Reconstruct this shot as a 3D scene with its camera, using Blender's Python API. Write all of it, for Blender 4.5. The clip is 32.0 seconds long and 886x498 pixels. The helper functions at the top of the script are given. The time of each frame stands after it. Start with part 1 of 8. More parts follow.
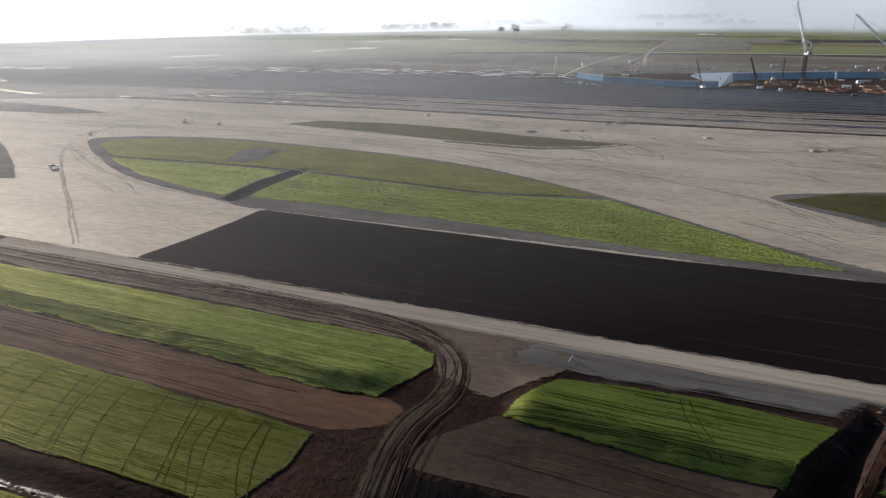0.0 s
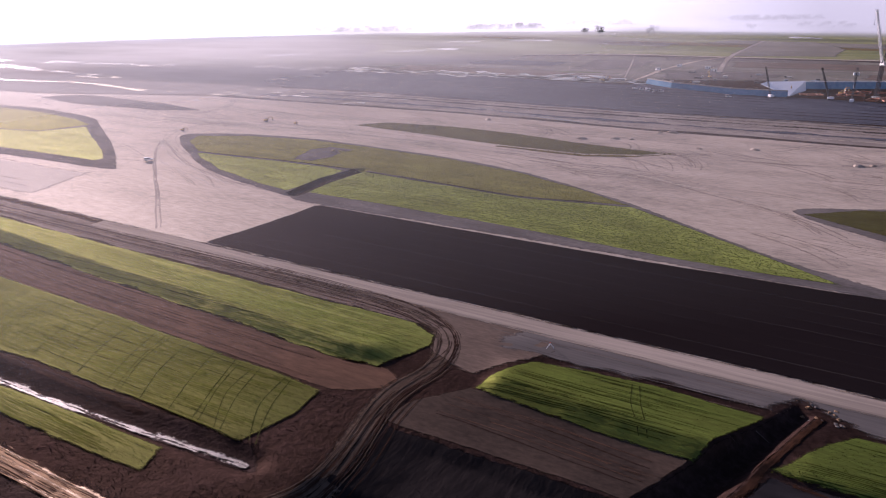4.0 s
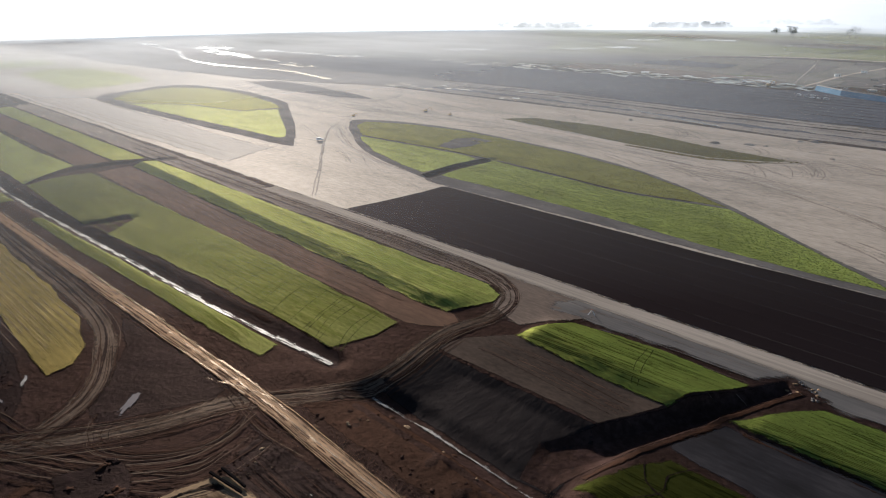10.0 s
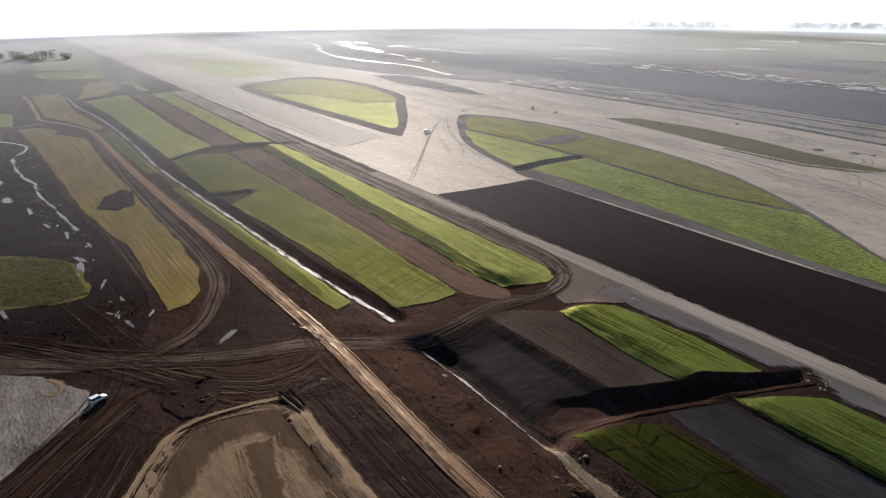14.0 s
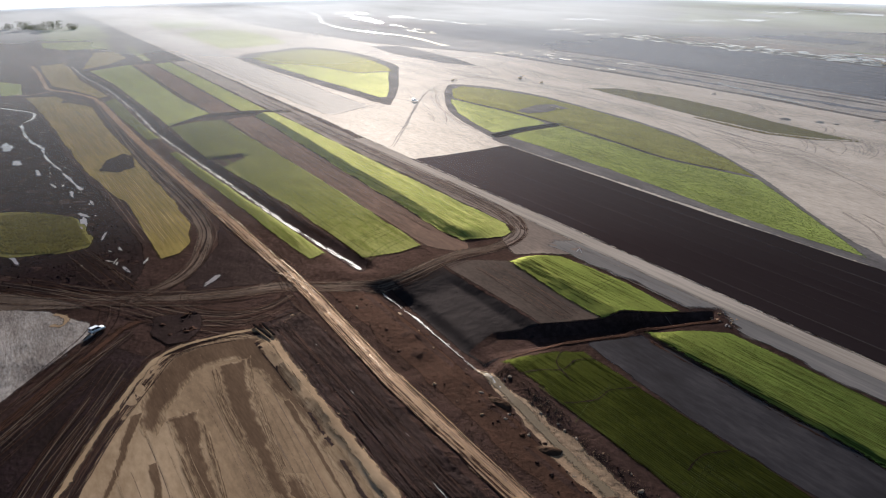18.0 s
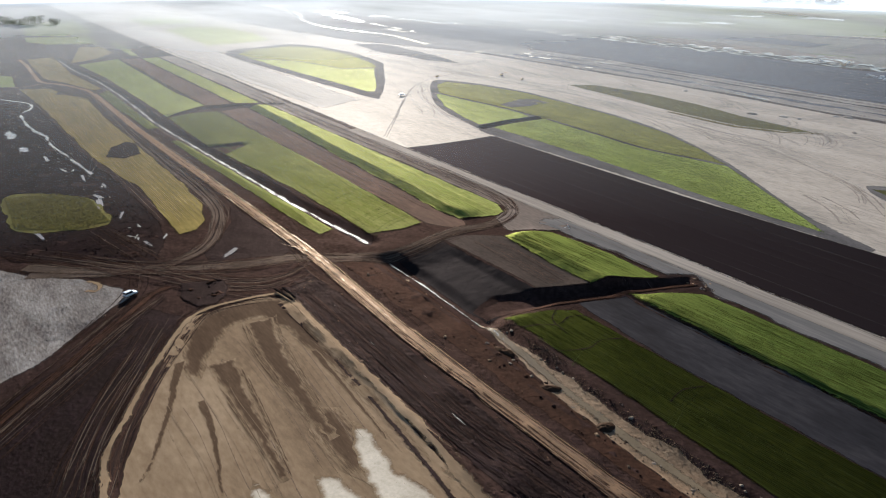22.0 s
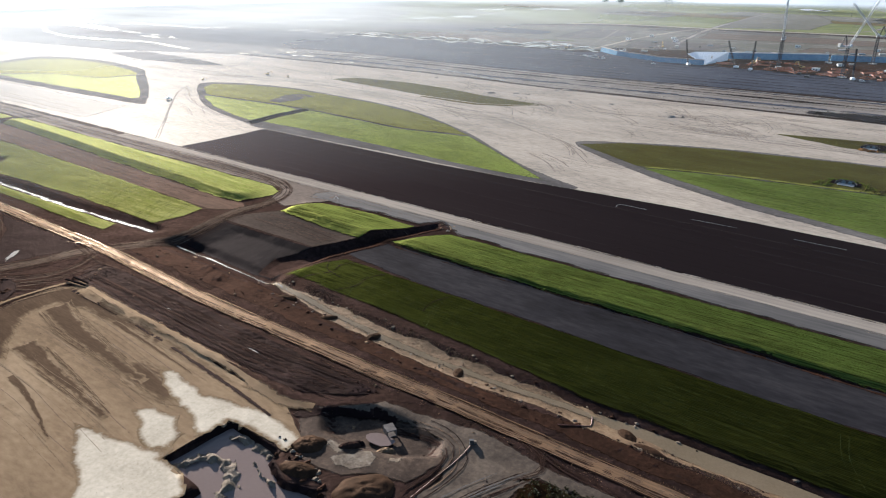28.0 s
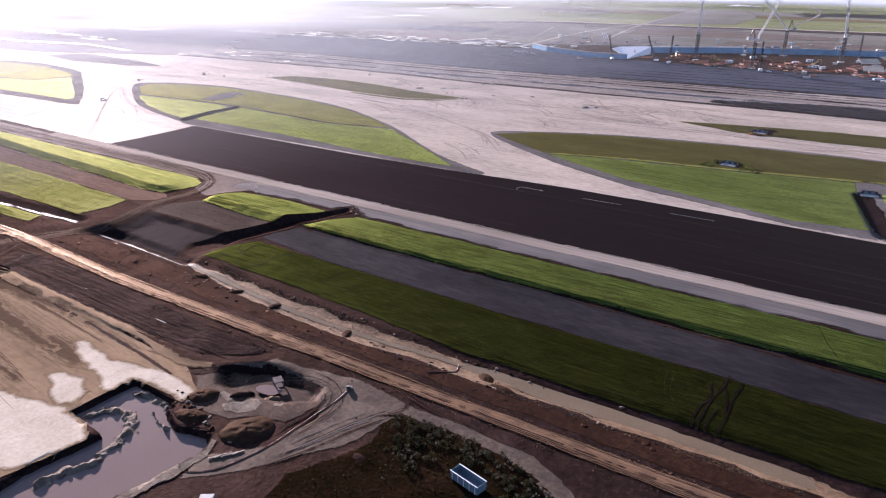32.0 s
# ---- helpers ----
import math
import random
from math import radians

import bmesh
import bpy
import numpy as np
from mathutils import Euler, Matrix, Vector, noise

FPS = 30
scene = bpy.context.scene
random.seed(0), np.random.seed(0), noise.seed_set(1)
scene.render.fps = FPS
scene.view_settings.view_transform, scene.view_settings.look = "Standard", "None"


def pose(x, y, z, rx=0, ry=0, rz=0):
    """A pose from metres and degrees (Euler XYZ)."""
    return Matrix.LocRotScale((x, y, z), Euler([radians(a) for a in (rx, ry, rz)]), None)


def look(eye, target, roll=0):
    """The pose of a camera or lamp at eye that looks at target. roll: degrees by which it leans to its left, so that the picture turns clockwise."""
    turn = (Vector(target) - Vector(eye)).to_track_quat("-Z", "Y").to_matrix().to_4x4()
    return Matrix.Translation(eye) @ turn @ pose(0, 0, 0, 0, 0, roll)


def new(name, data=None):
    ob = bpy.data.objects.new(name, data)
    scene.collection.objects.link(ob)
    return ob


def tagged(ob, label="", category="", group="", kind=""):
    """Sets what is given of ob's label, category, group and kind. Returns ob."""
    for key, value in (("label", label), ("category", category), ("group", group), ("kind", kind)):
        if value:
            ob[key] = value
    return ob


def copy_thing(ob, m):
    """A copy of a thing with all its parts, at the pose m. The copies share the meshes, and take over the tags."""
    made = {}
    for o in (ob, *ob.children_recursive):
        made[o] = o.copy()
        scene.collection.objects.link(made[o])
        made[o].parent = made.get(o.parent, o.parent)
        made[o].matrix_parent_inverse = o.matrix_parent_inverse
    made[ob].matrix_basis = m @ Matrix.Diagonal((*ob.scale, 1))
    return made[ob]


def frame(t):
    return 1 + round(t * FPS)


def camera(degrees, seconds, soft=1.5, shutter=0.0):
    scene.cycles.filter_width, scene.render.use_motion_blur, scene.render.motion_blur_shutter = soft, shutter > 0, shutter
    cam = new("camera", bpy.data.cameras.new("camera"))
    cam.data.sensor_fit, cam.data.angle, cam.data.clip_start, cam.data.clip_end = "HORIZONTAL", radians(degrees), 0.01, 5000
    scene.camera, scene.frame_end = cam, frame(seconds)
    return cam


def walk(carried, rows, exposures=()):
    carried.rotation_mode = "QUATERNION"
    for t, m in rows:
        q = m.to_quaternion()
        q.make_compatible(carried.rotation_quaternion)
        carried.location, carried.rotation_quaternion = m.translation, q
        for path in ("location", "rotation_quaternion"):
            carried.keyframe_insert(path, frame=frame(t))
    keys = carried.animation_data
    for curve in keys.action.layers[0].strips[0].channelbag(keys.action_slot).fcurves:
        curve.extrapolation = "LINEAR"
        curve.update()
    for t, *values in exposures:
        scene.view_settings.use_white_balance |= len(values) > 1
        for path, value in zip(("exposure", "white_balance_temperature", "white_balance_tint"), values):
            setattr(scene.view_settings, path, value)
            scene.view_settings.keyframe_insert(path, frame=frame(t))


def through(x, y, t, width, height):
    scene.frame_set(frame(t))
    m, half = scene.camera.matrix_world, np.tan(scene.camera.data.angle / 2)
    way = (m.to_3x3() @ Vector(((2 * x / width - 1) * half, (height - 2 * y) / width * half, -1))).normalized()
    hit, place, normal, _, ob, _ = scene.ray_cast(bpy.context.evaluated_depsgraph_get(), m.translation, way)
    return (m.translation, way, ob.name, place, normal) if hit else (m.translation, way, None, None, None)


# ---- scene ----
FOV = 63.29
cam = camera(FOV, 32.0, soft=1.1)
# seconds, x, y, height, pitch, roll, heading of the drone
FLIGHT = [
    (0, 184.96, -165.25, 82.40, -19.661, -0.664, 23.686),
    (0.5, 188.91, -167.42, 83.59, -19.674, -0.649, 25.074),
    (1, 192.65, -169.52, 84.82, -19.697, -0.615, 26.724),
    (1.5, 196.72, -171.52, 86.20, -19.720, -0.604, 27.562),
    (2, 200.76, -173.33, 87.49, -19.750, -0.590, 28.502),
    (2.5, 204.85, -175.37, 88.94, -19.784, -0.573, 29.360),
    (3, 209.06, -177.19, 90.33, -19.828, -0.613, 29.856),
    (3.5, 213.21, -178.85, 91.61, -19.883, -0.598, 30.426),
    (5.5, 230.47, -185.48, 95.79, -19.968, -0.628, 32.123),
    (6, 234.89, -187.15, 96.60, -20.019, -0.625, 32.593),
    (6.5, 239.34, -188.60, 97.23, -20.055, -0.639, 33.224),
    (7, 243.65, -190.21, 98.01, -20.095, -0.647, 33.859),
    (7.5, 248.16, -191.78, 98.67, -20.140, -0.598, 35.018),
    (8, 252.56, -193.17, 99.42, -20.181, -0.558, 36.811),
    (8.5, 257.15, -194.18, 100.00, -20.214, -0.553, 39.062),
    (9, 261.57, -195.28, 100.49, -20.252, -0.491, 41.312),
    (9.5, 265.96, -196.55, 101.20, -20.296, -0.426, 43.550),
    (10, 270.49, -197.96, 102.03, -20.346, -0.428, 45.748),
    (10.5, 274.96, -198.78, 102.69, -20.387, -0.437, 47.645),
    (11, 279.65, -199.43, 103.19, -20.419, -0.398, 49.268),
    (11.5, 284.14, -199.68, 103.79, -20.449, -0.340, 50.914),
    (12, 288.95, -200.15, 104.48, -20.473, -0.361, 52.334),
    (12.5, 293.77, -200.64, 105.10, -20.490, -0.305, 53.386),
    (13, 298.30, -201.01, 106.00, -20.563, -0.280, 54.255),
    (13.5, 303.03, -200.92, 106.65, -20.598, -0.319, 55.099),
    (14, 307.83, -200.61, 107.19, -20.606, -0.326, 56.311),
    (14.5, 312.55, -200.11, 107.91, -20.898, -0.433, 56.553),
    (15, 317.42, -199.85, 108.60, -21.735, -0.441, 56.633),
    (15.5, 321.60, -199.45, 109.27, -22.717, -0.469, 56.658),
    (17.5, 338.33, -200.04, 110.95, -22.815, -0.340, 57.250),
    (18, 341.66, -201.63, 111.20, -22.812, -0.341, 57.124),
    (18.5, 344.31, -203.73, 111.34, -22.794, -0.291, 56.862),
    (19, 346.51, -206.04, 111.22, -22.769, -0.117, 56.608),
    (19.5, 348.32, -208.85, 110.98, -22.744, -0.031, 56.345),
    (20, 350.00, -211.83, 110.80, -22.723, 0.103, 56.115),
    (20.5, 351.64, -215.20, 110.62, -22.708, 0.124, 55.881),
    (21, 353.31, -218.60, 110.64, -22.700, 0.207, 55.723),
    (21.5, 355.16, -221.91, 110.62, -22.698, 0.417, 55.570),
    (22, 357.13, -225.37, 110.64, -22.695, 0.527, 54.743),
    (22.5, 359.38, -228.66, 110.74, -22.676, 0.593, 53.860),
    (23, 361.78, -231.74, 110.72, -22.664, 0.537, 52.878),
    (23.5, 364.28, -235.13, 110.76, -22.649, 0.468, 51.683),
    (24, 367.35, -238.28, 110.72, -22.634, 0.404, 50.166),
    (24.5, 370.51, -240.94, 110.98, -22.626, 0.361, 48.505),
    (25, 374.12, -243.01, 111.26, -22.620, 0.304, 46.842),
    (25.5, 377.75, -244.94, 111.65, -22.616, 0.216, 44.844),
    (27.5, 393.44, -249.64, 112.71, -22.611, -0.199, 38.645),
    (28, 397.66, -250.54, 112.99, -22.621, -0.296, 37.355),
    (28.5, 401.84, -251.53, 113.28, -22.637, -0.364, 36.647),
    (29, 406.45, -252.35, 113.55, -22.655, -0.479, 36.245),
    (29.5, 410.92, -253.15, 113.74, -22.671, -0.561, 35.383),
    (30, 415.40, -254.09, 113.93, -22.675, -0.592, 34.612),
    (30.5, 419.90, -254.98, 114.06, -22.680, -0.605, 34.263),
    (31, 424.45, -255.83, 114.28, -22.688, -0.635, 34.130),
    (31.5, 428.87, -256.68, 114.34, -22.705, -0.638, 34.064),
    (32, 433.42, -257.58, 114.50, -22.711, -0.634, 34.103),
]
walk(cam, [(t, pose(x, y, z, 90 + pitch, 0, head) @ pose(0, 0, 0, 0, 0, roll)) for t, x, y, z, pitch, roll, head in FLIGHT],
     exposures=[(0, 0.9, 6050, 10), (1.0, 0.92, 6050, 12), (2.0, 1.0, 6050, 44), (3.2, 1.0, 6050, 52), (5.0, 1.03, 6050, 18), (6.2, 1.04, 6050, 10), (10, 0.97, 6000, 10), (13, 0.93, 6000, 12), (18, 1.28, 5850, 11), (20, 1.34, 5750, 9), (25, 1.42, 5700, 6),
                (28.5, 1.64, 5700, 9), (30, 1.72, 5650, 23), (32, 1.73, 5650, 30)])

# ---- sky, sun ----
SUN_HEAD, SUN_UP = 62.5, 13.0
world = bpy.data.worlds.new("sky")
scene.world = world
world.use_nodes = True
wn, wl = world.node_tree.nodes, world.node_tree.links
sky = wn.new("ShaderNodeTexSky")
sky.sky_type, sky.sun_disc = "NISHITA", False
sky.sun_elevation, sky.sun_rotation = radians(SUN_UP), radians(-SUN_HEAD)
sky.air_density, sky.dust_density, sky.ozone_density = 1.0, 1.0, 1.5
wn["Background"].inputs["Strength"].default_value = 0.058
wl.new(sky.outputs[0], wn["Background"].inputs["Color"])
sun_data = bpy.data.lights.new("sun", "SUN")
sun_data.energy, sun_data.angle, sun_data.color = 5.0, radians(0.6), (1.0, 0.9, 0.77)
sun = new("sun", sun_data)
sun.matrix_world = look((-math.sin(radians(SUN_HEAD)) * math.cos(radians(SUN_UP)) * 900, math.cos(radians(SUN_HEAD)) * math.cos(radians(SUN_UP)) * 900,
                         math.sin(radians(SUN_UP)) * 900), (0, 0, 0))

# ---- materials ----
def ramp_mix(nt, fac, stops):
    node = nt.nodes.new("ShaderNodeValToRGB")
    el = node.color_ramp.elements
    while len(el) < len(stops):
        el.new(0.5)
    for e, (pos, col) in zip(el, stops):
        e.position, e.color = pos, (*col, 1)
    nt.links.new(fac, node.inputs[0])
    return node.outputs[0]


def math_node(nt, op, a, b=None, c=None):
    n = nt.nodes.new("ShaderNodeMath")
    n.operation = op
    for k, v in enumerate((a, b, c)):
        if isinstance(v, (int, float)):
            n.inputs[k].default_value = v
        elif v is not None:
            nt.links.new(v, n.inputs[k])
    n.use_clamp = op in ("MULTIPLY",)
    return n.outputs[0]


def surface(name, cols, scale=0.2, fine=3.0, rough=0.9, spec=0.1, bump=0.3, stretch=(1, 1, 1), bump_dist=0.15, metal=0.0, fine_amt=0.45, gloss=None, worn=True, rows=None, into=None, furrow=None):
    """Two scales of noise in world metres: patches and grain, with relief. gloss: share, colour and roughness of a coloured sheen.
    Where the mesh carries 'wear', the sheet breaks up raggedly towards its rim and the soil below shows."""
    m = bpy.data.materials.new(name)
    m.use_nodes = True
    nt = m.node_tree
    b = nt.nodes["Principled BSDF"]
    geo = nt.nodes.new("ShaderNodeNewGeometry")
    mp = nt.nodes.new("ShaderNodeMapping")
    mp.inputs["Scale"].default_value = stretch
    nt.links.new(geo.outputs["Position"], mp.inputs["Vector"])
    n1 = nt.nodes.new("ShaderNodeTexNoise")
    n1.inputs["Scale"].default_value, n1.inputs["Detail"].default_value, n1.inputs["Roughness"].default_value = scale, 6, 0.6
    n2 = nt.nodes.new("ShaderNodeTexNoise")
    n2.inputs["Scale"].default_value, n2.inputs["Detail"].default_value, n2.inputs["Roughness"].default_value = fine, 5, 0.65
    mp2 = mp
    if rows:
        mp2 = nt.nodes.new("ShaderNodeMapping")
        mp2.inputs["Scale"].default_value = rows
        nt.links.new(geo.outputs["Position"], mp2.inputs["Vector"])
    nt.links.new(mp.outputs[0], n1.inputs["Vector"])
    nt.links.new(mp2.outputs[0], n2.inputs["Vector"])
    mix = nt.nodes.new("ShaderNodeMath")
    mix.operation = "MULTIPLY_ADD"
    mix.inputs[1].default_value = fine_amt
    nt.links.new(n2.outputs[0], mix.inputs[0])
    sub = nt.nodes.new("ShaderNodeMath")
    sub.operation = "MULTIPLY"
    sub.inputs[1].default_value = 1.0 - fine_amt
    nt.links.new(n1.outputs[0], sub.inputs[0])
    nt.links.new(sub.outputs[0], mix.inputs[2])
    if furrow:
        # drill furrows running along x, fading in and out
        sep = nt.nodes.new("ShaderNodeSeparateXYZ")
        nt.links.new(geo.outputs["Position"], sep.inputs[0])
        bend = math_node(nt, "MULTIPLY_ADD", n1.outputs[0], 2.5, sep.outputs["Y"])
        wave = math_node(nt, "SINE", math_node(nt, "MULTIPLY_ADD", bend, 2 * math.pi / furrow[0], 0.0))
        add = nt.nodes.new("ShaderNodeMath")
        add.operation = "MULTIPLY_ADD"
        add.inputs[1].default_value = furrow[1]
        nt.links.new(wave, add.inputs[0])
        nt.links.new(mix.outputs[0], add.inputs[2])
        mix = add
    k = len(cols)
    stops = [(0.36 + 0.28 * i / max(1, k - 1), c) for i, c in enumerate(cols)]
    nt.links.new(ramp_mix(nt, mix.outputs[0], stops), b.inputs["Base Color"])
    b.inputs["Roughness"].default_value = rough
    b.inputs["Specular IOR Level"].default_value = spec
    b.inputs["Metallic"].default_value = metal
    bp = None
    if bump:
        bp = nt.nodes.new("ShaderNodeBump")
        bp.inputs["Strength"].default_value, bp.inputs["Distance"].default_value = bump, bump_dist
        nt.links.new(mix.outputs[0], bp.inputs["Height"])
        nt.links.new(bp.outputs[0], b.inputs["Normal"])
    top = b.outputs[0]
    if gloss:
        g = nt.nodes.new("ShaderNodeBsdfAnisotropic")
        g.inputs["Color"].default_value, g.inputs["Roughness"].default_value = (*gloss[1], 1), gloss[2]
        if bp:
            nt.links.new(bp.outputs[0], g.inputs["Normal"])
        gm = nt.nodes.new("ShaderNodeMixShader")
        gm.inputs[0].default_value = gloss[0]
        nt.links.new(top, gm.inputs[1])
        nt.links.new(g.outputs[0], gm.inputs[2])
        top = gm.outputs[0]
    if worn:
        at = nt.nodes.new("ShaderNodeAttribute")
        at.attribute_name = "wear"
        r1 = nt.nodes.new("ShaderNodeMapRange")
        r1.inputs["From Min"].default_value, r1.inputs["From Max"].default_value = 0.3, 0.7
        r1.inputs["To Min"].default_value, r1.inputs["To Max"].default_value = 0.45, 1.55
        nt.links.new(n2.outputs[0], r1.inputs["Value"])
        mul = nt.nodes.new("ShaderNodeMath")
        mul.operation = "MULTIPLY"
        nt.links.new(at.outputs["Fac"], mul.inputs[0])
        nt.links.new(r1.outputs[0], mul.inputs[1])
        r2 = nt.nodes.new("ShaderNodeMapRange")
        r2.interpolation_type = "SMOOTHSTEP"
        r2.inputs["From Min"].default_value, r2.inputs["From Max"].default_value = (0.05, 0.95) if into else (0.35, 0.8)
        nt.links.new(mul.outputs[0], r2.inputs["Value"])
    if worn and into:
        # blends into the soil round it
        base = b.inputs["Base Color"].links[0].from_socket
        cm = nt.nodes.new("ShaderNodeMix")
        cm.data_type = "RGBA"
        nt.links.new(r2.outputs[0], cm.inputs["Factor"])
        nt.links.new(base, cm.inputs["A"])
        nt.links.new(ramp_mix(nt, mix.outputs[0], [(0.36 + 0.14 * i, c) for i, c in enumerate(into)]), cm.inputs["B"])
        nt.links.new(cm.outputs["Result"], b.inputs["Base Color"])
    elif worn:
        clear = nt.nodes.new("ShaderNodeBsdfTransparent")
        wm = nt.nodes.new("ShaderNodeMixShader")
        nt.links.new(r2.outputs[0], wm.inputs[0])
        nt.links.new(top, wm.inputs[1])
        nt.links.new(clear.outputs[0], wm.inputs[2])
        top = wm.outputs[0]
    nt.links.new(top, nt.nodes["Material Output"].inputs["Surface"])
    return m


def leaf(name, cols, through=0.45, island=0.35):
    """Thin blades that let light through; the tone changes from tuft to tuft."""
    m = bpy.data.materials.new(name)
    m.use_nodes = True
    nt = m.node_tree
    b = nt.nodes["Principled BSDF"]
    geo = nt.nodes.new("ShaderNodeNewGeometry")
    n1 = nt.nodes.new("ShaderNodeTexNoise")
    n1.inputs["Scale"].default_value, n1.inputs["Detail"].default_value = 0.05, 5
    nt.links.new(geo.outputs["Position"], n1.inputs["Vector"])
    mix = nt.nodes.new("ShaderNodeMath")
    mix.operation = "MULTIPLY_ADD"
    mix.inputs[1].default_value = island
    nt.links.new(geo.outputs["Random Per Island"], mix.inputs[0])
    sub = nt.nodes.new("ShaderNodeMath")
    sub.operation = "MULTIPLY"
    sub.inputs[1].default_value = 1 - island
    nt.links.new(n1.outputs[0], sub.inputs[0])
    nt.links.new(sub.outputs[0], mix.inputs[2])
    col = ramp_mix(nt, mix.outputs[0], [(0.2 + 0.5 * i / (len(cols) - 1), c) for i, c in enumerate(cols)])
    nt.links.new(col, b.inputs["Base Color"])
    b.inputs["Roughness"].default_value, b.inputs["Specular IOR Level"].default_value = 0.7, 0.2
    tr = nt.nodes.new("ShaderNodeBsdfTranslucent")
    nt.links.new(col, tr.inputs["Color"])
    ms = nt.nodes.new("ShaderNodeMixShader")
    ms.inputs[0].default_value = through
    nt.links.new(b.outputs[0], ms.inputs[1])
    nt.links.new(tr.outputs[0], ms.inputs[2])
    nt.links.new(ms.outputs[0], nt.nodes["Material Output"].inputs["Surface"])
    return m


def plain(name, col, rough=0.5, metal=0.0, wear=0.25):
    """Painted or bare material with slight dirt."""
    dark = tuple(c * (1 - wear) for c in col)
    return surface(name, [dark, col, tuple(min(1, c * (1 + 0.3 * wear)) for c in col)], 0.6, 6.0, rough, 0.5, 0.05, (1, 1, 1), 0.02, metal, worn=False)


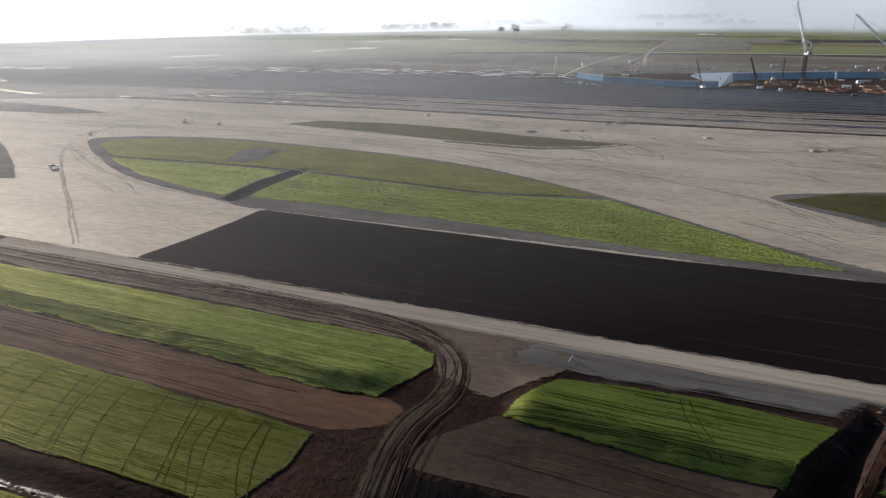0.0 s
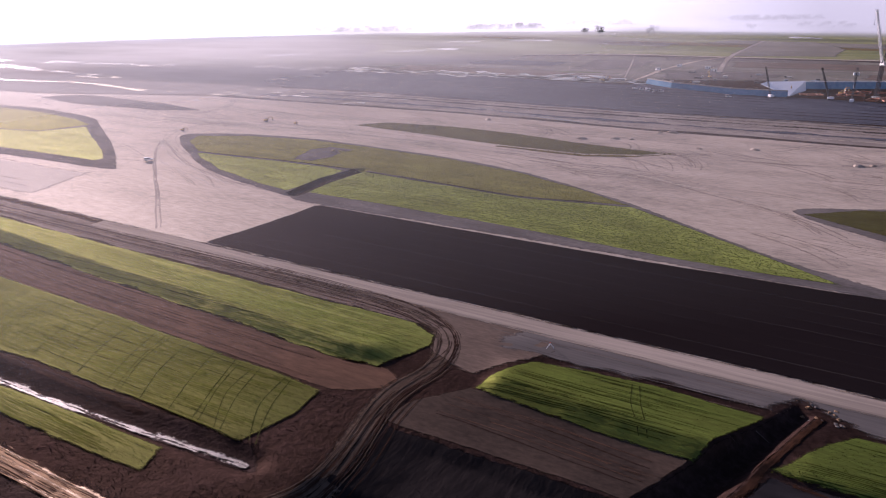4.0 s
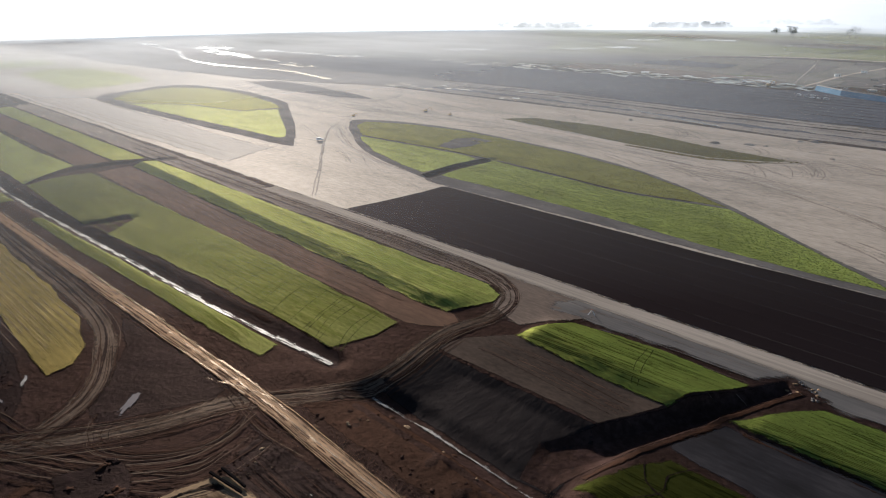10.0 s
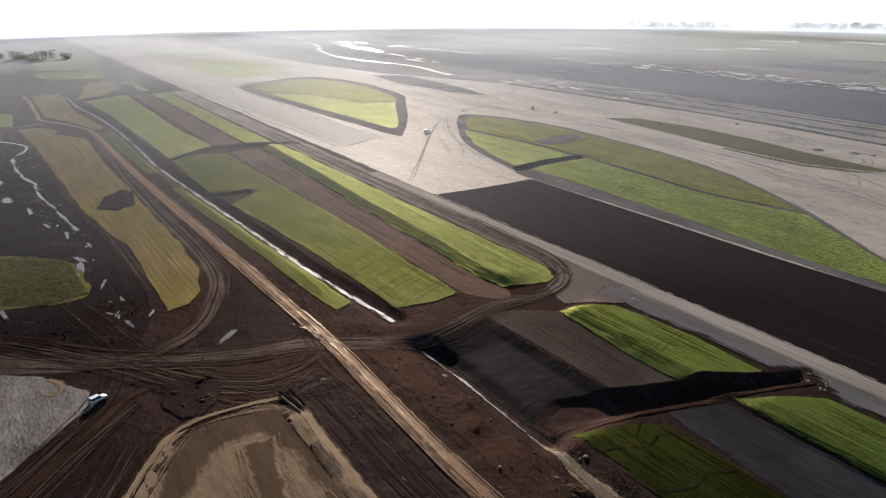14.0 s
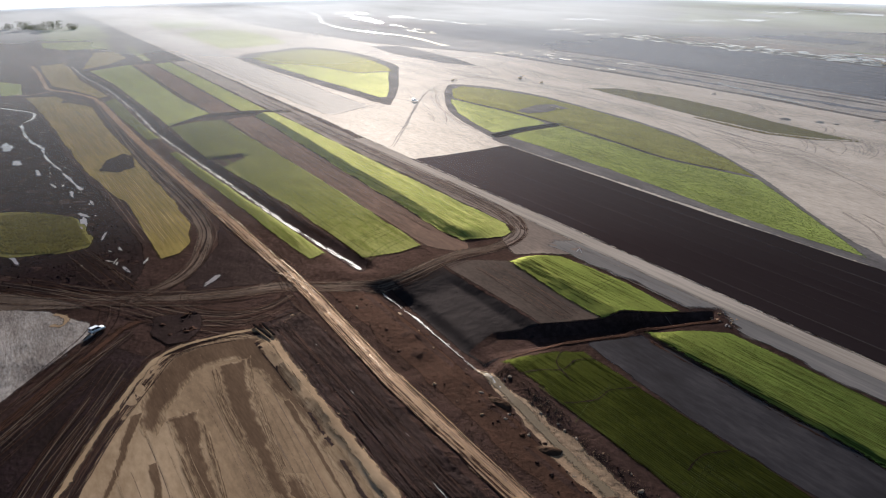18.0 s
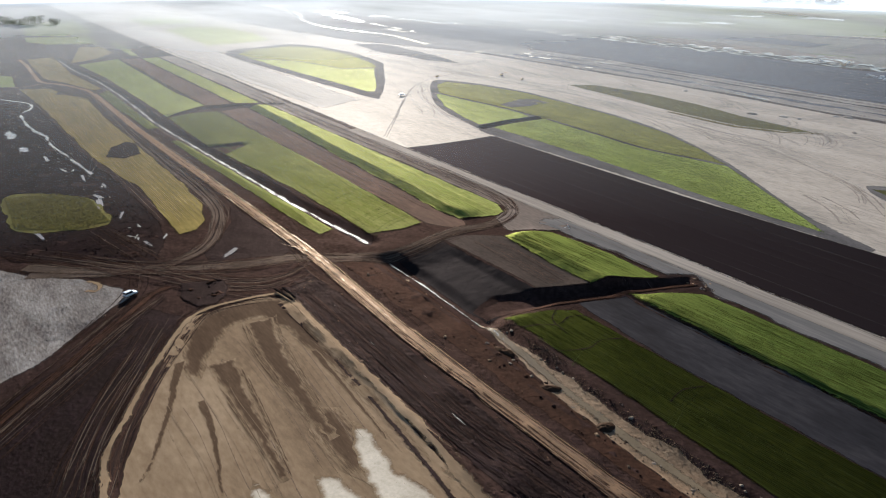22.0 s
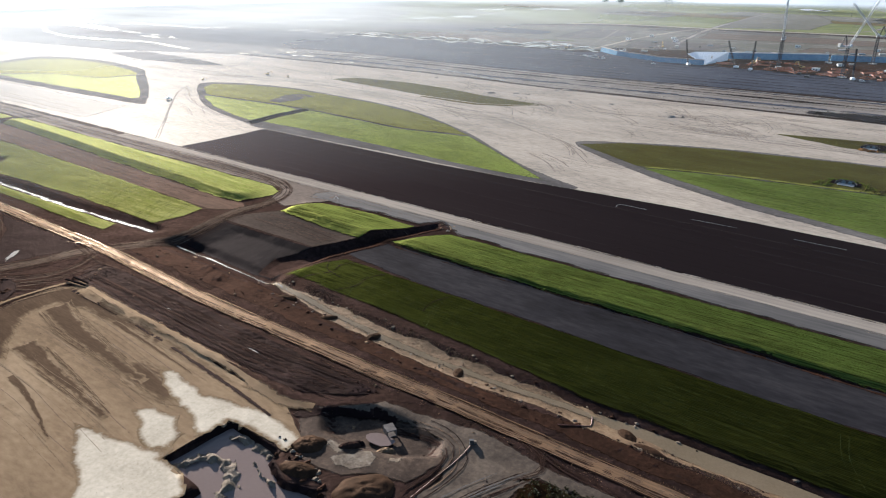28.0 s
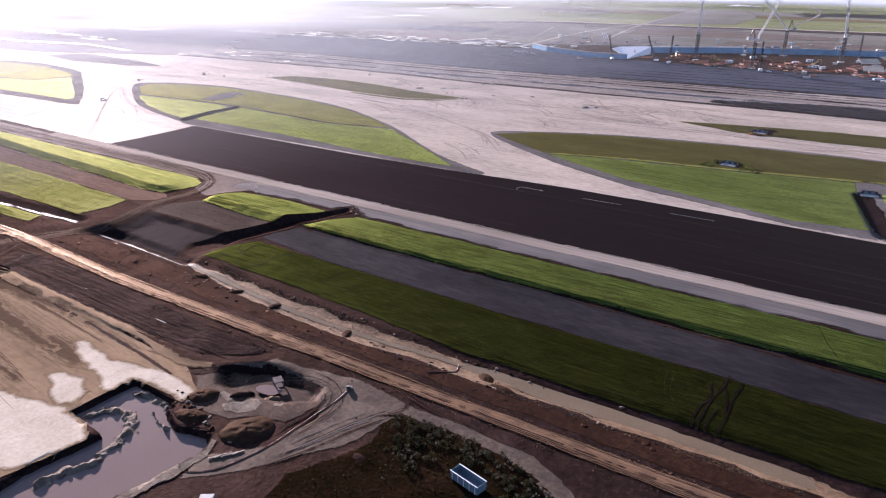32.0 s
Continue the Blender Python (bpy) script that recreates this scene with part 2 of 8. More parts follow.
TAN = [(0.1, 0.064, 0.036), (0.185, 0.124, 0.072), (0.27, 0.19, 0.117)]
M = dict(
    dirt=surface("brown_dirt", [(0.00432, 0.00252, 0.00229), (0.01351, 0.00788, 0.00714), (0.0324, 0.01891, 0.01714)], 0.05, 0.55, 0.92, 0.0, 1.0, bump_dist=0.5, gloss=(0.018, (0.6, 0.4, 0.32), 0.68), fine_amt=0.55),
    reddirt=surface("red_brown_dirt", [(0.0082, 0.00384, 0.0023), (0.02051, 0.00959, 0.00575), (0.04104, 0.01919, 0.01151)], 0.06, 0.6, 0.92, 0.0, 0.9, bump_dist=0.4, gloss=(0.019, (0.6, 0.4, 0.32), 0.68), fine_amt=0.55),
    # real mud, and also painted shade on the pit wall and dark hole
    mud=surface("wet_black_mud_and_shade", [(0.00209, 0.00113, 0.00139), (0.00524, 0.00284, 0.00348), (0.01363, 0.00736, 0.00905)], 0.07, 0.6, 0.95, 0.0, 1.0, bump_dist=0.4, gloss=(0.013, (0.6, 0.45, 0.4), 0.62), fine_amt=0.55),
    rut=surface("wheel_rut", [(0.00906, 0.00515, 0.004), (0.02039, 0.01105, 0.00871), (0.03625, 0.02026, 0.01524)], 0.1, 0.9, 0.92, 0.0, 0.6, gloss=(0.02, (0.6, 0.4, 0.32), 0.68)),
    ridge=surface("dry_track_ridge", [(0.06506, 0.03924, 0.02603), (0.1085, 0.06867, 0.04648), (0.159, 0.1047, 0.07436)], 0.1, 0.9, 0.9, 0.02, 0.6, gloss=(0.03, (0.7, 0.55, 0.42), 0.66)),
    brownstrip=surface("bare_brown_soil", [(0.03432, 0.0181, 0.01101), (0.06241, 0.03293, 0.02003), (0.09985, 0.05269, 0.03203)], 0.05, 1.2, 0.92, 0.0, 0.5, (0.4, 1, 1), gloss=(0.03, (0.6, 0.48, 0.42), 0.7), rows=(0.15, 0.6, 1)),
    verge=surface("brown_grey_verge", [(0.04825, 0.03474, 0.02682), (0.08772, 0.06316, 0.04876), (0.14039, 0.10106, 0.07801)], 0.05, 0.9, 0.95, 0.02, 0.6, (0.3, 1.2, 1), 0.3, gloss=(0.032, (0.6, 0.48, 0.42), 0.7)),
    greystrip=surface("grey_gravel_strip", [(0.00568, 0.00539, 0.00609), (0.01492, 0.01383, 0.01564), (0.02985, 0.02693, 0.02798)], 0.05, 1.2, 0.92, 0.0, 0.5, (0.4, 1, 1), gloss=(0.022, (0.55, 0.5, 0.5), 0.7), rows=(0.12, 0.5, 1)),
    greyverge=surface("pale_grey_verge", [(0.05822, 0.05482, 0.05337), (0.08738, 0.08127, 0.07795), (0.13102, 0.11816, 0.10907)], 0.06, 1.0, 0.92, 0.03, 0.5, (0.35, 1.2, 1), gloss=(0.026, (0.6, 0.48, 0.42), 0.7), rows=(0.03, 0.8, 1)),
    apron=surface("pale_gravel", [(0.1472, 0.11969, 0.09445), (0.29434, 0.2393, 0.18889), (0.41795, 0.33984, 0.26823)], 0.025, 0.35, 0.9, 0.0, 0.6, (0.5, 1.7, 1), 0.25, fine_amt=0.5, gloss=(0.1, (0.9, 0.83, 0.76), 0.7)),
    sealed=surface("smooth_pale_subbase", [(0.342, 0.2945, 0.25175), (0.399, 0.34675, 0.2945), (0.456, 0.39425, 0.33725)], 0.01, 0.4, 0.92, 0.0, 0.5, (0.2, 1, 1), gloss=(0.07, (0.9, 0.84, 0.78), 0.72)),
    aptrack=surface("rolled_gravel_track", [(0.18621, 0.14548, 0.11574), (0.25138, 0.19909, 0.16192), (0.31655, 0.25531, 0.2105)], 0.05, 0.6, 0.9, 0.04, 0.4),
    runway=surface("black_asphalt_base", [(0.0017, 0.0012, 0.00132), (0.0031, 0.00227, 0.00241), (0.0051, 0.00384, 0.00394)], 0.03, 0.5, 0.95, 0.0, 0.2, (0.08, 1, 1), rows=(0.03, 0.8, 1), gloss=(0.02, (0.62, 0.48, 0.5), 0.7)),
    runway_seam=surface("asphalt_paving_seam", [(0.00855, 0.00738, 0.00693), (0.0117, 0.01008, 0.00936)], 0.05, 0.7, 0.95, 0.0, 0.2, (0.1, 1, 1), gloss=(0.03, (0.62, 0.5, 0.5), 0.7)),
    shoulder=surface("grey_shoulder_gravel", [(0.05995, 0.05451, 0.05233), (0.09812, 0.0883, 0.08394), (0.15262, 0.1362, 0.12645)], 0.08, 1.1, 0.92, 0.0, 0.6, (0.4, 1, 1), gloss=(0.02, (0.6, 0.48, 0.42), 0.7)),
    grass=surface("bright_young_grass", [(0.02445, 0.03646, 0.00658), (0.05434, 0.08105, 0.01462), (0.09514, 0.14179, 0.02558)], 0.06, 1.3, 0.92, 0.0, 1.0, (0.5, 1.4, 1), 0.14, gloss=(0.13, (0.54, 0.51, 0.2), 0.66), rows=(0.3, 1.5, 1), fine_amt=0.6, furrow=(2.0, 0.03)),
    rowbright=surface("drill_row_bright_green", [(0.02037, 0.03222, 0.00502), (0.0453, 0.07161, 0.01116), (0.07924, 0.12527, 0.01954)], 0.06, 1.3, 0.92, 0.0, 1.0, (0.5, 1.4, 1), 0.14, gloss=(0.08, (0.45, 0.46, 0.12), 0.66), rows=(0.3, 1.5, 1), fine_amt=0.6),
    younggrass=surface("pale_young_grass", [(0.08025, 0.09793, 0.01726), (0.17833, 0.21761, 0.03838), (0.31199, 0.38065, 0.06718)], 0.06, 1.3, 0.92, 0.0, 1.0, (0.5, 1.4, 1), 0.14, gloss=(0.17, (0.52, 0.5, 0.24), 0.66), rows=(0.3, 1.5, 1), fine_amt=0.6, furrow=(2.6, 0.025)),
    rowyoung=surface("drill_row_young", [(0.04652, 0.0565, 0.01037), (0.10344, 0.12555, 0.02302), (0.18086, 0.21963, 0.04029)], 0.06, 1.3, 0.92, 0.0, 1.0, (0.5, 1.4, 1), 0.14, gloss=(0.13, (0.5, 0.5, 0.14), 0.66), rows=(0.3, 1.5, 1), fine_amt=0.6),
    midgrass=surface("rowed_grass", [(0.00707, 0.01023, 0.00203), (0.01572, 0.02273, 0.00451), (0.02752, 0.03979, 0.00789)], 0.06, 1.3, 0.92, 0.0, 1.0, (0.5, 1.4, 1), 0.14, gloss=(0.065, (0.5, 0.49, 0.19), 0.64), rows=(0.3, 1.5, 1), fine_amt=0.6, furrow=(2.1, 0.032)),
    vergegrass=surface("verge_grass", [(0.01236, 0.02107, 0.00341), (0.02747, 0.04682, 0.0076), (0.0481, 0.08196, 0.0133)], 0.06, 1.3, 0.92, 0.0, 1.0, (0.5, 1.4, 1), 0.14, gloss=(0.13, (0.47, 0.48, 0.14), 0.64), rows=(0.3, 1.5, 1), fine_amt=0.6, furrow=(2.1, 0.032)),
    rowgreen=surface("drill_row_green", [(0.00657, 0.01121, 0.00189), (0.01467, 0.02491, 0.00416), (0.02561, 0.0436, 0.00727)], 0.06, 1.3, 0.92, 0.0, 1.0, (0.5, 1.4, 1), 0.14, gloss=(0.05, (0.44, 0.44, 0.12), 0.64), rows=(0.3, 1.5, 1), fine_amt=0.6),
    deepgrass=surface("deep_green_grass", [(0.00338, 0.00335, 0.00082), (0.00749, 0.00745, 0.00182), (0.01311, 0.01303, 0.0032)], 0.06, 1.3, 0.92, 0.0, 1.0, (0.5, 1.4, 1), 0.14, gloss=(0.042, (0.3, 0.34, 0.08), 0.62), rows=(0.3, 1.5, 1), fine_amt=0.6, furrow=(2.3, 0.03)),
    rowdeep=surface("drill_row_deep_green", [(0.00216, 0.00226, 0.00052), (0.00479, 0.00501, 0.00116), (0.00838, 0.00877, 0.00204)], 0.06, 1.3, 0.92, 0.0, 1.0, (0.5, 1.4, 1), 0.14, gloss=(0.02, (0.3, 0.34, 0.08), 0.62), rows=(0.3, 1.5, 1), fine_amt=0.6),
    deepblades=leaf("deep_green_blades", [(0.01474, 0.01512, 0.002722), (0.01966, 0.0189, 0.003326), (0.02621, 0.02268, 0.004234)], 0.8),
    olive=surface("olive_grass", [(0.03252, 0.02064, 0.00638), (0.06505, 0.04126, 0.01277), (0.10407, 0.066, 0.02044)], 0.07, 1.2, 0.92, 0.0, 1.0, (0.5, 1.3, 1), 0.14, gloss=(0.13, (0.45, 0.37, 0.15), 0.66), rows=(0.02, 0.6, 1), furrow=(2.4, 0.035)),
    rowolive=surface("drill_row_straw", [(0.09953, 0.06532, 0.03709), (0.19906, 0.13059, 0.07418), (0.31856, 0.20886, 0.1187)], 0.07, 1.2, 0.92, 0.0, 1.0, (0.5, 1.3, 1), 0.14, gloss=(0.14, (0.44, 0.38, 0.14), 0.66), rows=(0.02, 0.6, 1)),
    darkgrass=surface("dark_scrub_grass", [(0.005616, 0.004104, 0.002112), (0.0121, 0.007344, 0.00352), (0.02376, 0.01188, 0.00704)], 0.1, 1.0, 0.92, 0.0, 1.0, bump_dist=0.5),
    road=surface("tan_clay_road", [(0.05766, 0.03318, 0.01838), (0.12056, 0.06968, 0.03928), (0.19918, 0.12027, 0.0697)], 0.06, 0.7, 0.92, 0.0, 0.8, (0.25, 1.8, 1), 0.3, gloss=(0.045, (0.75, 0.56, 0.4), 0.55)),
    tan=surface("tan_sandstone_fill", TAN, 0.022, 0.5, 0.92, 0.0, 0.7, (0.5, 1.3, 1), 0.2, fine_amt=0.3, gloss=(0.03, (0.7, 0.55, 0.42), 0.7)),
    plot=surface("scraped_pale_gravel", [(0.085, 0.066, 0.055), (0.19, 0.16, 0.138), (0.33, 0.29, 0.255)], 0.06, 0.8, 0.92, 0.0, 1.0, (0.5, 1.6, 1), 0.4),
    streak=surface("damp_grey_streak", [(0.0483, 0.027, 0.0153), (0.0713, 0.042, 0.0238), (0.09775, 0.06, 0.03485)], 0.08, 0.9, 0.92, 0.0, 0.5, (0.3, 1.8, 1), gloss=(0.012, (0.6, 0.5, 0.42), 0.7), into=TAN),
    pale=surface("pale_clay", [(0.4278, 0.35362, 0.267), (0.53475, 0.44961, 0.34526), (0.6417, 0.54559, 0.42813)], 0.1, 0.9, 0.9, 0.0, 0.3, into=TAN),
    sand=surface("sandy_creek_bank", [(0.06354, 0.03792, 0.01992), (0.12707, 0.07837, 0.04321), (0.20332, 0.13401, 0.0789)], 0.12, 0.8, 0.9, 0.04, 0.9, bump_dist=0.4, gloss=(0.04, (0.7, 0.55, 0.42), 0.66)),
    darkfill=surface("dark_grey_fill", [(0.02698, 0.03179, 0.04524), (0.03944, 0.04526, 0.06334), (0.05812, 0.06481, 0.08594)], 0.012, 0.2, 0.95, 0.0, 0.5, (0.4, 1, 1), 0.5, gloss=(0.03, (0.55, 0.5, 0.52), 0.7)),
    farsoil=surface("far_bare_soil", [(0.149, 0.1259, 0.1093), (0.2318, 0.1987, 0.1739), (0.3478, 0.3064, 0.2732)], 0.01, 0.12, 0.92, 0.0, 0.5, (0.3, 1, 1), 0.5),
    farm=surface("far_pasture", [(0.081, 0.1008, 0.0396), (0.153, 0.168, 0.063), (0.252, 0.2436, 0.108)], 0.005, 0.06, 0.92, 0.0, 0.3, (0.35, 1, 1)),
    farmdark=surface("far_dry_pasture", [(0.09648, 0.09214, 0.078), (0.1404, 0.13292, 0.1092), (0.20187, 0.17719, 0.156)], 0.006, 0.06, 0.92, 0.0, 0.3, (0.35, 1, 1)),
    water=surface("still_brown_water", [(0.14, 0.108, 0.098), (0.165, 0.13, 0.118)], 0.05, 1.5, 0.12, 0.3, 0.03),
    slopegrass=surface("rough_slope_grass", [(0.05897, 0.05897, 0.01369), (0.11794, 0.11794, 0.02738), (0.18876, 0.18876, 0.04381)], 0.05, 1.1, 0.92, 0.0, 1.0, (0.5, 1.3, 1), 0.14, gloss=(0.14, (0.44, 0.41, 0.14), 0.66), rows=(0.06, 0.8, 1)),
    rowslope=surface("slope_row", [(0.03539, 0.03539, 0.00821), (0.07076, 0.07076, 0.01643), (0.11326, 0.11326, 0.02629)], 0.05, 1.1, 0.92, 0.0, 1.0, (0.5, 1.3, 1), 0.14, gloss=(0.12, (0.44, 0.41, 0.14), 0.66), rows=(0.06, 0.8, 1)),
    dryolive=surface("dry_brown_grass", [(0.01596, 0.01766, 0.0048), (0.03192, 0.03534, 0.0096), (0.05107, 0.05654, 0.01536)], 0.05, 1.1, 0.92, 0.0, 1.0, (0.5, 1.3, 1), 0.5, gloss=(0.1, (0.46, 0.36, 0.14), 0.66), rows=(0.08, 1.0, 1)),
    rowdry=surface("dry_row", [(0.0126, 0.0093, 0.0036), (0.0252, 0.0186, 0.0072), (0.04032, 0.02976, 0.01152)], 0.05, 1.1, 0.92, 0.0, 1.0, (0.5, 1.3, 1), 0.5, gloss=(0.1, (0.46, 0.36, 0.14), 0.66), rows=(0.08, 1.0, 1)),
    blackpipe=surface("black_steel", [(0.006, 0.005, 0.005), (0.012, 0.01, 0.01)], 0.3, 2.0, 0.95, 0.0, 0.1),
    pondwater=surface("brown_pond_water", [(0.165, 0.12, 0.106), (0.185, 0.137, 0.12)], 0.05, 1.5, 0.12, 0.07, 0.03),
    silt=surface("pale_wet_silt", [(0.087, 0.06264, 0.04402), (0.1595, 0.1218, 0.09005), (0.261, 0.2088, 0.16008)], 0.3, 1.4, 0.9, 0.05, 1.0, bump_dist=0.3),
    creekwater=surface("silty_creek_water", [(0.13, 0.095, 0.056), (0.17, 0.126, 0.08)], 0.05, 1.5, 0.15, 0.1, 0.03),
    # damp earth, with the slope's bluish shade put into its colour
    cutface=surface("damp_shaded_cut", [(0.00303, 0.00255, 0.00302), (0.00657, 0.00557, 0.00628), (0.01314, 0.01115, 0.01104)], 0.06, 0.5, 0.95, 0.0, 1.0, (1.0, 0.35, 1), 0.35, gloss=(0.011, (0.6, 0.52, 0.5), 0.62), fine_amt=0.5),
    edgegravel=surface("tan_edge_gravel", [(0.13398, 0.11165, 0.0949), (0.2233, 0.18757, 0.15631), (0.32379, 0.27354, 0.22889)], 0.04, 0.9, 0.92, 0.0, 0.5, (0.2, 1.5, 1), 0.2, gloss=(0.03, (0.8, 0.68, 0.58), 0.7), rows=(0.02, 0.9, 1)),
    streamwater=surface("rippled_muddy_stream", [(0.04, 0.034, 0.031), (0.12, 0.105, 0.096), (0.25, 0.23, 0.22)], 0.25, 1.3, 0.7, 0.02, 0.8, bump_dist=0.25, gloss=(0.045, (0.9, 0.87, 0.84), 0.5)),
    rust=surface("rusty_orange_soil", [(0.09, 0.04, 0.014), (0.17, 0.078, 0.028), (0.27, 0.13, 0.05)], 0.3, 1.2, 0.92, 0.0, 0.6, bump_dist=0.3),
    spoil=surface("loose_brown_spoil", [(0.01178, 0.006, 0.00357), (0.02678, 0.01414, 0.00821), (0.05087, 0.02742, 0.01606)], 0.25, 0.9, 0.92, 0.0, 0.6, bump_dist=0.3, gloss=(0.02, (0.6, 0.45, 0.35), 0.68)),
    pitsoil=surface("grey_pit_soil", [(0.0153, 0.0103, 0.00777), (0.03825, 0.02558, 0.01856), (0.08415, 0.05741, 0.04013)], 0.16, 0.8, 0.9, 0.0, 0.6, bump_dist=0.25, gloss=(0.025, (0.6, 0.5, 0.45), 0.62)),
    greybank=surface("grey_scraped_bank", [(0.0285, 0.02079, 0.01613), (0.06413, 0.04788, 0.03656), (0.11756, 0.08946, 0.0672)], 0.1, 0.7, 0.9, 0.0, 0.6, bump_dist=0.25, gloss=(0.03, (0.65, 0.55, 0.48), 0.64)),
    track=surface("trodden_brown_track", [(0.024, 0.0165, 0.0125), (0.052, 0.037, 0.028), (0.09, 0.066, 0.05)], 0.08, 0.8, 0.92, 0.0, 0.7, bump_dist=0.25, gloss=(0.025, (0.65, 0.5, 0.4), 0.64)),
    terrace=surface("grey_brown_terrace", [(0.0182, 0.01322, 0.0105), (0.0351, 0.0253, 0.0195), (0.0598, 0.0414, 0.031)], 0.05, 0.9, 0.92, 0.0, 0.6, (0.5, 1, 1), gloss=(0.018, (0.6, 0.5, 0.45), 0.68)),
    wheelgrass=surface("pressed_grass", [(0.008, 0.01, 0.003), (0.018, 0.022, 0.006), (0.032, 0.038, 0.011)], 0.1, 1.0, 0.92, 0.0, 0.8, bump_dist=0.2, gloss=(0.03, (0.45, 0.45, 0.2), 0.66)),
    wetmud=surface("glistening_wet_clay", [(0.03, 0.022, 0.017), (0.06, 0.045, 0.035), (0.11, 0.085, 0.068)], 0.2, 1.1, 0.7, 0.0, 0.8, bump_dist=0.2, gloss=(0.06, (0.85, 0.68, 0.52), 0.45)),
    blue=surface("blue_liner", [(0.04455, 0.14731, 0.2673), (0.07796, 0.22766, 0.37422), (0.13365, 0.29462, 0.4455)], 0.06, 0.5, 0.92, 0.4, 0.3),
    white=plain("white_paint", (0.75, 0.76, 0.78), 0.4), glass=plain("dark_window", (0.012, 0.015, 0.02), 0.08, 0, 0.1), tyre=plain("tyre_rubber", (0.018, 0.018, 0.018), 0.8),
    yellow=plain("machine_yellow", (0.42, 0.24, 0.03), 0.5), orange=plain("orange_formwork", (0.3, 0.1, 0.045), 0.7), steel=plain("dark_steel", (0.05, 0.05, 0.055), 0.5, 0.4),
    lattice=plain("pale_lattice_steel", (0.5, 0.5, 0.5), 0.5, 0.2), redsteel=plain("red_lattice_steel", (0.4, 0.07, 0.04), 0.5), concrete=plain("concrete", (0.42, 0.4, 0.37), 0.8),
    bluepaint=plain("pale_blue_paint", (0.12, 0.17, 0.21), 0.6), timber=plain("weathered_timber", (0.22, 0.16, 0.11), 0.8), hose=plain("pink_hose", (0.25, 0.11, 0.085), 0.6), paint=plain("worn_line_paint", (0.085, 0.082, 0.08), 0.7),
    bark=plain("bark", (0.05, 0.04, 0.03), 0.9),
    blades=leaf("grass_blades", [(0.03696, 0.0525, 0.006696), (0.04549, 0.06265, 0.008034), (0.05687, 0.07451, 0.01004)], 0.82),
    oliveblades=leaf("dry_grass_blades", [(0.0429, 0.0377, 0.00975), (0.0546, 0.04826, 0.01248), (0.0702, 0.06032, 0.01638)], 0.8),
    midblades=leaf("rowed_blades", [(0.017, 0.024, 0.003), (0.024, 0.033, 0.004), (0.033, 0.043, 0.006)], 0.8),
    leaves=leaf("shrub_leaves", [(0.00576, 0.0078, 0.00288), (0.0144, 0.0156, 0.0048), (0.0336, 0.0273, 0.00864)], 0.3),
    # leaf colour lightened to carry the fog's haze
    hazedleaves=leaf("hazed_gum_leaves", [(0.07, 0.08, 0.055), (0.11, 0.12, 0.085), (0.15, 0.16, 0.115)], 0.3),
)

# ---- helpers for shapes ----
from mathutils.geometry import delaunay_2d_cdt


def smoothstep(a, b, v):
    u = np.clip((v - a) / (b - a), 0, 1)
    return u * u * (3 - 2 * u)


def hash_noise(x, y, cell, seed=0):
    """Value noise on a lattice of the given cell, -1 to 1."""
    u, v = x / cell, y / cell
    i, j = np.floor(u), np.floor(v)
    fu, fv = u - i, v - j
    fu, fv = fu * fu * (3 - 2 * fu), fv * fv * (3 - 2 * fv)

    def rnd(a, b):
        s = np.sin(a * 127.1 + b * 311.7 + seed * 74.7) * 43758.5453
        return 2 * (s - np.floor(s)) - 1

    top = rnd(i, j) * (1 - fu) + rnd(i + 1, j) * fu
    low = rnd(i, j + 1) * (1 - fu) + rnd(i + 1, j + 1) * fu
    return top * (1 - fv) + low * fv


def line_dist(x, y, pts):
    """Distance to a polyline."""
    best = np.full(np.shape(x), 1e9)
    for (ax, ay), (bx, by) in zip(pts[:-1], pts[1:]):
        dx, dy = bx - ax, by - ay
        t = np.clip(((x - ax) * dx + (y - ay) * dy) / (dx * dx + dy * dy + 1e-9), 0, 1)
        best = np.minimum(best, np.hypot(x - ax - t * dx, y - ay - t * dy))
    return best


def inside(x, y, pts):
    """Whether points lie in a polygon."""
    x, y = np.asarray(x, float), np.asarray(y, float)
    odd = np.zeros(np.shape(x), bool)
    for (ax, ay), (bx, by) in zip(pts, pts[1:] + pts[:1]):
        cross = ((ay > y) != (by > y)) & (x < (bx - ax) * (y - ay) / (by - ay + 1e-12) + ax)
        odd ^= cross
    return odd


def basin(x, y, pts, soft):
    """1 well inside a polygon, 0 outside, with a bank of the given width inside the edge."""
    d = line_dist(x, y, pts + pts[:1])
    return np.where(inside(x, y, pts), smoothstep(0, soft, d), 0.0)


def ramp_basin(x, y, pts, soft):
    """As basin, with straight banks and crisp rims."""
    return np.where(inside(x, y, pts), np.clip(line_dist(x, y, pts + pts[:1]) / soft, 0, 1), 0.0)


def curve_pts(pts, step, closed=False):
    """A smooth line through the points, in steps."""
    p = [Vector(q) for q in pts]
    n = len(p)
    out = []
    for i in range(n if closed else n - 1):
        a, b, c, d = (p[(i + k) % n] if closed else p[min(max(i + k, 0), n - 1)] for k in (-1, 0, 1, 2))
        m = max(1, int((c - b).length / step))
        for k in range(m):
            t = k / m
            out.append(0.5 * ((2 * b) + (c - a) * t + (2 * a - 5 * b + 4 * c - d) * t * t + (3 * b - a - 3 * c + d) * t ** 3))
    if not closed:
        out.append(p[-1])
    return [(q.x, q.y) for q in out]


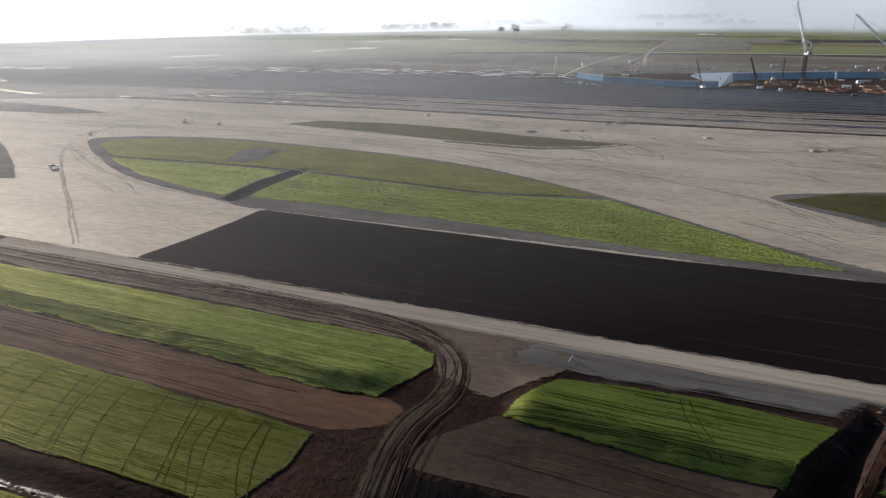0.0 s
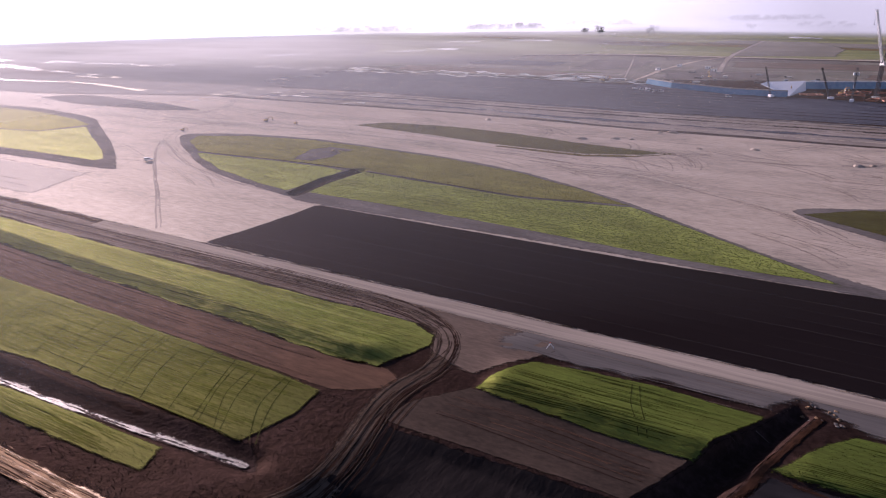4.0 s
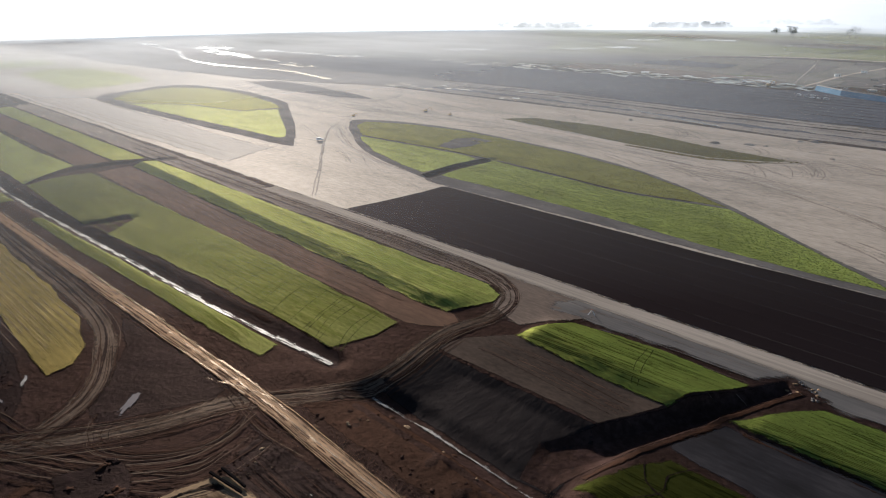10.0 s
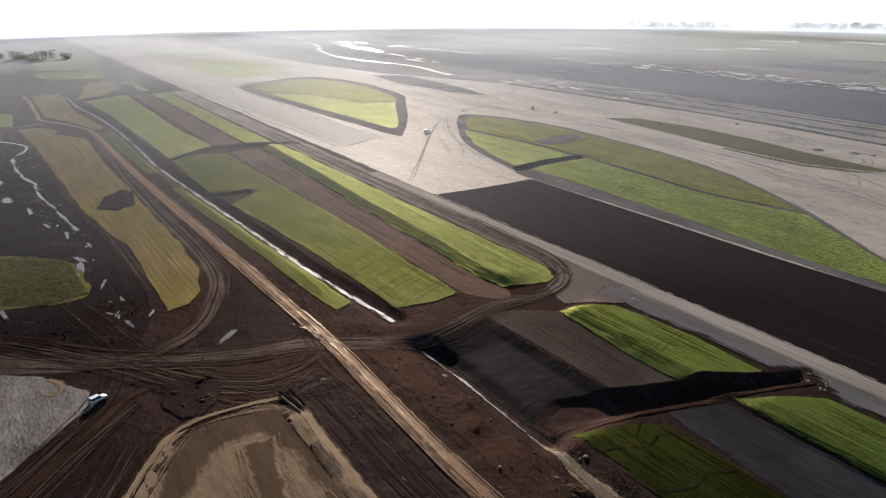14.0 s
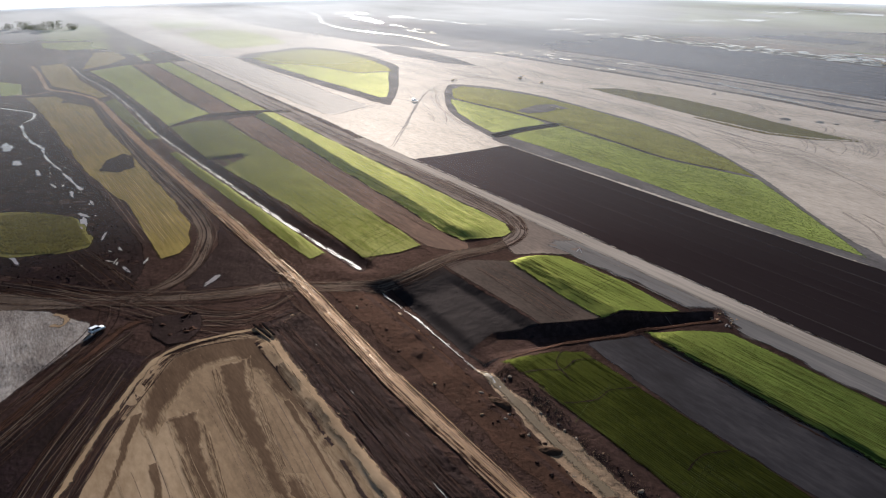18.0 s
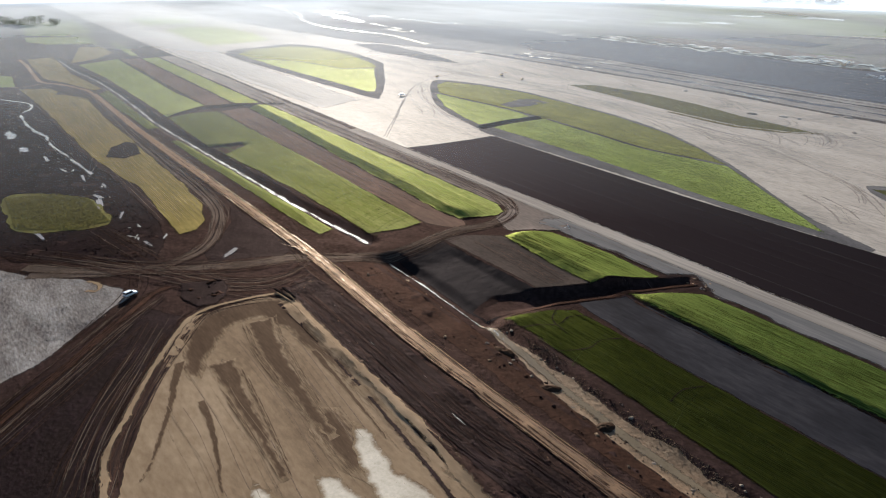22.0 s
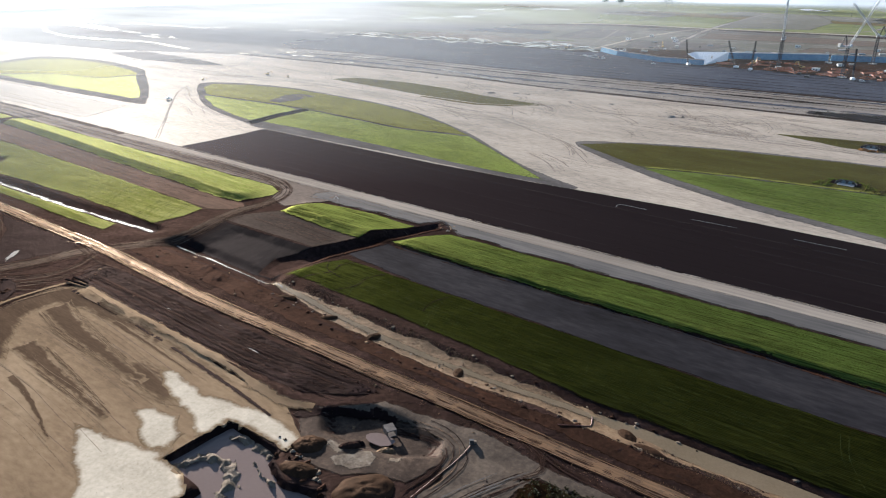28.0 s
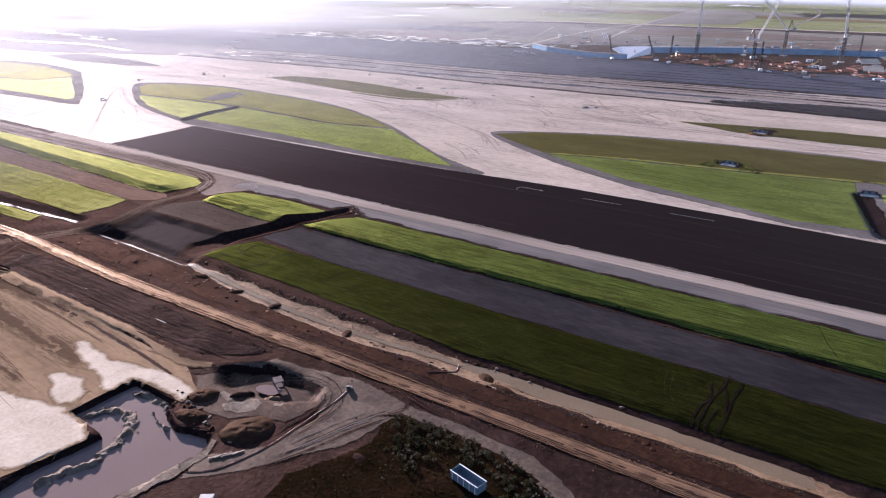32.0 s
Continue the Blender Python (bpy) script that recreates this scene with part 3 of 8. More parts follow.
def edge_pts(pts, step, wobble, seed):
    """A closed outline with straight sides, cut into steps and roughened."""
    out = []
    for (ax, ay), (bx, by) in zip(pts, pts[1:] + pts[:1]):
        m = max(1, int(math.hypot(bx - ax, by - ay) / step))
        out += [(ax + (bx - ax) * k / m, ay + (by - ay) * k / m) for k in range(m)]
    if wobble:
        a = np.array(out)
        wx = hash_noise(a[:, 0] + 31, a[:, 1], 6 * step, seed) + 0.6 * hash_noise(a[:, 0], a[:, 1] + 9, 1.7 * step, seed + 1)
        wy = hash_noise(a[:, 0] - 17, a[:, 1], 6 * step, seed + 2) + 0.6 * hash_noise(a[:, 0], a[:, 1] - 5, 1.7 * step, seed + 3)
        out = [(x + wobble * float(u), y + wobble * float(v)) for (x, y), u, v in zip(out, wx, wy)]
    return out


def mesh_object(name, verts, faces, mat, parent=None, smooth=True, wear=None):
    me = bpy.data.meshes.new(name)
    me.from_pydata(verts, [], faces)
    if wear is not None:
        me.attributes.new("wear", "FLOAT", "POINT").data.foreach_set("value", np.clip(wear, 0, 1).astype(np.float32))
    me.materials.append(mat)
    if smooth:
        me.shade_smooth()
    ob = new(name, me)
    ob.parent = parent
    return ob


def region(name, outline, mat, lift, step, label, category, wobble=0.4, edge=None, smooth=False, height=None, kind="structure", skirt=0.5, parent=None, dense=(), fade=None):
    """A piece of ground: a sheet draped over the terrain, cut to an outline, with an edge that goes into the soil."""
    edge = edge or step * 0.7
    rim = curve_pts(outline, edge, True) if smooth else outline
    rim = edge_pts(rim, edge, wobble, len(name) + len(outline))
    a = np.array(rim)
    (x0, y0), (x1, y1) = a.min(0), a.max(0)
    gx, gy = np.meshgrid(np.arange(x0 + step / 2, x1, step), np.arange(y0 + step / 2, y1, step))
    gx, gy = gx.ravel(), gy.ravel()
    for line, reach, fine in dense:
        b = np.array(line)
        (p0, q0), (p1, q1) = b.min(0) - reach, b.max(0) + reach
        ux, uy = np.meshgrid(np.arange(p0, p1, fine), np.arange(q0, q1, fine))
        near = line_dist(ux, uy, line) < reach
        gx, gy = np.concatenate([gx, ux[near]]), np.concatenate([gy, uy[near]])
    gx = gx + min(step, 1.5) * 0.25 * hash_noise(gx, gy, 0.37 * step, 5)
    keep = inside(gx, gy, rim)
    gx, gy = gx[keep], gy[keep]
    fade = edge * 0.7 if fade is None else fade
    keep = line_dist(gx, gy, rim + rim[:1]) > max(min(step, 4) * 0.45, 1.25 * fade)
    n = len(rim)
    # a second ring of points a little way in, from which the sheet wears away to its rim
    d = np.roll(a, -1, 0) - np.roll(a, 1, 0)
    d /= np.linalg.norm(d, axis=1)[:, None] + 1e-9
    area = float(np.sum(a[:, 0] * np.roll(a[:, 1], -1) - np.roll(a[:, 0], -1) * a[:, 1]))
    b = a + np.stack([-d[:, 1], d[:, 0]], 1) * (fade if area > 0 else -fade)
    near = inside(b[:, 0], b[:, 1], rim) & (line_dist(b[:, 0], b[:, 1], rim + rim[:1]) > 0.8 * fade)
    flat = [Vector(q) for q in rim] + [Vector(q) for q in b[near]] + [Vector(q) for q in zip(gx[keep], gy[keep])]
    vs, _, fs, *_ = delaunay_2d_cdt(flat, [(i, (i + 1) % n) for i in range(n)], [], 1, 1e-5)
    v = np.array([(q.x, q.y) for q in vs])
    z = terrain(v[:, 0], v[:, 1]) + lift
    if height:
        z = z + height(v[:, 0], v[:, 1])
    verts = [(float(p), float(q), float(r)) for (p, q), r in zip(v, z)]
    faces = [tuple(f) for f in fs]
    wear = 1 - np.clip(line_dist(v[:, 0], v[:, 1], rim + rim[:1]) / (0.8 * fade + 1e-6), 0, 1)
    if skirt:
        top = len(verts)
        verts += [verts[i] for i in range(n)]
        base = len(verts)
        verts += [(verts[i][0], verts[i][1], verts[i][2] - skirt - lift) for i in range(n)]
        wear = np.concatenate([wear, np.ones(2 * n)])
        for i in range(n):
            j = (i + 1) % n
            faces.append((top + i, base + i, base + j, top + j) if area > 0 else (top + j, base + j, base + i, top + i))
    ob = mesh_object(name, verts, faces, mat, parent, wear=wear)
    return tagged(ob, label, category, "", kind) if not parent else ob


def ribbon(name, pts, width, mat, lift, label="", category="", step=4.0, jitter=0.0, kind="structure", parent=None, group="", crown=0.0, across=2, ragged=0.0, ends=False):
    """A strip along a smooth line, draped over the terrain: roads, ruts, streams."""
    c = np.array(curve_pts(pts, step))
    d = np.gradient(c, axis=0)
    d /= np.linalg.norm(d, axis=1)[:, None] + 1e-9
    nrm = np.stack([-d[:, 1], d[:, 0]], 1)
    w = width / 2 * np.ones(len(c))
    cols = []
    for k in range(across + 1):
        u = 2 * k / across - 1
        off = w * u
        if jitter and k in (0, across):
            off = off * (1 + jitter * hash_noise(c[:, 0] + 50 * k, c[:, 1], 2.2 * step, 3) + 0.6 * jitter * hash_noise(c[:, 0], c[:, 1] + 9 * k, 0.9 * step, 4))
        cols.append((c + nrm * off[:, None], crown * (1 - u * u)))
    verts, faces, m = [], [], across + 1
    wear = np.stack([np.full(len(c), abs(2 * k / across - 1) ** 2.0) for k in range(m)], 1)
    if ragged:
        wear = wear + ragged * np.clip(0.4 + hash_noise(c[:, 0] + 13 * width, c[:, 1], 3.0 * step, 8), 0, 1)[:, None]
    if ends:
        wear[0], wear[-1] = 1, 1
    zz = [terrain(p[:, 0], p[:, 1]) + lift + q for p, q in cols]
    for i in range(len(c)):
        for k in range(m):
            verts.append((float(cols[k][0][i, 0]), float(cols[k][0][i, 1]), float(zz[k][i])))
    for i in range(len(c) - 1):
        for k in range(across):
            a = i * m + k
            faces.append((a, a + m, a + m + 1, a + 1))
    ob = mesh_object(name, verts, faces, mat, parent, wear=wear.ravel())
    return tagged(ob, label, category, group, kind) if not parent else ob


# ---- the shape of the land ----
STREAM = [(-513, -111), (-422, -110), (-347, -104), (-276, -103), (-212, -104), (-152, -106), (-91, -104), (-22, -101), (57, -98), (117, -93)]
CREEK = [(138, -95.5), (155, -93.8), (172, -94.5), (186, -95.2), (197, -95.8), (214, -97.6), (240, -101), (275, -103.6), (305, -103), (325, -101.3), (345, -101), (366, -101), (398, -100), (450, -101), (640, -104)]
TRENCH = [(186, -92), (182, -80), (189, -66.3), (196.6, -49.5), (204, -33), (209.8, -20), (213.3, -12.8), (218, -15.4), (213.2, -30), (207.2, -50), (201, -68), (195.8, -83), (194, -92)]
CROSS_DITCH = [(-162, -99), (-173, -78), (-180, -62), (-176, -40), (-163, -14)]
STUB = [(-67, -97), (-63, -88), (-62, -80)]
ISLAND_DITCH = [(-17, 71), (-22, 100), (-18, 126)]
EAST_DITCH = [(416, 136), (427, 92), (430, 80)]
CUT = [(134, -92), (133, -67.4), (162, -66.6), (189, -66), (195, -80), (195.5, -92.5), (186, -93.5), (172, -92.8), (155, -92.2)]
CREEK_POOL = [(331, -100.6), (338, -98.6), (351, -97.4), (366, -97.3), (380, -96.7), (398, -97.4), (430, -98), (430, -103), (398, -102.6), (381, -103.2), (365, -104.7), (356, -103.6), (346, -102.7), (338, -103.2)]
# southern foot of the three raised strips along the runway
STRIP_EDGE = [(-170, -36.4), (-160, -37), (-86, -40), (-7, -44), (48, -46), (78, -47.6), (103, -48.6), (120, -47.4)]
PATCH_EDGE = [(143, -45), (168, -47), (200, -47.8)]
VERGE_EDGE = [(209, -43.6), (235, -44.9), (294, -44.8), (370, -44.6), (700, -44.6)]
POND = [(271, -200), (273.8, -184), (274, -181), (266, -180), (258.3, -179.4), (258.9, -170.2), (259.5, -160.5), (278.6, -161), (280, -165), (288, -168), (297, -165.3), (300.6, -167.6), (301.8, -171.6), (301, -177), (300, -186), (297, -196), (290, -215), (275, -222)]
PIT = [(273, -143), (284, -132), (298, -131), (309, -133), (312, -140), (304, -146), (292, -150), (281, -150)]
MOUNDS = [(-60, 156, 6.0, 1.2), (172, -104, 3.0, 0.6), (183, -108, 3.5, 0.7), (336, -152, 3.5, 1.0)]


def terrain(x, y):
    x, y = np.asarray(x, float), np.asarray(y, float)
    near = smoothstep(-520, -300, x) * (1 - smoothstep(620, 700, x)) * smoothstep(-420, -330, y) * (1 - smoothstep(-14, -6, y))
    rough = 0.1 * hash_noise(x, y, 9.0, 1) + 0.07 * hash_noise(x, y, 4.0, 2)
    wild = (1 - smoothstep(-122, -112, y)) + smoothstep(128, 150, x) * (1 - smoothstep(-108, -100, y))
    rough = rough + np.clip(wild, 0, 1) * (0.11 * hash_noise(x, y, 6.5, 3) + 0.08 * hash_noise(x, y, 3.0, 4))
    level_pad = smoothstep(138, 146, x) * (1 - smoothstep(284, 292, x)) * smoothstep(-236, -228, y) * (1 - smoothstep(-146, -142, y))
    rough = rough * (1 - 0.97 * level_pad)
    z = rough * near
    z = z - 1.3 * (1 - smoothstep(0.8, 6.0, line_dist(x, y, STREAM)))
    z = z - 1.1 * (1 - smoothstep(2.0, 8.0, line_dist(x, y, CREEK)))
    z = z - 2.7 * ramp_basin(x, y, TRENCH, 3.2)
    for line, deep in ((CROSS_DITCH, 1.3), (STUB, 1.0), (ISLAND_DITCH, 1.4), (EAST_DITCH, 1.6)):
        z = z - deep * (1 - smoothstep(0.8, 5.0, line_dist(x, y, line)))
    # the cut face: a steep lip below the terrace, then a long fall to the creek
    fall = 1.5 * np.clip((-66.4 - y) / 4.5, 0, 1) + 1.0 * np.clip((-70.5 - y) / 19, 0, 1)
    side = smoothstep(128, 150, x) * (1 - smoothstep(195, 203, x)) * (1 - smoothstep(94, 103, -y))
    z = z - fall * side * (1 - ramp_basin(x, y, TRENCH, 3.2))
    z = z - 0.9 * basin(x, y, CREEK_POOL, 2.5)
    # raised strips: a bank on the southern side and a gentle fall to the runway
    for edge, wide, up, x0, x1, run in ((STRIP_EDGE, 6.0, 2.1, -168, 122, 21), (PATCH_EDGE, 6.0, 2.4, 142, 216, 21), (VERGE_EDGE, 2.3, 1.3, 211, 720, 23)):
        e = np.array(edge)
        d = y - np.interp(x, e[:, 0], e[:, 1])
        bank = np.minimum(np.clip(d / wide, 0, 1), np.clip(1 - (d - wide) / (run - wide), 0, 1))
        z = z + up * bank * smoothstep(x0, x0 + 8, x) * (1 - smoothstep(x1 - 14, x1, x)) * (1 - ramp_basin(x, y, TRENCH, 1.5))
    z = z - 3.2 * basin(x, y, POND, 1.1) - 2.2 * basin(x, y, PIT, 4.0)
    for mx, my, r, up in MOUNDS:
        d = np.hypot((x - mx), (y - my)) / r
        z = z + up * np.exp(-1.6 * d ** 2.4) * (1 + 0.25 * hash_noise(x, y, 0.45 * r, 6))
    # the banks beside the tan fill
    z = z + 0.9 * np.exp(-((y + 143.5) / 1.6) ** 2) * smoothstep(146, 156, x) * (1 - smoothstep(266, 276, x))
    z = z + 0.7 * np.exp(-(line_dist(x, y, [(143, -175), (161, -187), (179, -199), (196, -208), (210, -214), (228, -215)]) / 1.8) ** 2)
    return z


xs = np.concatenate([-320 - np.geomspace(3, 4500, 60)[::-1], np.arange(-320, 60, 2.5), np.arange(60, 130, 1.6), np.arange(130, 222, 0.9), np.arange(222, 400, 1.6), np.arange(400, 520, 2.5), 520 + np.geomspace(3, 4300, 50)])
ys = np.concatenate([-290 - np.geomspace(3, 4500, 40)[::-1], np.arange(-290, -230, 2.5), np.arange(-230, -97, 1.6), np.arange(-97, -10, 0.9), np.arange(-10, 120, 2.5), 120 + np.geomspace(3, 4700, 70)])
gx, gy = np.meshgrid(xs, ys)
gz = terrain(gx, gy)
idx = np.arange(len(xs) * len(ys)).reshape(len(ys), len(xs))
quads = np.stack([idx[:-1, :-1], idx[:-1, 1:], idx[1:, 1:], idx[1:, :-1]], -1).reshape(-1, 4)
ground = mesh_object("ground", np.stack([gx, gy, gz], -1).reshape(-1, 3).tolist(), quads.tolist(), M["dirt"])
tagged(ground, "bare brown churned earth of the construction site", "ground", "", "structure")

# ---- pavements ----
region("apron", [(-1500, -5), (5, -2), (1000, -2), (1000, 330), (340, 325), (90, 314), (-60, 317), (-320, 297), (-490, 232), (-800, 190), (-1500, 190)], M["apron"], 0.1, 30,
       "pale compacted gravel of the taxiways and unfinished runway", "gravel apron", 0.8, 6, dense=((ISLAND_DITCH, 8, 1.3), (EAST_DITCH, 8, 1.3), ([(-60, 156), (-60, 157)], 12, 2)))
region("subbase", [(-940, 2), (-235, 2), (-200, 4), (-130, 6), (-145, 50), (-300, 48), (-455, 48), (-940, 50)], M["sealed"], 0.16, 30, "smooth pale subbase of the unfinished runway end", "runway subbase", 1.5, 8, fade=6)
region("runway", [(0, 0), (1000, 0), (1000, 71), (290, 71), (228, 66), (154, 63), (5, 62), (5, 45), (3, 20)], M["runway"], 0.2, 20, "black asphalt base course of the runway, newly laid", "runway", 0.3, 4, fade=0.5)
for k, y in enumerate((7.5, 15, 22, 30, 37, 45, 52.5)):
    ribbon("paving_seam", [(8 + 9 * k, y), (200, y + 0.5), (1000, y + 1)], 0.5 if k % 3 else 1.2, M["runway_seam"], 0.215, "greyer seam between two paving lanes", "paving seam", 8, 0.4, ragged=0.5, group="seams along the runway")
for pts in ([(268, 54.5), (268, 59), (281, 59.3)], [(302, 59), (322, 60)], [(345, 60.5), (365, 61)]):
    ribbon("runway_marking", pts, 0.45, M["paint"], 0.23, "faint worn pale line painted on asphalt", "marking", 2.0)
SHOULDERS = dict(
    island_1=[(-178, 138), (-185, 156), (-148, 173), (-98, 182), (-37, 179), (8, 176), (55, 166), (94, 151), (130, 133), (162, 112), (201, 87), (240, 71), (240, 66), (184, 64), (106, 64), (4, 62), (-18, 66), (-44, 72), (-77, 80), (-118, 98)],
    island_2=[(-458, 50), (-492, 101), (-496, 151), (-416, 174), (-319, 167), (-279, 150), (-193, 100), (-146, 68), (-143, 60), (-198, 56), (-291, 51)],
    island_3=[(195, 151), (219, 173), (271, 192), (340, 205), (421, 211), (700, 214), (700, 72), (431, 73), (395, 73), (356, 81), (310, 91), (252, 115)])
for name, o in SHOULDERS.items():
    region("shoulder_" + name, o, M["shoulder"], 0.17, 10, "grey gravel shoulder round a grassed island", "gravel shoulder", 0.5, 3, True, dense=((ISLAND_DITCH, 8, 1.3), (EAST_DITCH, 8, 1.3)))

# ---- verges and bare strips ----
region("verge_west", [(-470, -20), (-470, -2), (4, -4), (150, -3), (158, -12), (152, -22), (140, -40), (124, -34), (118, -20), (-162, -21)], M["verge"], 0.15, 5, "brown gravelly verge rutted by trucks beside the runway", "verge", 0.7, 3)
region("verge_east", [(134, -14), (142, -3), (700, -3), (700, -19.5), (275, -20.2), (226, -19.6), (220.5, -15.5), (214.5, -10.8), (208.6, -20.6), (180, -20), (152, -21.8), (140, -25)], M["greyverge"], 0.17, 3, "pale grey gravel verge along the asphalt", "verge", 1.6, 2, fade=4.5)
ribbon("edge_track", [(-60, -5.4), (40, -5), (140, -4.6), (220, -5), (400, -4.8), (700, -4.8)], 10.6, M["edgegravel"], 0.21, "pale tan gravel track along the edge of the asphalt", "dirt road", 3, 0.12, across=6)
region("bare_strip_west", [(-162, -59), (-164, -36), (-86, -39), (-7, -43), (48, -45), (78, -46.6), (104, -47.6), (120, -46), (130, -52), (114, -63)], M["brownstrip"], 0.08, 4, "bare brown graded soil between two sown strips", "bare soil", 0.5, 2.5)
region("bare_strip_far", [(-473, -58), (-468, -37), (-182, -40), (-186, -62)], M["brownstrip"], 0.08, 8, "bare brown graded soil between two sown strips", "bare soil", 0.5, 4)
region("bare_terrace", [(131, -66.6), (134, -56), (143, -44), (168, -46), (197, -47), (193.3, -56.5), (188.8, -65.6), (162, -66)], M["terrace"], 0.09, 2, "bare brown terrace above a cut bank", "bare soil", 0.3, 1.5, fade=0.6)
region("grey_strip", [(204, -63), (211, -44), (291, -44.4), (700, -44.2), (700, -68.5), (320, -68), (242, -67)], M["greystrip"], 0.08, 4, "dark grey gravel strip between sown fields", "gravel strip", 0.5, 2.5)
# the shade below the terrace edge is part of this dark colour
region("cut_slope", CUT, M["cutface"], 0.07, 1.0, "damp cut slope falling to the creek, shade darkening its colour", "earth slope", 0.3, 1.2, fade=1.0)
region("trench_bed", TRENCH, M["dirt"], 0.09, 0.8, "deep black drainage trench across the verge", "trench", 0.15, 1.0, fade=0.3)
ribbon("trench_lip", [(197.5, -84), (202.3, -68), (208.3, -50), (214.3, -30), (219, -16)], 2.2, M["reddirt"], 0.2, "rusty earth lip along the trench", "earth bank", 1.5, 0.5, ragged=0.3, across=4)
region("stream_bank", [(-500, -113), (-420, -105), (-276, -98), (-160, -99), (-58, -96), (-30, -93), (60, -90), (114, -88), (122, -95), (60, -99.5), (-22, -105), (-91, -108), (-152, -110), (-276, -107), (-422, -116)], M["mud"], 0.05, 3,
       "black mud banks of a narrow stream", "stream bank", 0.6, 2)
region("south_bank", [(126, -113), (140, -98), (170, -98), (197, -101), (240, -104), (290, -108), (343, -108), (398, -106), (700, -110), (700, -117), (420, -115), (250, -114.5)], M["reddirt"], 0.05, 3, "red-brown churned bank between road and creek", "earth bank", 0.8, 2)
region("creek_sand", [(188, -95.4), (205, -94.5), (232, -95.5), (262, -97.5), (285, -98), (305, -98.2), (330, -98), (352, -98.5), (700, -101), (700, -106), (430, -105), (365, -106), (345, -108), (320, -107.5), (300, -108.6), (268, -108), (240, -105.5), (212, -100.5)], M["sand"], 0.1, 2, "pale sandy silt banks of a creek", "creek bank", 1.0, 1.6)
region("swamp", [(-330, -200), (-275, -167), (-177, -163), (-101, -164), (-34, -159), (8, -157), (45, -157), (72, -160), (92, -170), (85, -183), (62, -215), (-80, -260), (-330, -260)], M["mud"], 0.06, 6, "black waterlogged mud with puddles", "swamp", 1.2, 3)
region("mud_triangle", [(40, -124), (108, -119), (112, -128), (102, -154), (84, -152), (80, -142), (66, -133)], M["mud"], 0.06, 2.5, "dark wet mud between the haul roads", "mud", 0.6, 2)
region("dark_flat", [(128, -183), (142, -174), (160, -187), (180, -200), (196, -209), (212, -217), (226, -222), (226, -260), (205, -262), (160, -226), (150, -212)], M["mud"], 0.06, 4, "dark trampled mud beside the tan fill", "mud", 0.9, 2.5)
region("grey_plot", [(40, -240), (84, -206), (92, -195), (109, -186), (118, -186), (127, -196), (146, -217), (160, -240), (150, -262), (60, -262)], M["plot"], 0.1, 4, "pale grey levelled plot of scraped gravel", "gravel plot", 0.9, 2.5)
# flat sheet: the hole's shadow is painted, the ground does not dip
region("dark_hole", [(115, -168), (121, -154), (132, -156), (139, -162), (138, -170), (128, -172)], M["mud"], 0.27, 2, "black patch standing for a wet shadowed hole in churned earth", "mud", 0.8, 1.5, fade=1.6)
region("tan_fill", [(143, -175), (141, -160), (142, -147), (150, -142.5), (180, -143), (266, -147), (279, -154), (279, -160.4), (259, -160), (258, -180), (266, -180.6), (273.4, -184), (270.6, -200), (264, -232), (228, -216), (205, -207), (179, -195), (157, -184)], M["tan"], 0.12, 3,
       "tan sandstone fill levelled for a pad", "earth fill", 0.4, 1.2, fade=0.6)
region("ploughed_strip", [(139, -140), (134, -127), (160, -124.5), (230, -126.5), (283, -127), (277, -133), (262, -142), (170, -141)], M["mud"], 0.12, 0.9, "black ploughed earth in long furrows", "ploughed earth", 0.5, 1.5,
       height=lambda x, y: 0.16 * np.sin(2 * math.pi * y / 1.9 + 0.6 * hash_noise(x, y, 20, 8)) + 0.07 * hash_noise(x, y, 1.2, 9))
region("grey_bank", [(266, -152), (276, -139), (286, -130), (300, -127), (316, -125), (334, -127), (352, -126), (372, -128), (384, -134), (398, -146), (384, -141), (366, -132), (334, -132), (331, -150), (318, -168), (306, -181), (303, -172), (315, -160), (316, -146), (308, -134),
                     (296, -133), (284, -136), (277, -144)], M["greybank"], 0.1, 2, "grey scraped gravel round the pump pit", "gravel bank", 0.7, 1.5)
# tan fill: wet streaks and pale clay
region("damp_rim", [(172, -186), (150, -175.3), (143.5, -170), (142, -161), (143, -154), (146.4, -144.5), (152.5, -142), (169, -143.3), (187, -144), (213, -145.5), (245, -148), (243, -150.5), (215, -149.4), (194, -149.5), (185, -151), (164, -152), (155, -155), (155.2, -161), (157, -166.5), (168, -175.6), (183, -184)], M["streak"], 0.15, 2,
       "grey damp rim of the tan fill", "damp soil", 1.0, 1.2, fade=2.6)
region("damp_shade", [(208, -163), (214, -156.5), (224, -156.8), (246, -163), (236, -168), (220, -168)], M["streak"], 0.145, 2, "faintly damp patch on tan fill", "damp soil", 0.8, 1.5, fade=4.0)
STREAKS = [([(156.4, -155.4), (173.8, -159.4), (191.3, -161.4), (203, -162.5), (224, -164)], 7.4), ([(175.4, -174.1), (190, -175.8), (199.5, -176.4), (213, -177.5), (232, -179.4)], 6.0), ([(190.6, -185.1), (204.8, -187), (214.8, -189.1), (229, -193)], 1.8),
           ([(168, -184), (182, -190), (198, -197), (214, -206)], 2.6), ([(184, -149.5), (206, -151), (232, -153)], 1.6)]
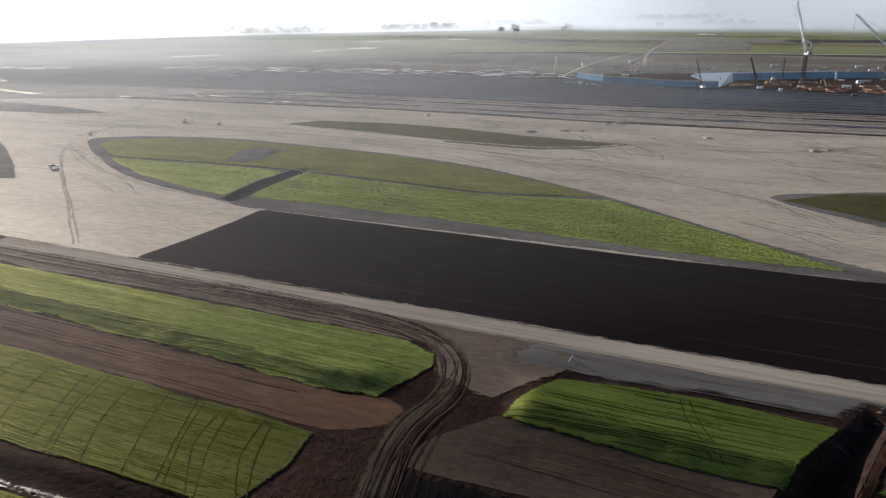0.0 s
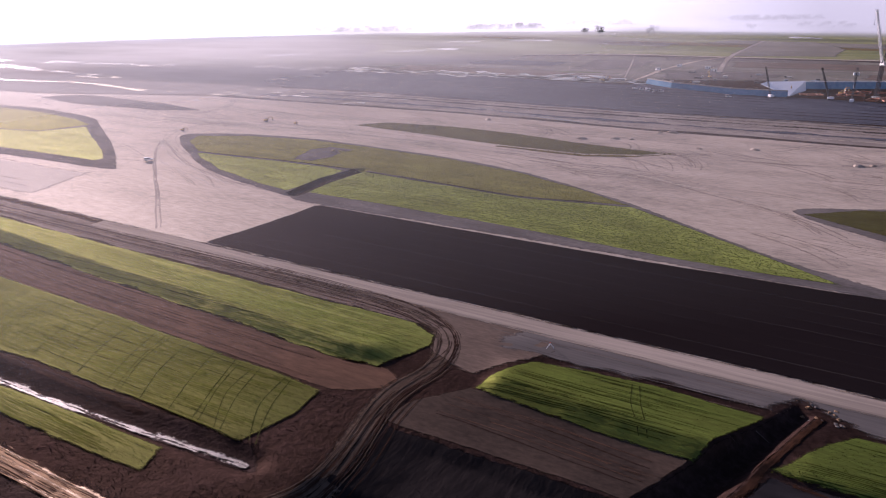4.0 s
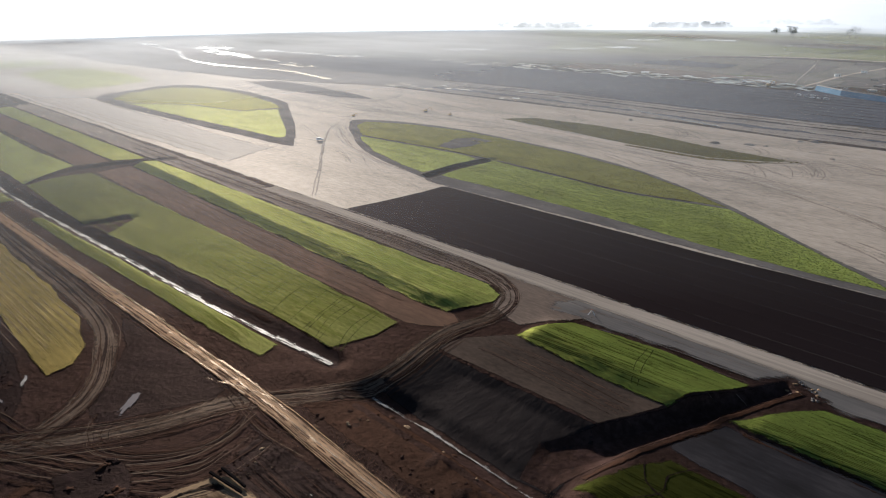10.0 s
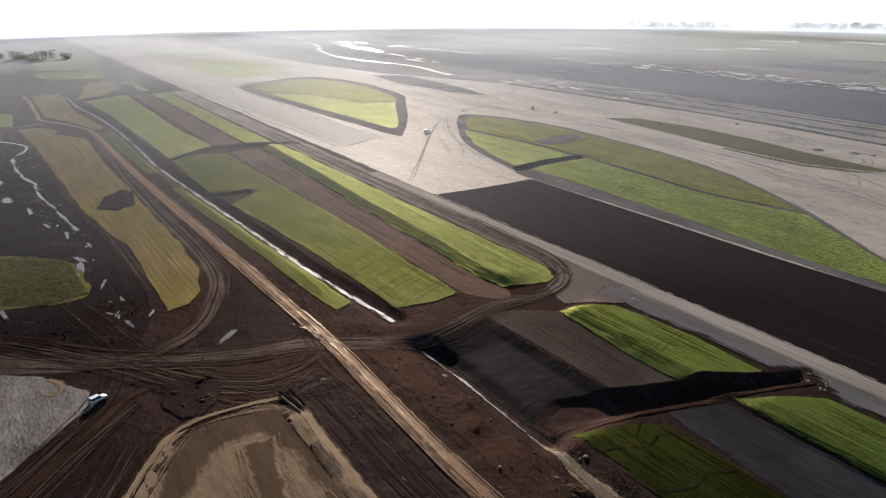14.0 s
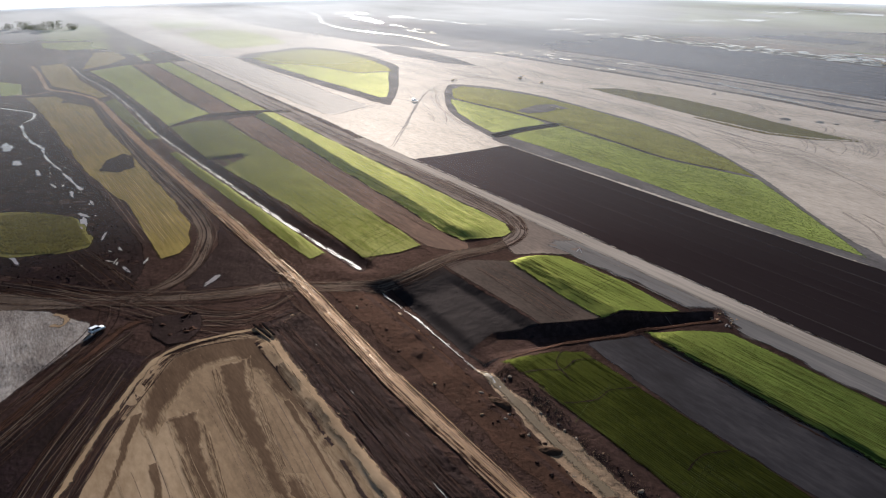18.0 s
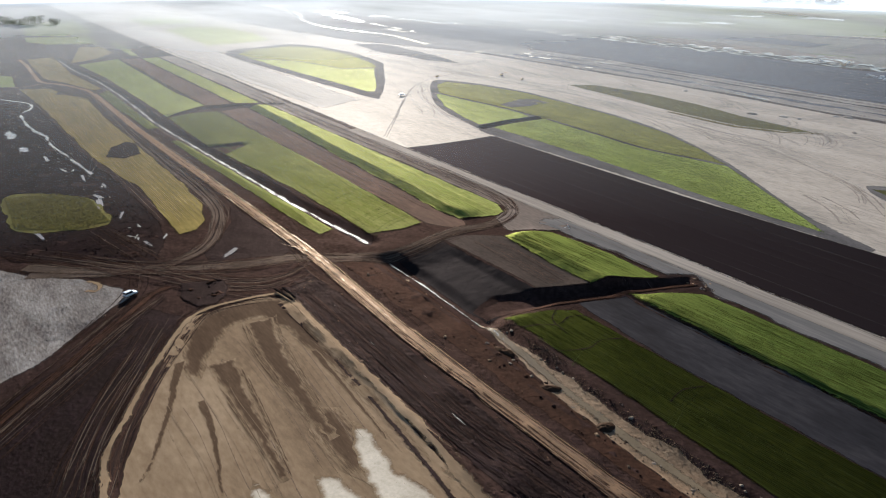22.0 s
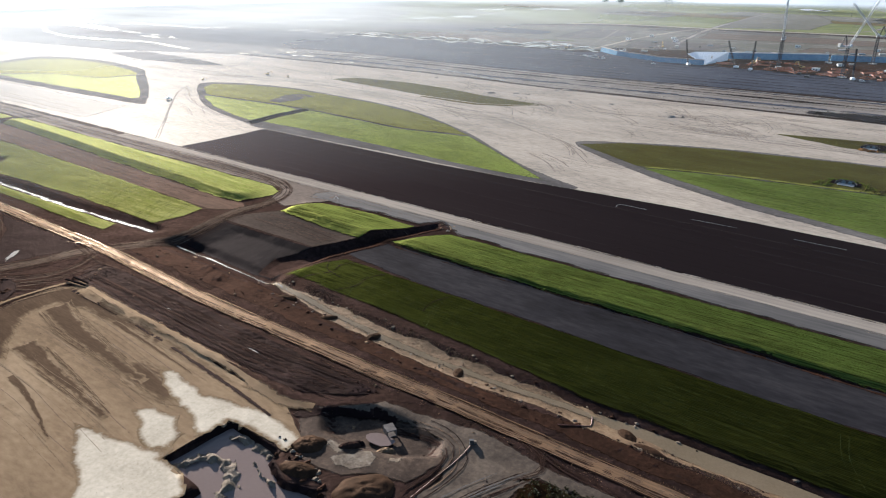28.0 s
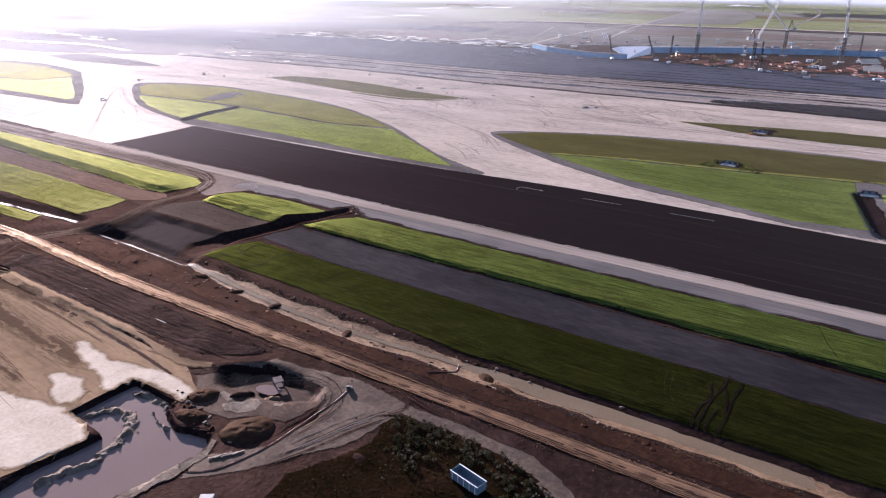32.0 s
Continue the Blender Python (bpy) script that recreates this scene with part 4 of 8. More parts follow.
for k, (line, wide) in enumerate(STREAKS):
    n = len(line)
    taper = [1.25 - 0.85 * (i / (n - 1)) for i in range(n)]
    left = [(x, y + wide * 0.5 * q) for (x, y), q in zip(line, taper)]
    right = [(x, y - wide * 0.5 * q) for (x, y), q in zip(line, taper)]
    region("damp_streak", left + right[::-1], M["streak"], 0.155, 2, "dark damp streak tapering across tan fill", "soil streak", 0.9 if wide > 3 else 0.3, 0.8, fade=min(1.4, 0.22 * wide))
for o in ([(220, -157), (230, -154), (243, -156.5), (253, -155), (268, -152), (279, -155), (279, -160.2), (259, -160), (257.6, -170), (247, -166), (234, -161.5)], [(235, -173), (238, -169), (247, -168), (255, -171), (258, -176), (252, -180), (244, -178)],
          [(226, -186), (240, -183), (252, -180.5), (257.5, -176), (258, -180.2), (266, -180.6), (273.4, -184), (270.6, -201), (262, -207), (246, -196)]):
    region("pale_clay", o, M["pale"], 0.16, 2, "bright dry pale clay patch on the fill", "clay patch", 1.3, 1.2, fade=1.9)

# ---- water ----
ribbon("stream_braid", [(x, y - 0.9) for x, y in STREAM], 1.5, M["streamwater"], 0.3, "thin shining braid beside a narrow stream", "stream", 1.3, 0.9, ragged=0.8)
ribbon("stream", STREAM, 1.5, M["streamwater"], 0.25, "narrow shining stream in a straight muddy ditch", "stream", 1.4, 0.9, ragged=0.6)
ribbon("creek_head", CREEK[:6], 1.3, M["streamwater"], 0.2, "narrow shining stream below the cut slope", "stream", 1.4, 0.9, ragged=0.5)
ribbon("creek", CREEK[4:11], 3.4, M["creekwater"], 0.2, "silty brown creek between sandy banks", "creek", 2, 0.6, across=4, ragged=0.25)


def flat_pool(name, outline, z, mat, label, wobble=0.5, step=1.2):
    rim = edge_pts(curve_pts(outline, step, True), step, wobble, len(outline))
    ob = mesh_object(name, [(x, y, z) for x, y in rim], [tuple(range(len(rim)))], mat, None, False)
    return tagged(ob, label, "pool", "", "structure")


region("pond_bank", [(x + 1.1 * (x - 281) / 20, y + 1.1 * (y + 188) / 20) for x, y in POND], M["mud"], 0.03, 0.8, "dark steep bank of the excavated pond", "pond bank", 0.2, 0.9, fade=0.5)
flat_pool("pond_water", POND, -1.5, M["pondwater"], "still brown water in the excavated pond", 0.3)
flat_pool("creek_pool", CREEK_POOL, -1.15, M["creekwater"], "wide tan silty pool of the creek", 0.8)
flat_pool("pit_water", [(290, -142.5), (291.5, -140.5), (295, -139.5), (298, -140.3), (297.5, -142), (296, -143.6), (292.5, -144)], -1.5, M["pondwater"], "small pool in the pump pit", 0.4)
PUDDLES = [(-160, -192, 16, 4, 0), (-118, -190, 8, 3.5, 0), (10, -174, 14, 2.2, -8), (-4, -172, 6, 1.6, 20), (97, -143, 7, 2.0, -48), (70, -168, 5, 1.0, 10), (48, -166, 4, 0.9, 0), (30, -169, 6, 1.0, -20), (58, -172, 3, 0.8, 40), (35, -203, 9, 1.5, 10), (20, -186, 5, 0.9, -10),
           (-40, -172, 8, 1.2, -5), (-60, -178, 7, 1.0, 10), (-90, -182, 9, 1.4, 0), (66, -160, 4, 0.8, -30), (-20, -166, 5, 0.9, 0), (160, -131, 2, 0.3, 0), (190, -133, 3, 0.3, 0), (214, -130, 3, 0.3, 0), (235, -134, 4, 0.3, 0)]
def puddle(x, y, ra, rb, turn, seed):
    """Shallow water with a ragged rim, lying level."""
    c, q = math.cos(radians(turn)), math.sin(radians(turn))
    verts, faces, wear, m = [(x, y)], [], [0], 26
    for ring_ in (0.55, 1.0):
        for k in range(m):
            a = 2 * math.pi * k / m
            w = ring_ * (1 + 0.55 * noise.noise(Vector((1.8 * math.cos(a), 1.8 * math.sin(a), seed))) + 0.3 * noise.noise(Vector((5 * math.cos(a), 5 * math.sin(a), seed))))
            u, v = ra * w * math.cos(a), rb * w * math.sin(a)
            verts.append((x + c * u - q * v, y + q * u + c * v))
            wear.append(0 if ring_ < 1 else 1)
    for k in range(m):
        j = (k + 1) % m
        faces += [(0, 1 + k, 1 + j), (1 + k, 1 + m + k, 1 + m + j, 1 + j)]
    p = np.array(verts)
    z = float(np.quantile(terrain(p[:, 0], p[:, 1]), 0.8)) + 0.1
    ob = mesh_object("puddle", [(float(u), float(v), z) for u, v in p], faces, M["streamwater" if ra < 4.5 else "water"], None, False, np.array(wear))
    tagged(ob, "shallow puddle shining on black mud", "pool", "", "structure")


rp = random.Random(12)
for k, (x, y, ra, rb, turn) in enumerate(PUDDLES):
    puddle(x, y, ra * 0.95, rb * 0.8, turn, k)
for k in range(26):
    x = rp.uniform(-200, 84)
    puddle(x, -166 - abs(rp.gauss(0, 9)), 0.8 + 2.6 * rp.random() ** 2, 0.2 + 0.35 * rp.random(), rp.gauss(-25, 22), 50 + k)
ribbon("swamp_rill", [(-300, -190), (-268, -170), (-245, -170), (-222, -179), (-174, -179), (-146, -174), (-124, -175), (-95, -172), (-44, -167)], 2.6, M["water"], 0.12, "braided shining rill through black mud", "rill", 3, 0.7)

# ---- roads ----
ribbon("haul_road", [(-279, -120.5), (-117, -122), (29, -119.3), (86, -118.7), (126, -118.4), (188, -121), (245, -120.8), (324, -119.8), (411, -119.4), (700, -119.4)], 6.4, M["road"], 0.16, "tan clay haul road with wheel ruts", "dirt road", 2, 0.2, across=6, crown=0.12)
ribbon("farm_track", [(-520, -146), (-468, -145), (-400, -147), (-363, -147), (-336, -133), (-300, -122), (-279, -122)], 7, M["road"], 0.14, "tan clay track between grass fields", "dirt road", 5, 0.2)
ribbon("side_track", [(-400, -190), (-346, -170), (-352, -148)], 4, M["ridge"], 0.14, "narrow dirt track joining the farm track", "dirt road", 5, 0.2)
ribbon("double_track", [(-285, -121), (-119, -128), (-34, -129), (16, -129), (47, -132), (68, -139), (86, -150), (96, -166), (92, -186), (78, -212)], 8, M["track"], 0.12, "brown truck track bending round a grass field", "dirt road", 3, 0.2, across=4)
ribbon("junction_track", [(70, -212), (90, -187), (102, -166), (112, -143), (116, -126), (124, -116), (134, -96), (133, -80), (128, -58), (130, -38), (124, -23), (106, -13), (70, -10), (-60, -11), (-200, -10)], 8.5, M["track"], 0.12, "wide brown truck track curving up to the runway", "dirt road", 3, 0.25, across=4)
ribbon("perimeter_track", [(142, -143.5), (139.6, -155.4), (141.2, -170.3), (152, -180.3), (171.4, -193.7), (189.5, -204.3), (201.4, -211), (214, -214), (240, -222)], 2.6, M["tan"], 0.26, "tan track along the edge of the fill", "dirt road", 2, 0.25)
ribbon("plot_track", [(116, -172), (118, -178), (132, -192), (148, -207), (170, -228), (200, -256)], 5, M["reddirt"], 0.14, "reddish dirt track beside the grey plot", "dirt road", 2, 0.25)
ribbon("fill_bank_track", [(141, -143), (150, -141.5), (191, -143), (234, -144), (262, -146.5), (272, -143)], 5.0, M["tan"], 0.22, "dry tan bank between furrows and fill", "dirt road", 2, 0.3)
ribbon("bank_drain", [(150, -146), (187, -146.4), (213, -147.8), (245, -150.4), (266, -153)], 1.6, M["mud"], 0.2, "dark drain along the edge of the fill", "drain", 2, 0.4)


def ruts(path, count, spread, width, seed, label, mats=("rut", "track"), lift=0.2, wander=0.6):
    """Wheel tracks side by side, as one thing with a strip for each wheel line."""
    rnd = random.Random(seed)
    thing = new("wheel_tracks")
    tagged(thing, label, "wheel tracks", "", "structure")
    base = np.array(curve_pts(path, min(5.0, sum(math.dist(p, q) for p, q in zip(path, path[1:])) / 14)))
    d = np.gradient(base, axis=0)
    d /= np.linalg.norm(d, axis=1)[:, None] + 1e-9
    nrm = np.stack([-d[:, 1], d[:, 0]], 1)
    for k in range(count):
        off = spread * (rnd.random() - 0.5) + wander * hash_noise(base[:, 0] + 77 * k, base[:, 1], 25.0, seed + k)
        a = int(rnd.random() * 0.3 * len(base))
        b = len(base) - int(rnd.random() * 0.3 * len(base))
        pts = [tuple(map(float, p)) for p in (base + nrm * np.reshape(off, (-1, 1)))[a:b]]
        if len(pts) > 3:
            ribbon("rut", pts[::2] + [pts[-1]], width * (0.7 + 0.7 * rnd.random()), M[mats[k % len(mats)]], lift + 0.01 * (k % 5), parent=thing, step=3.0, jitter=0.4, ragged=0.28, ends=True)


ruts([(70, -212), (90, -187), (102, -166), (112, -143), (118, -122), (128, -106), (134, -90), (128, -58), (130, -38), (124, -23), (106, -13), (70, -10), (-60, -11)], 12, 7.5, 0.55, 1, "brown wheel tracks curving up to the runway")
ruts([(124, -24), (106, -13), (70, -10), (0, -11), (-160, -11), (-300, -10)], 10, 10, 0.6, 2, "brown wheel tracks along the runway verge", ("rut", "verge", "ridge"))
ruts([(-285, -121), (-119, -127), (-34, -128), (16, -128), (47, -131), (68, -139), (86, -150), (96, -168), (84, -200)], 12, 7.5, 0.5, 3, "pale and dark wheel tracks round a field", ("rut", "track", "mud"))
ruts([(60, -205), (88, -182), (104, -160), (114, -140), (118, -121)], 9, 14, 0.6, 4, "crossing wheel tracks at a muddy junction", ("rut", "track", "mud"))
ruts([(70, -195), (98, -176), (122, -160), (134, -142), (128, -122)], 8, 12, 0.6, 5, "crossing wheel tracks at a muddy junction", ("rut", "track"))
ruts([(116, -172), (132, -192), (148, -207), (170, -228), (200, -256)], 8, 11, 0.6, 6, "reddish wheel tracks beside a grey plot", ("track", "rut", "reddirt"))
ruts([(140, -180), (160, -192), (180, -204), (200, -214), (224, -222)], 8, 14, 0.6, 7, "dark wheel tracks along the fill", ("rut", "track", "mud"))
ruts([(-117, -122), (29, -119.3), (86, -118.7), (126, -118.4), (188, -121), (245, -120.8), (324, -119.8), (411, -119.4), (600, -119.4)], 34, 5.6, 0.34, 8, "long wheel ruts worn into tan clay road", ("road", "rut", "ridge", "reddirt", "road"), 0.255, 0.4)
for path, wide in (([(-120, -119.2), (29, -116.9), (86, -116.3), (112, -116), (130, -117)], 1.0), ([(30, -121.6), (86, -121), (116, -120.4)], 0.7), ([(60, -118.6), (100, -118.2), (150, -119.4), (190, -121)], 0.8), ([(100, -124), (112, -119), (122, -116.5)], 0.6)):
    ribbon("wet_fringe", path, wide, M["wetmud"], 0.3, "glistening wet clay ridge along the haul road", "wet clay", 1.2, 0.9, ragged=0.7, ends=True, group="wet ridges of the haul road")
ruts([(320, -121), (330, -124), (334, -129), (330, -136)], 5, 2.5, 0.4, 9, "curved dark tyre marks turning off the road", ("rut",), 0.2, 0.2)
ruts([(322, -121), (336, -126), (352, -127), (366, -128)], 4, 3, 0.4, 10, "curved dark tyre marks turning off the road", ("rut",), 0.2, 0.2)
ruts([(316, -168), (322, -155), (326, -143), (332, -131)], 8, 7, 0.5, 11, "dark drag marks on grey gravel", ("rut", "greyverge", "mud"), 0.2, 0.4)
ruts([(290, -136), (300, -132), (312, -134), (316, -142), (314, -156)], 8, 6, 0.45, 12, "dark drag marks round the pump pit", ("rut", "mud", "ridge"), 0.2, 0.4)
ruts([(130, -3.5), (220, -5), (400, -6), (640, -7)], 6, 5, 0.5, 13, "faint wheel lines along the grey verge", ("verge", "shoulder", "apron"), 0.16, 0.3)
ruts([(-23, -12), (-28, -2), (-68, 30), (-140, 86), (-177, 120), (-200, 160)], 5, 7, 0.8, 14, "brown wheel tracks crossing pale gravel", ("aptrack",), 0.115, 0.8)
ruts([(-140, 86), (-180, 78), (-230, 66)], 3, 5, 0.7, 15, "faint wheel tracks on pale gravel", ("aptrack",), 0.115, 0.8)
ruts([(-20, 64), (-60, 68), (-110, 84), (-150, 104), (-190, 130), (-215, 165)], 10, 22, 0.7, 16, "faint curved wheel tracks on pale gravel", ("aptrack", "sealed"), 0.115, 1.5)
ruts([(-400, 190), (-250, 195), (-100, 208), (0, 205), (100, 190), (190, 150), (230, 110)], 9, 22, 0.9, 17, "faint wheel lines along the taxiway gravel", ("aptrack", "sealed"), 0.115, 2.0)
ruts([(180, 225), (260, 228), (340, 232), (420, 232), (640, 235)], 7, 20, 0.8, 18, "faint wheel lines along the taxiway gravel", ("aptrack", "sealed"), 0.115, 1.0)
r = random.Random(71)
SCUFFS = [(90, 330, 228, 310, 44, 50), (-140, 90, 176, 300, 26, 60), (-320, -60, 60, 200, 34, 60), (-500, -100, 165, 290, 24, 80), (240, 440, 212, 235, 12, 60), (160, 330, 100, 225, 30, 45)]
for k, (x0, x1, y0, y1, n, long) in enumerate(SCUFFS):
    for c in range(n):
        x, y, a, bend = r.uniform(x0, x1), r.uniform(y0, y1), r.gauss(-0.15, 0.35), r.gauss(0, 0.7)
        path = [(x, y)]
        for i in range(4):
            path.append((path[-1][0] + long / 4 * math.cos(a + bend * i / 3), path[-1][1] + long / 4 * math.sin(a + bend * i / 3)))
        if any(inside(p, q, o) for p, q in path for o in SHOULDERS.values()) or any(p > -20 and q < 76 for p, q in path):
            continue
        ruts(path, 5, 7 + 6 * r.random(), 0.5 + 0.9 * r.random() ** 2, 400 + 60 * k + c, "faint scraper scuffs curving over pale gravel", ("aptrack", "apron", "aptrack"), 0.112, 1.2)
for k, (line, wide) in enumerate(STREAKS):
    rnd = random.Random(900 + k)
    if wide < 3:
        continue
    fringe = new("streak_fringe")
    tagged(fringe, "feathered scraper marks along a damp streak", "soil streak", "", "structure")
    c = curve_pts(line, 2.0)
    for q in range(int(6 + 3.2 * wide)):
        u = rnd.choice((-1, 1)) * rnd.uniform(0.44, 0.72)
        a = int(len(c) * max(0, rnd.uniform(0, 0.55)))
        b = min(len(c), a + int(len(c) * rnd.uniform(0.2, 0.6)))
        pts = [(x, y + wide * u * (1.25 - 0.85 * (3 * i + a) / len(c))) for i, (x, y) in enumerate(c[a:b:3])]
        if len(pts) > 3:
            ribbon("scrape", pts, rnd.uniform(0.3, 0.8), M["streak"], 0.165 + 0.003 * (q % 5), parent=fringe, step=2.0, jitter=0.5, ragged=0.3, ends=True)
for k in range(6):
    ruts([(152 + 6 * k, -147 - 9.2 * k), (190 + 5 * k, -149 - 8.8 * k), (240 + 2 * k, -154 - 8.4 * k)], 4, 8, 0.25, 330 + k, "fine scraper lines across tan fill", ("tan", "ridge", "tan", "tan"), 0.14, 1.0)
ruts([(140, -133), (200, -134), (240, -134.5), (276, -131)], 40, 13.5, 0.3, 61, "glistening furrows in black ploughed earth", ("mud", "mud", "rut", "mud", "mud", "mud", "rut"), 0.27, 0.3)
ruts([(-700, 20), (-450, 22), (-235, 24), (-130, 26)], 5, 30, 0.8, 19, "faint straight lines on the pale subbase", ("sealed", "aptrack"), 0.21, 0.5)


# dense fine tracks round the junction
JUNCTION = [([(141, -152), (138, -160), (140, -171), (151, -182), (170, -195), (188, -206), (200, -213), (216, -217)], 14, 5), ([(144, -150), (142, -160), (144, -170), (154, -178), (173, -191), (191, -202), (203, -209), (216, -212)], 12, 3), ([(40, -222), (70, -198), (96, -172), (112, -146), (118, -122)], 22, 12), ([(20, -186), (60, -178), (92, -172), (120, -162), (140, -146), (134, -122)], 16, 12), ([(96, -150), (110, -158), (124, -150), (130, -134), (120, -119)], 14, 8),
            ([(120, -174), (140, -194), (168, -220), (205, -256)], 20, 12), ([(138, -178), (158, -190), (182, -206), (214, -222)], 22, 14), ([(86, -178), (108, -182), (124, -192), (150, -216)], 12, 8), ([(100, -120), (116, -122), (132, -124), (150, -122)], 12, 6),
            ([(60, -137), (80, -146), (92, -158), (98, -176)], 16, 8), ([(118, -120), (132, -104), (136, -88), (131, -60), (132, -40)], 16, 10), ([(116, -46), (128, -40), (126, -24), (108, -15), (60, -12), (0, -13)], 16, 9), ([(150, -176), (166, -188), (190, -203), (226, -218)], 12, 4)]
for k, (path, n, spread) in enumerate(JUNCTION):
    ruts(path, n, spread, 0.36, 80 + k, "fine crossing wheel tracks in churned brown earth", ("rut", "mud", "track", "reddirt", "rut"), 0.16, 0.9)
ruts([(150, -33), (180, -31), (210, -30)], 6, 20, 0.3, 120, "faint lines on the verge", ("verge",), 0.1, 0.4)
ribbon("dry_edge", [(216, -45.5), (291, -45), (420, -46), (700, -46.5)], 2.0, M["reddirt"], 0.12, "rusty dry edge of a gravel strip", "bare soil", 3, 0.5, ragged=0.4)
ribbon("plot_spoil", [(95, -195), (99, -192.5), (103, -192.5), (105.5, -194.5), (103, -197)], 2.6, M["tan"], 0.16, "tan crescent of soil pushed up on grey gravel", "soil streak", 1, 0.4)
for path in ([(402.6, -65.7), (402.4, -72.9), (401.3, -81.4), (401.2, -90.5), (401, -96)], [(406.7, -68), (406.2, -78.2), (406.8, -90.2), (406, -97)], [(402.4, -72), (404.5, -77), (405.8, -84)], [(401.5, -80), (399.5, -86), (399.6, -95)], [(399, -72), (400.5, -78), (401.2, -83)], [(404, -84), (403.2, -90), (403.6, -96)]):
    ribbon("erosion_rill", path, 0.9, M["mud"], 0.34, "black rill washed out of sown grass", "rill", 1.0, 0.6, ragged=0.2, group="rills in the deep green field")
for path in ([(214, -66.5), (211.5, -72), (213, -78), (209.5, -84), (208, -89)], [(205, -71), (208, -76), (212, -78.5), (219, -80)], [(231, -67.5), (228, -74), (229, -81), (225.5, -89)], [(262, -69), (259.5, -76), (261, -83)]):
    ribbon("ground_crack", path, 0.55, M["mud"], 0.32, "dark crack wandering through sown grass", "crack", 1.0, 0.6, ragged=0.2, group="cracks in the deep green field")
# black crescent painted where the pit bank lies in shadow
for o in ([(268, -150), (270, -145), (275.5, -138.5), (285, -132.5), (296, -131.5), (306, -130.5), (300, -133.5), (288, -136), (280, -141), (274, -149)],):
    region("pit_wall", o, M["mud"], 0.16, 1.0, "bank curving round the pump pit, its shadow painted dark", "earth bank", 0.2, 1.0, fade=1.8)
region("pit_floor", [(272, -150), (276, -142), (284, -134), (298, -131.5), (309, -133.5), (314, -141), (311, -152), (303, -153), (297, -158), (292, -160), (283, -160), (279, -155)], M["pitsoil"], 0.1, 0.9, "grey trampled floor of the pump pit", "earth hollow", 0.6, 1.0, fade=1.0)
for o in ([(283, -150), (288, -148), (292, -151), (290, -154), (285, -153)], [(299, -146), (303, -144), (306, -147), (302, -150)], [(281, -147), (285, -144), (287, -146), (283, -149)], [(294, -156), (299, -154), (301, -157), (296, -159)]):
    region("silt_patch", o, M["silt"], 0.17, 0.5, "pale wet silt splashed over the pit floor", "silt", 1.0, 0.5, fade=2.2)
region("silt_fan", [(290, -155), (293, -151), (296, -147), (299, -148), (300.5, -152), (297, -156), (293, -157)], M["silt"], 0.16, 1, "grey wet silt washed into a fan", "silt", 0.8, 0.8, fade=1.0)
region("pond_shore", [(301, -166), (304, -172), (304, -182), (302, -196), (296, -214), (292, -214), (297, -196), (300, -186), (301.3, -176), (301.5, -171), (299.5, -166.5)], M["silt"], 0.2, 1.5, "pale sandy shore of the pond", "shore", 0.8, 1.0, fade=0.8)
region("digger_pit", [(340, 249), (343, 256), (352, 258), (356, 252), (352, 248)], M["mud"], 0.45, 1.5, "dark pit dug beside the taxiway", "hollow", 0.5, 1.2)
for k, (path, n, spread) in enumerate((([(-160, -49), (-60, -51), (40, -53), (112, -54)], 16, 15), ([(140, -53), (160, -53), (196, -55)], 8, 14), ([(-470, -48), (-330, -48), (-190, -50)], 10, 18), ([(-150, -15), (-20, -15), (100, -16)], 10, 9), ([(132, -12), (160, -13), (208, -13)], 8, 14))):
    ruts(path, n, spread, 0.4, 130 + k, "faint grader lines in bare soil", ("brownstrip", "brownstrip", "rut") if k != 4 else ("greyverge", "verge"), 0.115 if k < 3 else 0.17, 0.6)
